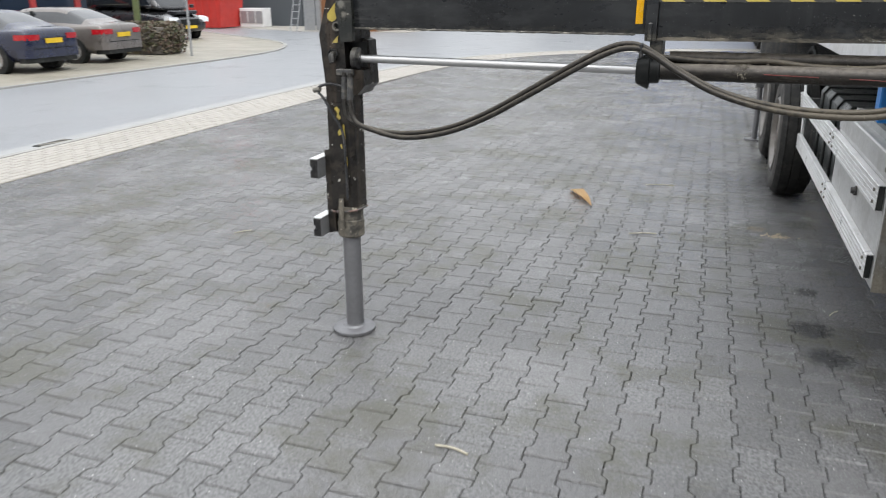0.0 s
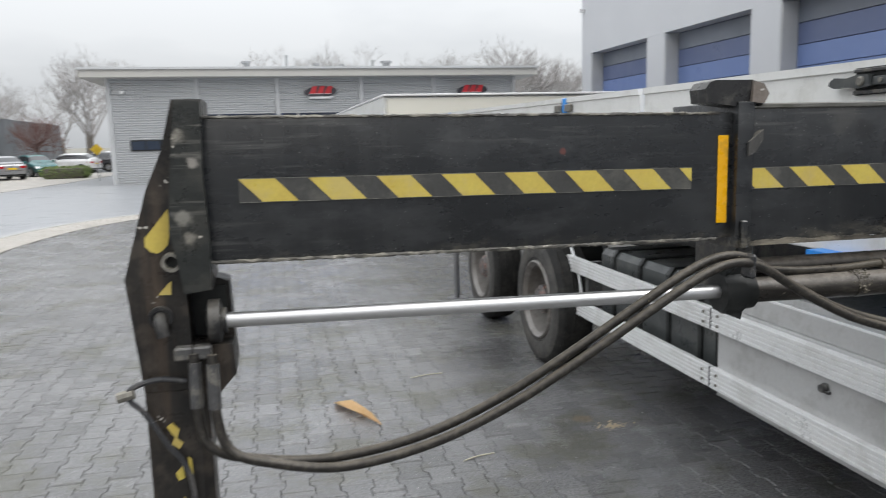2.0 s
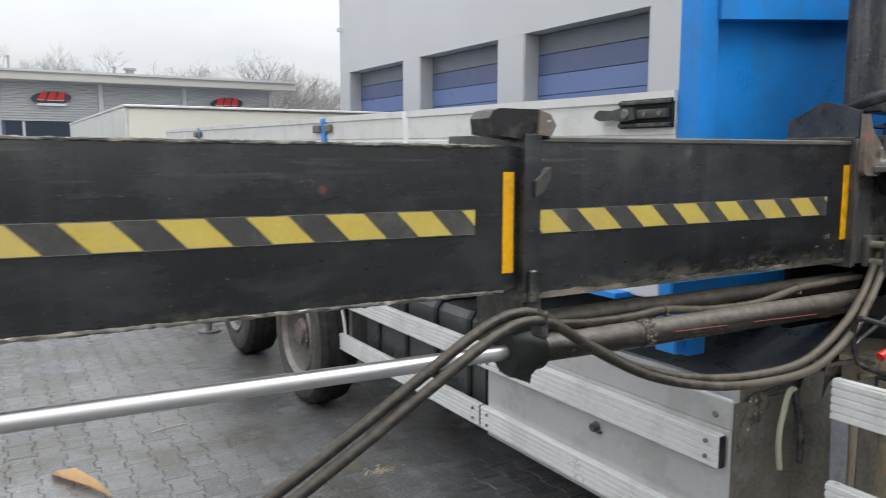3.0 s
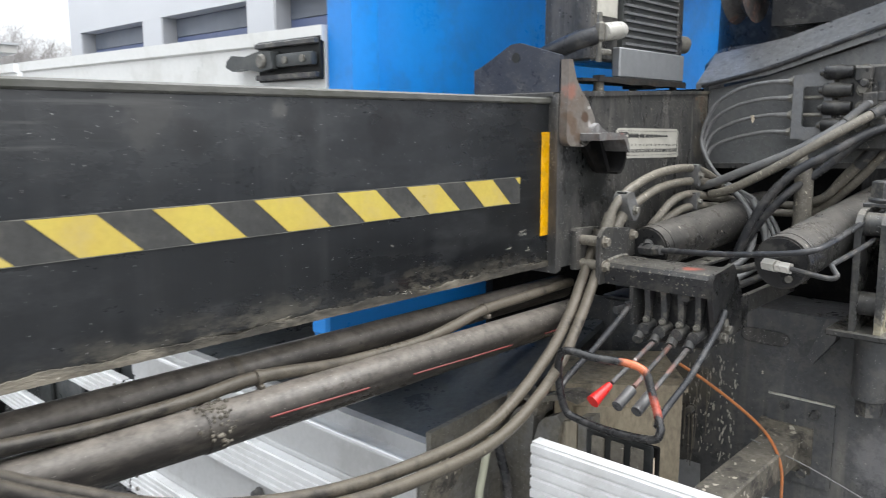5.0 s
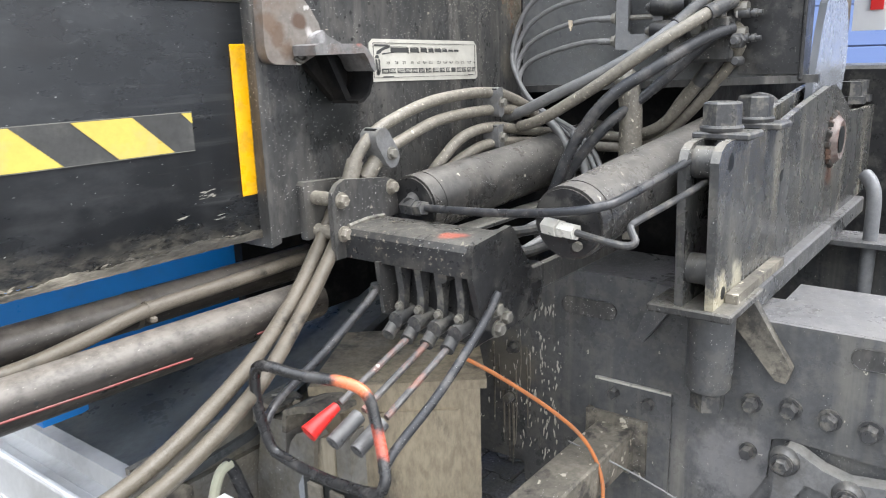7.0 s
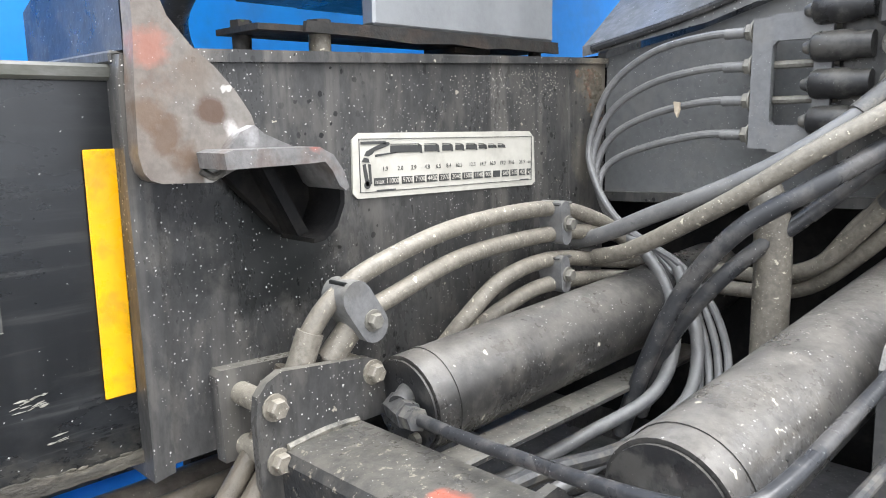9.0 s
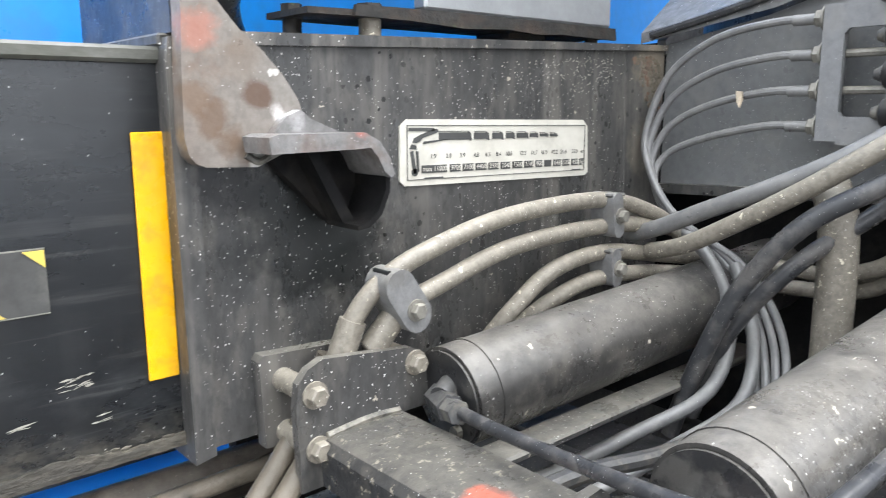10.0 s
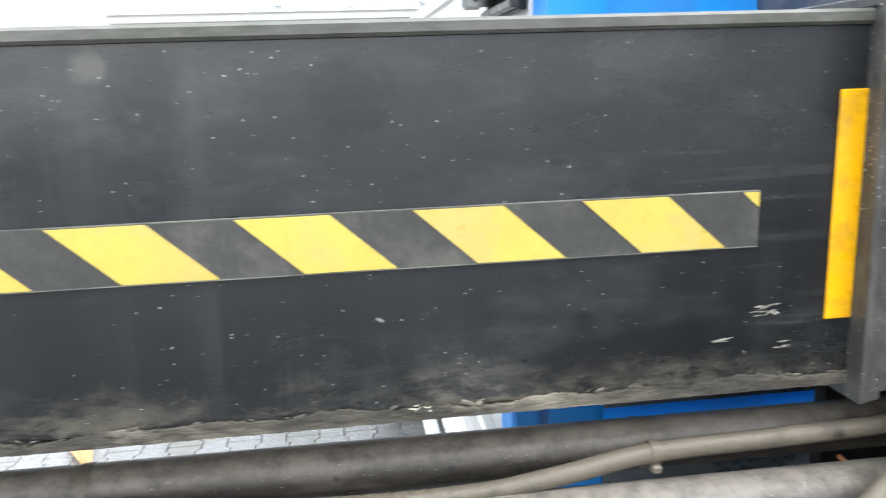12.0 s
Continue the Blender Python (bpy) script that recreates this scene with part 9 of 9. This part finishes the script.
all_v, all_f = [], []
base_v = np.array(pv)
for i in range(-41, 78):
    for j in range(-56, 116):
        x, y = i * PX + 0.012, j * PY + 0.075 + (PY / 2 if i % 2 else 0)
        if not inside(x - 0.1, y) or not inside(x + 0.1, y):
            continue
        if y > 12 and x > 1.5:
            continue
        dz, tx, ty = rnd_p.uniform(-0.0022, 0.0012), rnd_p.uniform(-0.006, 0.006), rnd_p.uniform(-0.006, 0.006)
        if -2.4 < x < 0.2 and 1.4 < y < 5.1:
            ob = new("paver", paver_data)
            ob.parent = yard
            ob.location, ob.rotation_euler = (x * S, y * S, dz), (tx, ty, rnd_p.uniform(-0.006, 0.006))
        else:
            w = base_v.copy()
            w[:, 2] += dz + w[:, 1] * tx - w[:, 0] * ty
            w[:, 0] += x * S
            w[:, 1] += y * S
            n0 = len(all_v)
            all_v.extend(map(tuple, w))
            all_f.extend(tuple(k + n0 for k in q) for q in pf)
me = bpy.data.meshes.new("paver_field")
me.from_pydata(all_v, [], all_f)
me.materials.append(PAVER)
field = new("paver_field", me)
field.parent = yard
tagged(field, "dark grey waisted concrete pavers, damp and worn", kind="stuff")

# beige bricks of the footpath
bv, bf = [], []
dense = [Vector((*p, 0)) for p in INNER_PATH]
run, marks = 0.0, []
for a, b in zip(dense, dense[1:]):
    seg_len = (b - a).length
    t = (b - a).normalized()
    s = -run % 0.21
    while s < seg_len:
        marks.append((a + t * s, t))
        s += 0.21
    run += seg_len
for k, (p, t) in enumerate(marks):
    if p.y < -4:
        continue
    nrm = Vector((-t.y, t.x, 0))
    for r in range(9):
        o = p + nrm * (0.055 + r * 0.1055) + t * (0.105 if r % 2 else 0)
        z = rnd_p.uniform(-0.003, 0.0)
        n0 = len(bv)
        for (u, w, zz) in ((-0.1, -0.049, -0.02), (0.1, -0.049, -0.02), (0.1, 0.049, -0.02), (-0.1, 0.049, -0.02), (-0.096, -0.045, z), (0.096, -0.045, z), (0.096, 0.045, z), (-0.096, 0.045, z)):
            q = o + t * u + nrm * w
            bv.append((q.x * S, q.y * S, zz * S))
        bf += [tuple(n0 + i for i in q) for q in ((4, 5, 6, 7), (0, 1, 5, 4), (1, 2, 6, 5), (2, 3, 7, 6), (3, 0, 4, 7))]
me = bpy.data.meshes.new("brick_field")
me.from_pydata(bv, [], bf)
me.materials.append(TILE)
bricks = new("brick_field", me)
bricks.parent = bpy.data.objects["pavement_edge"]
tagged(bricks, "beige footpath bricks laid in courses", kind="stuff")
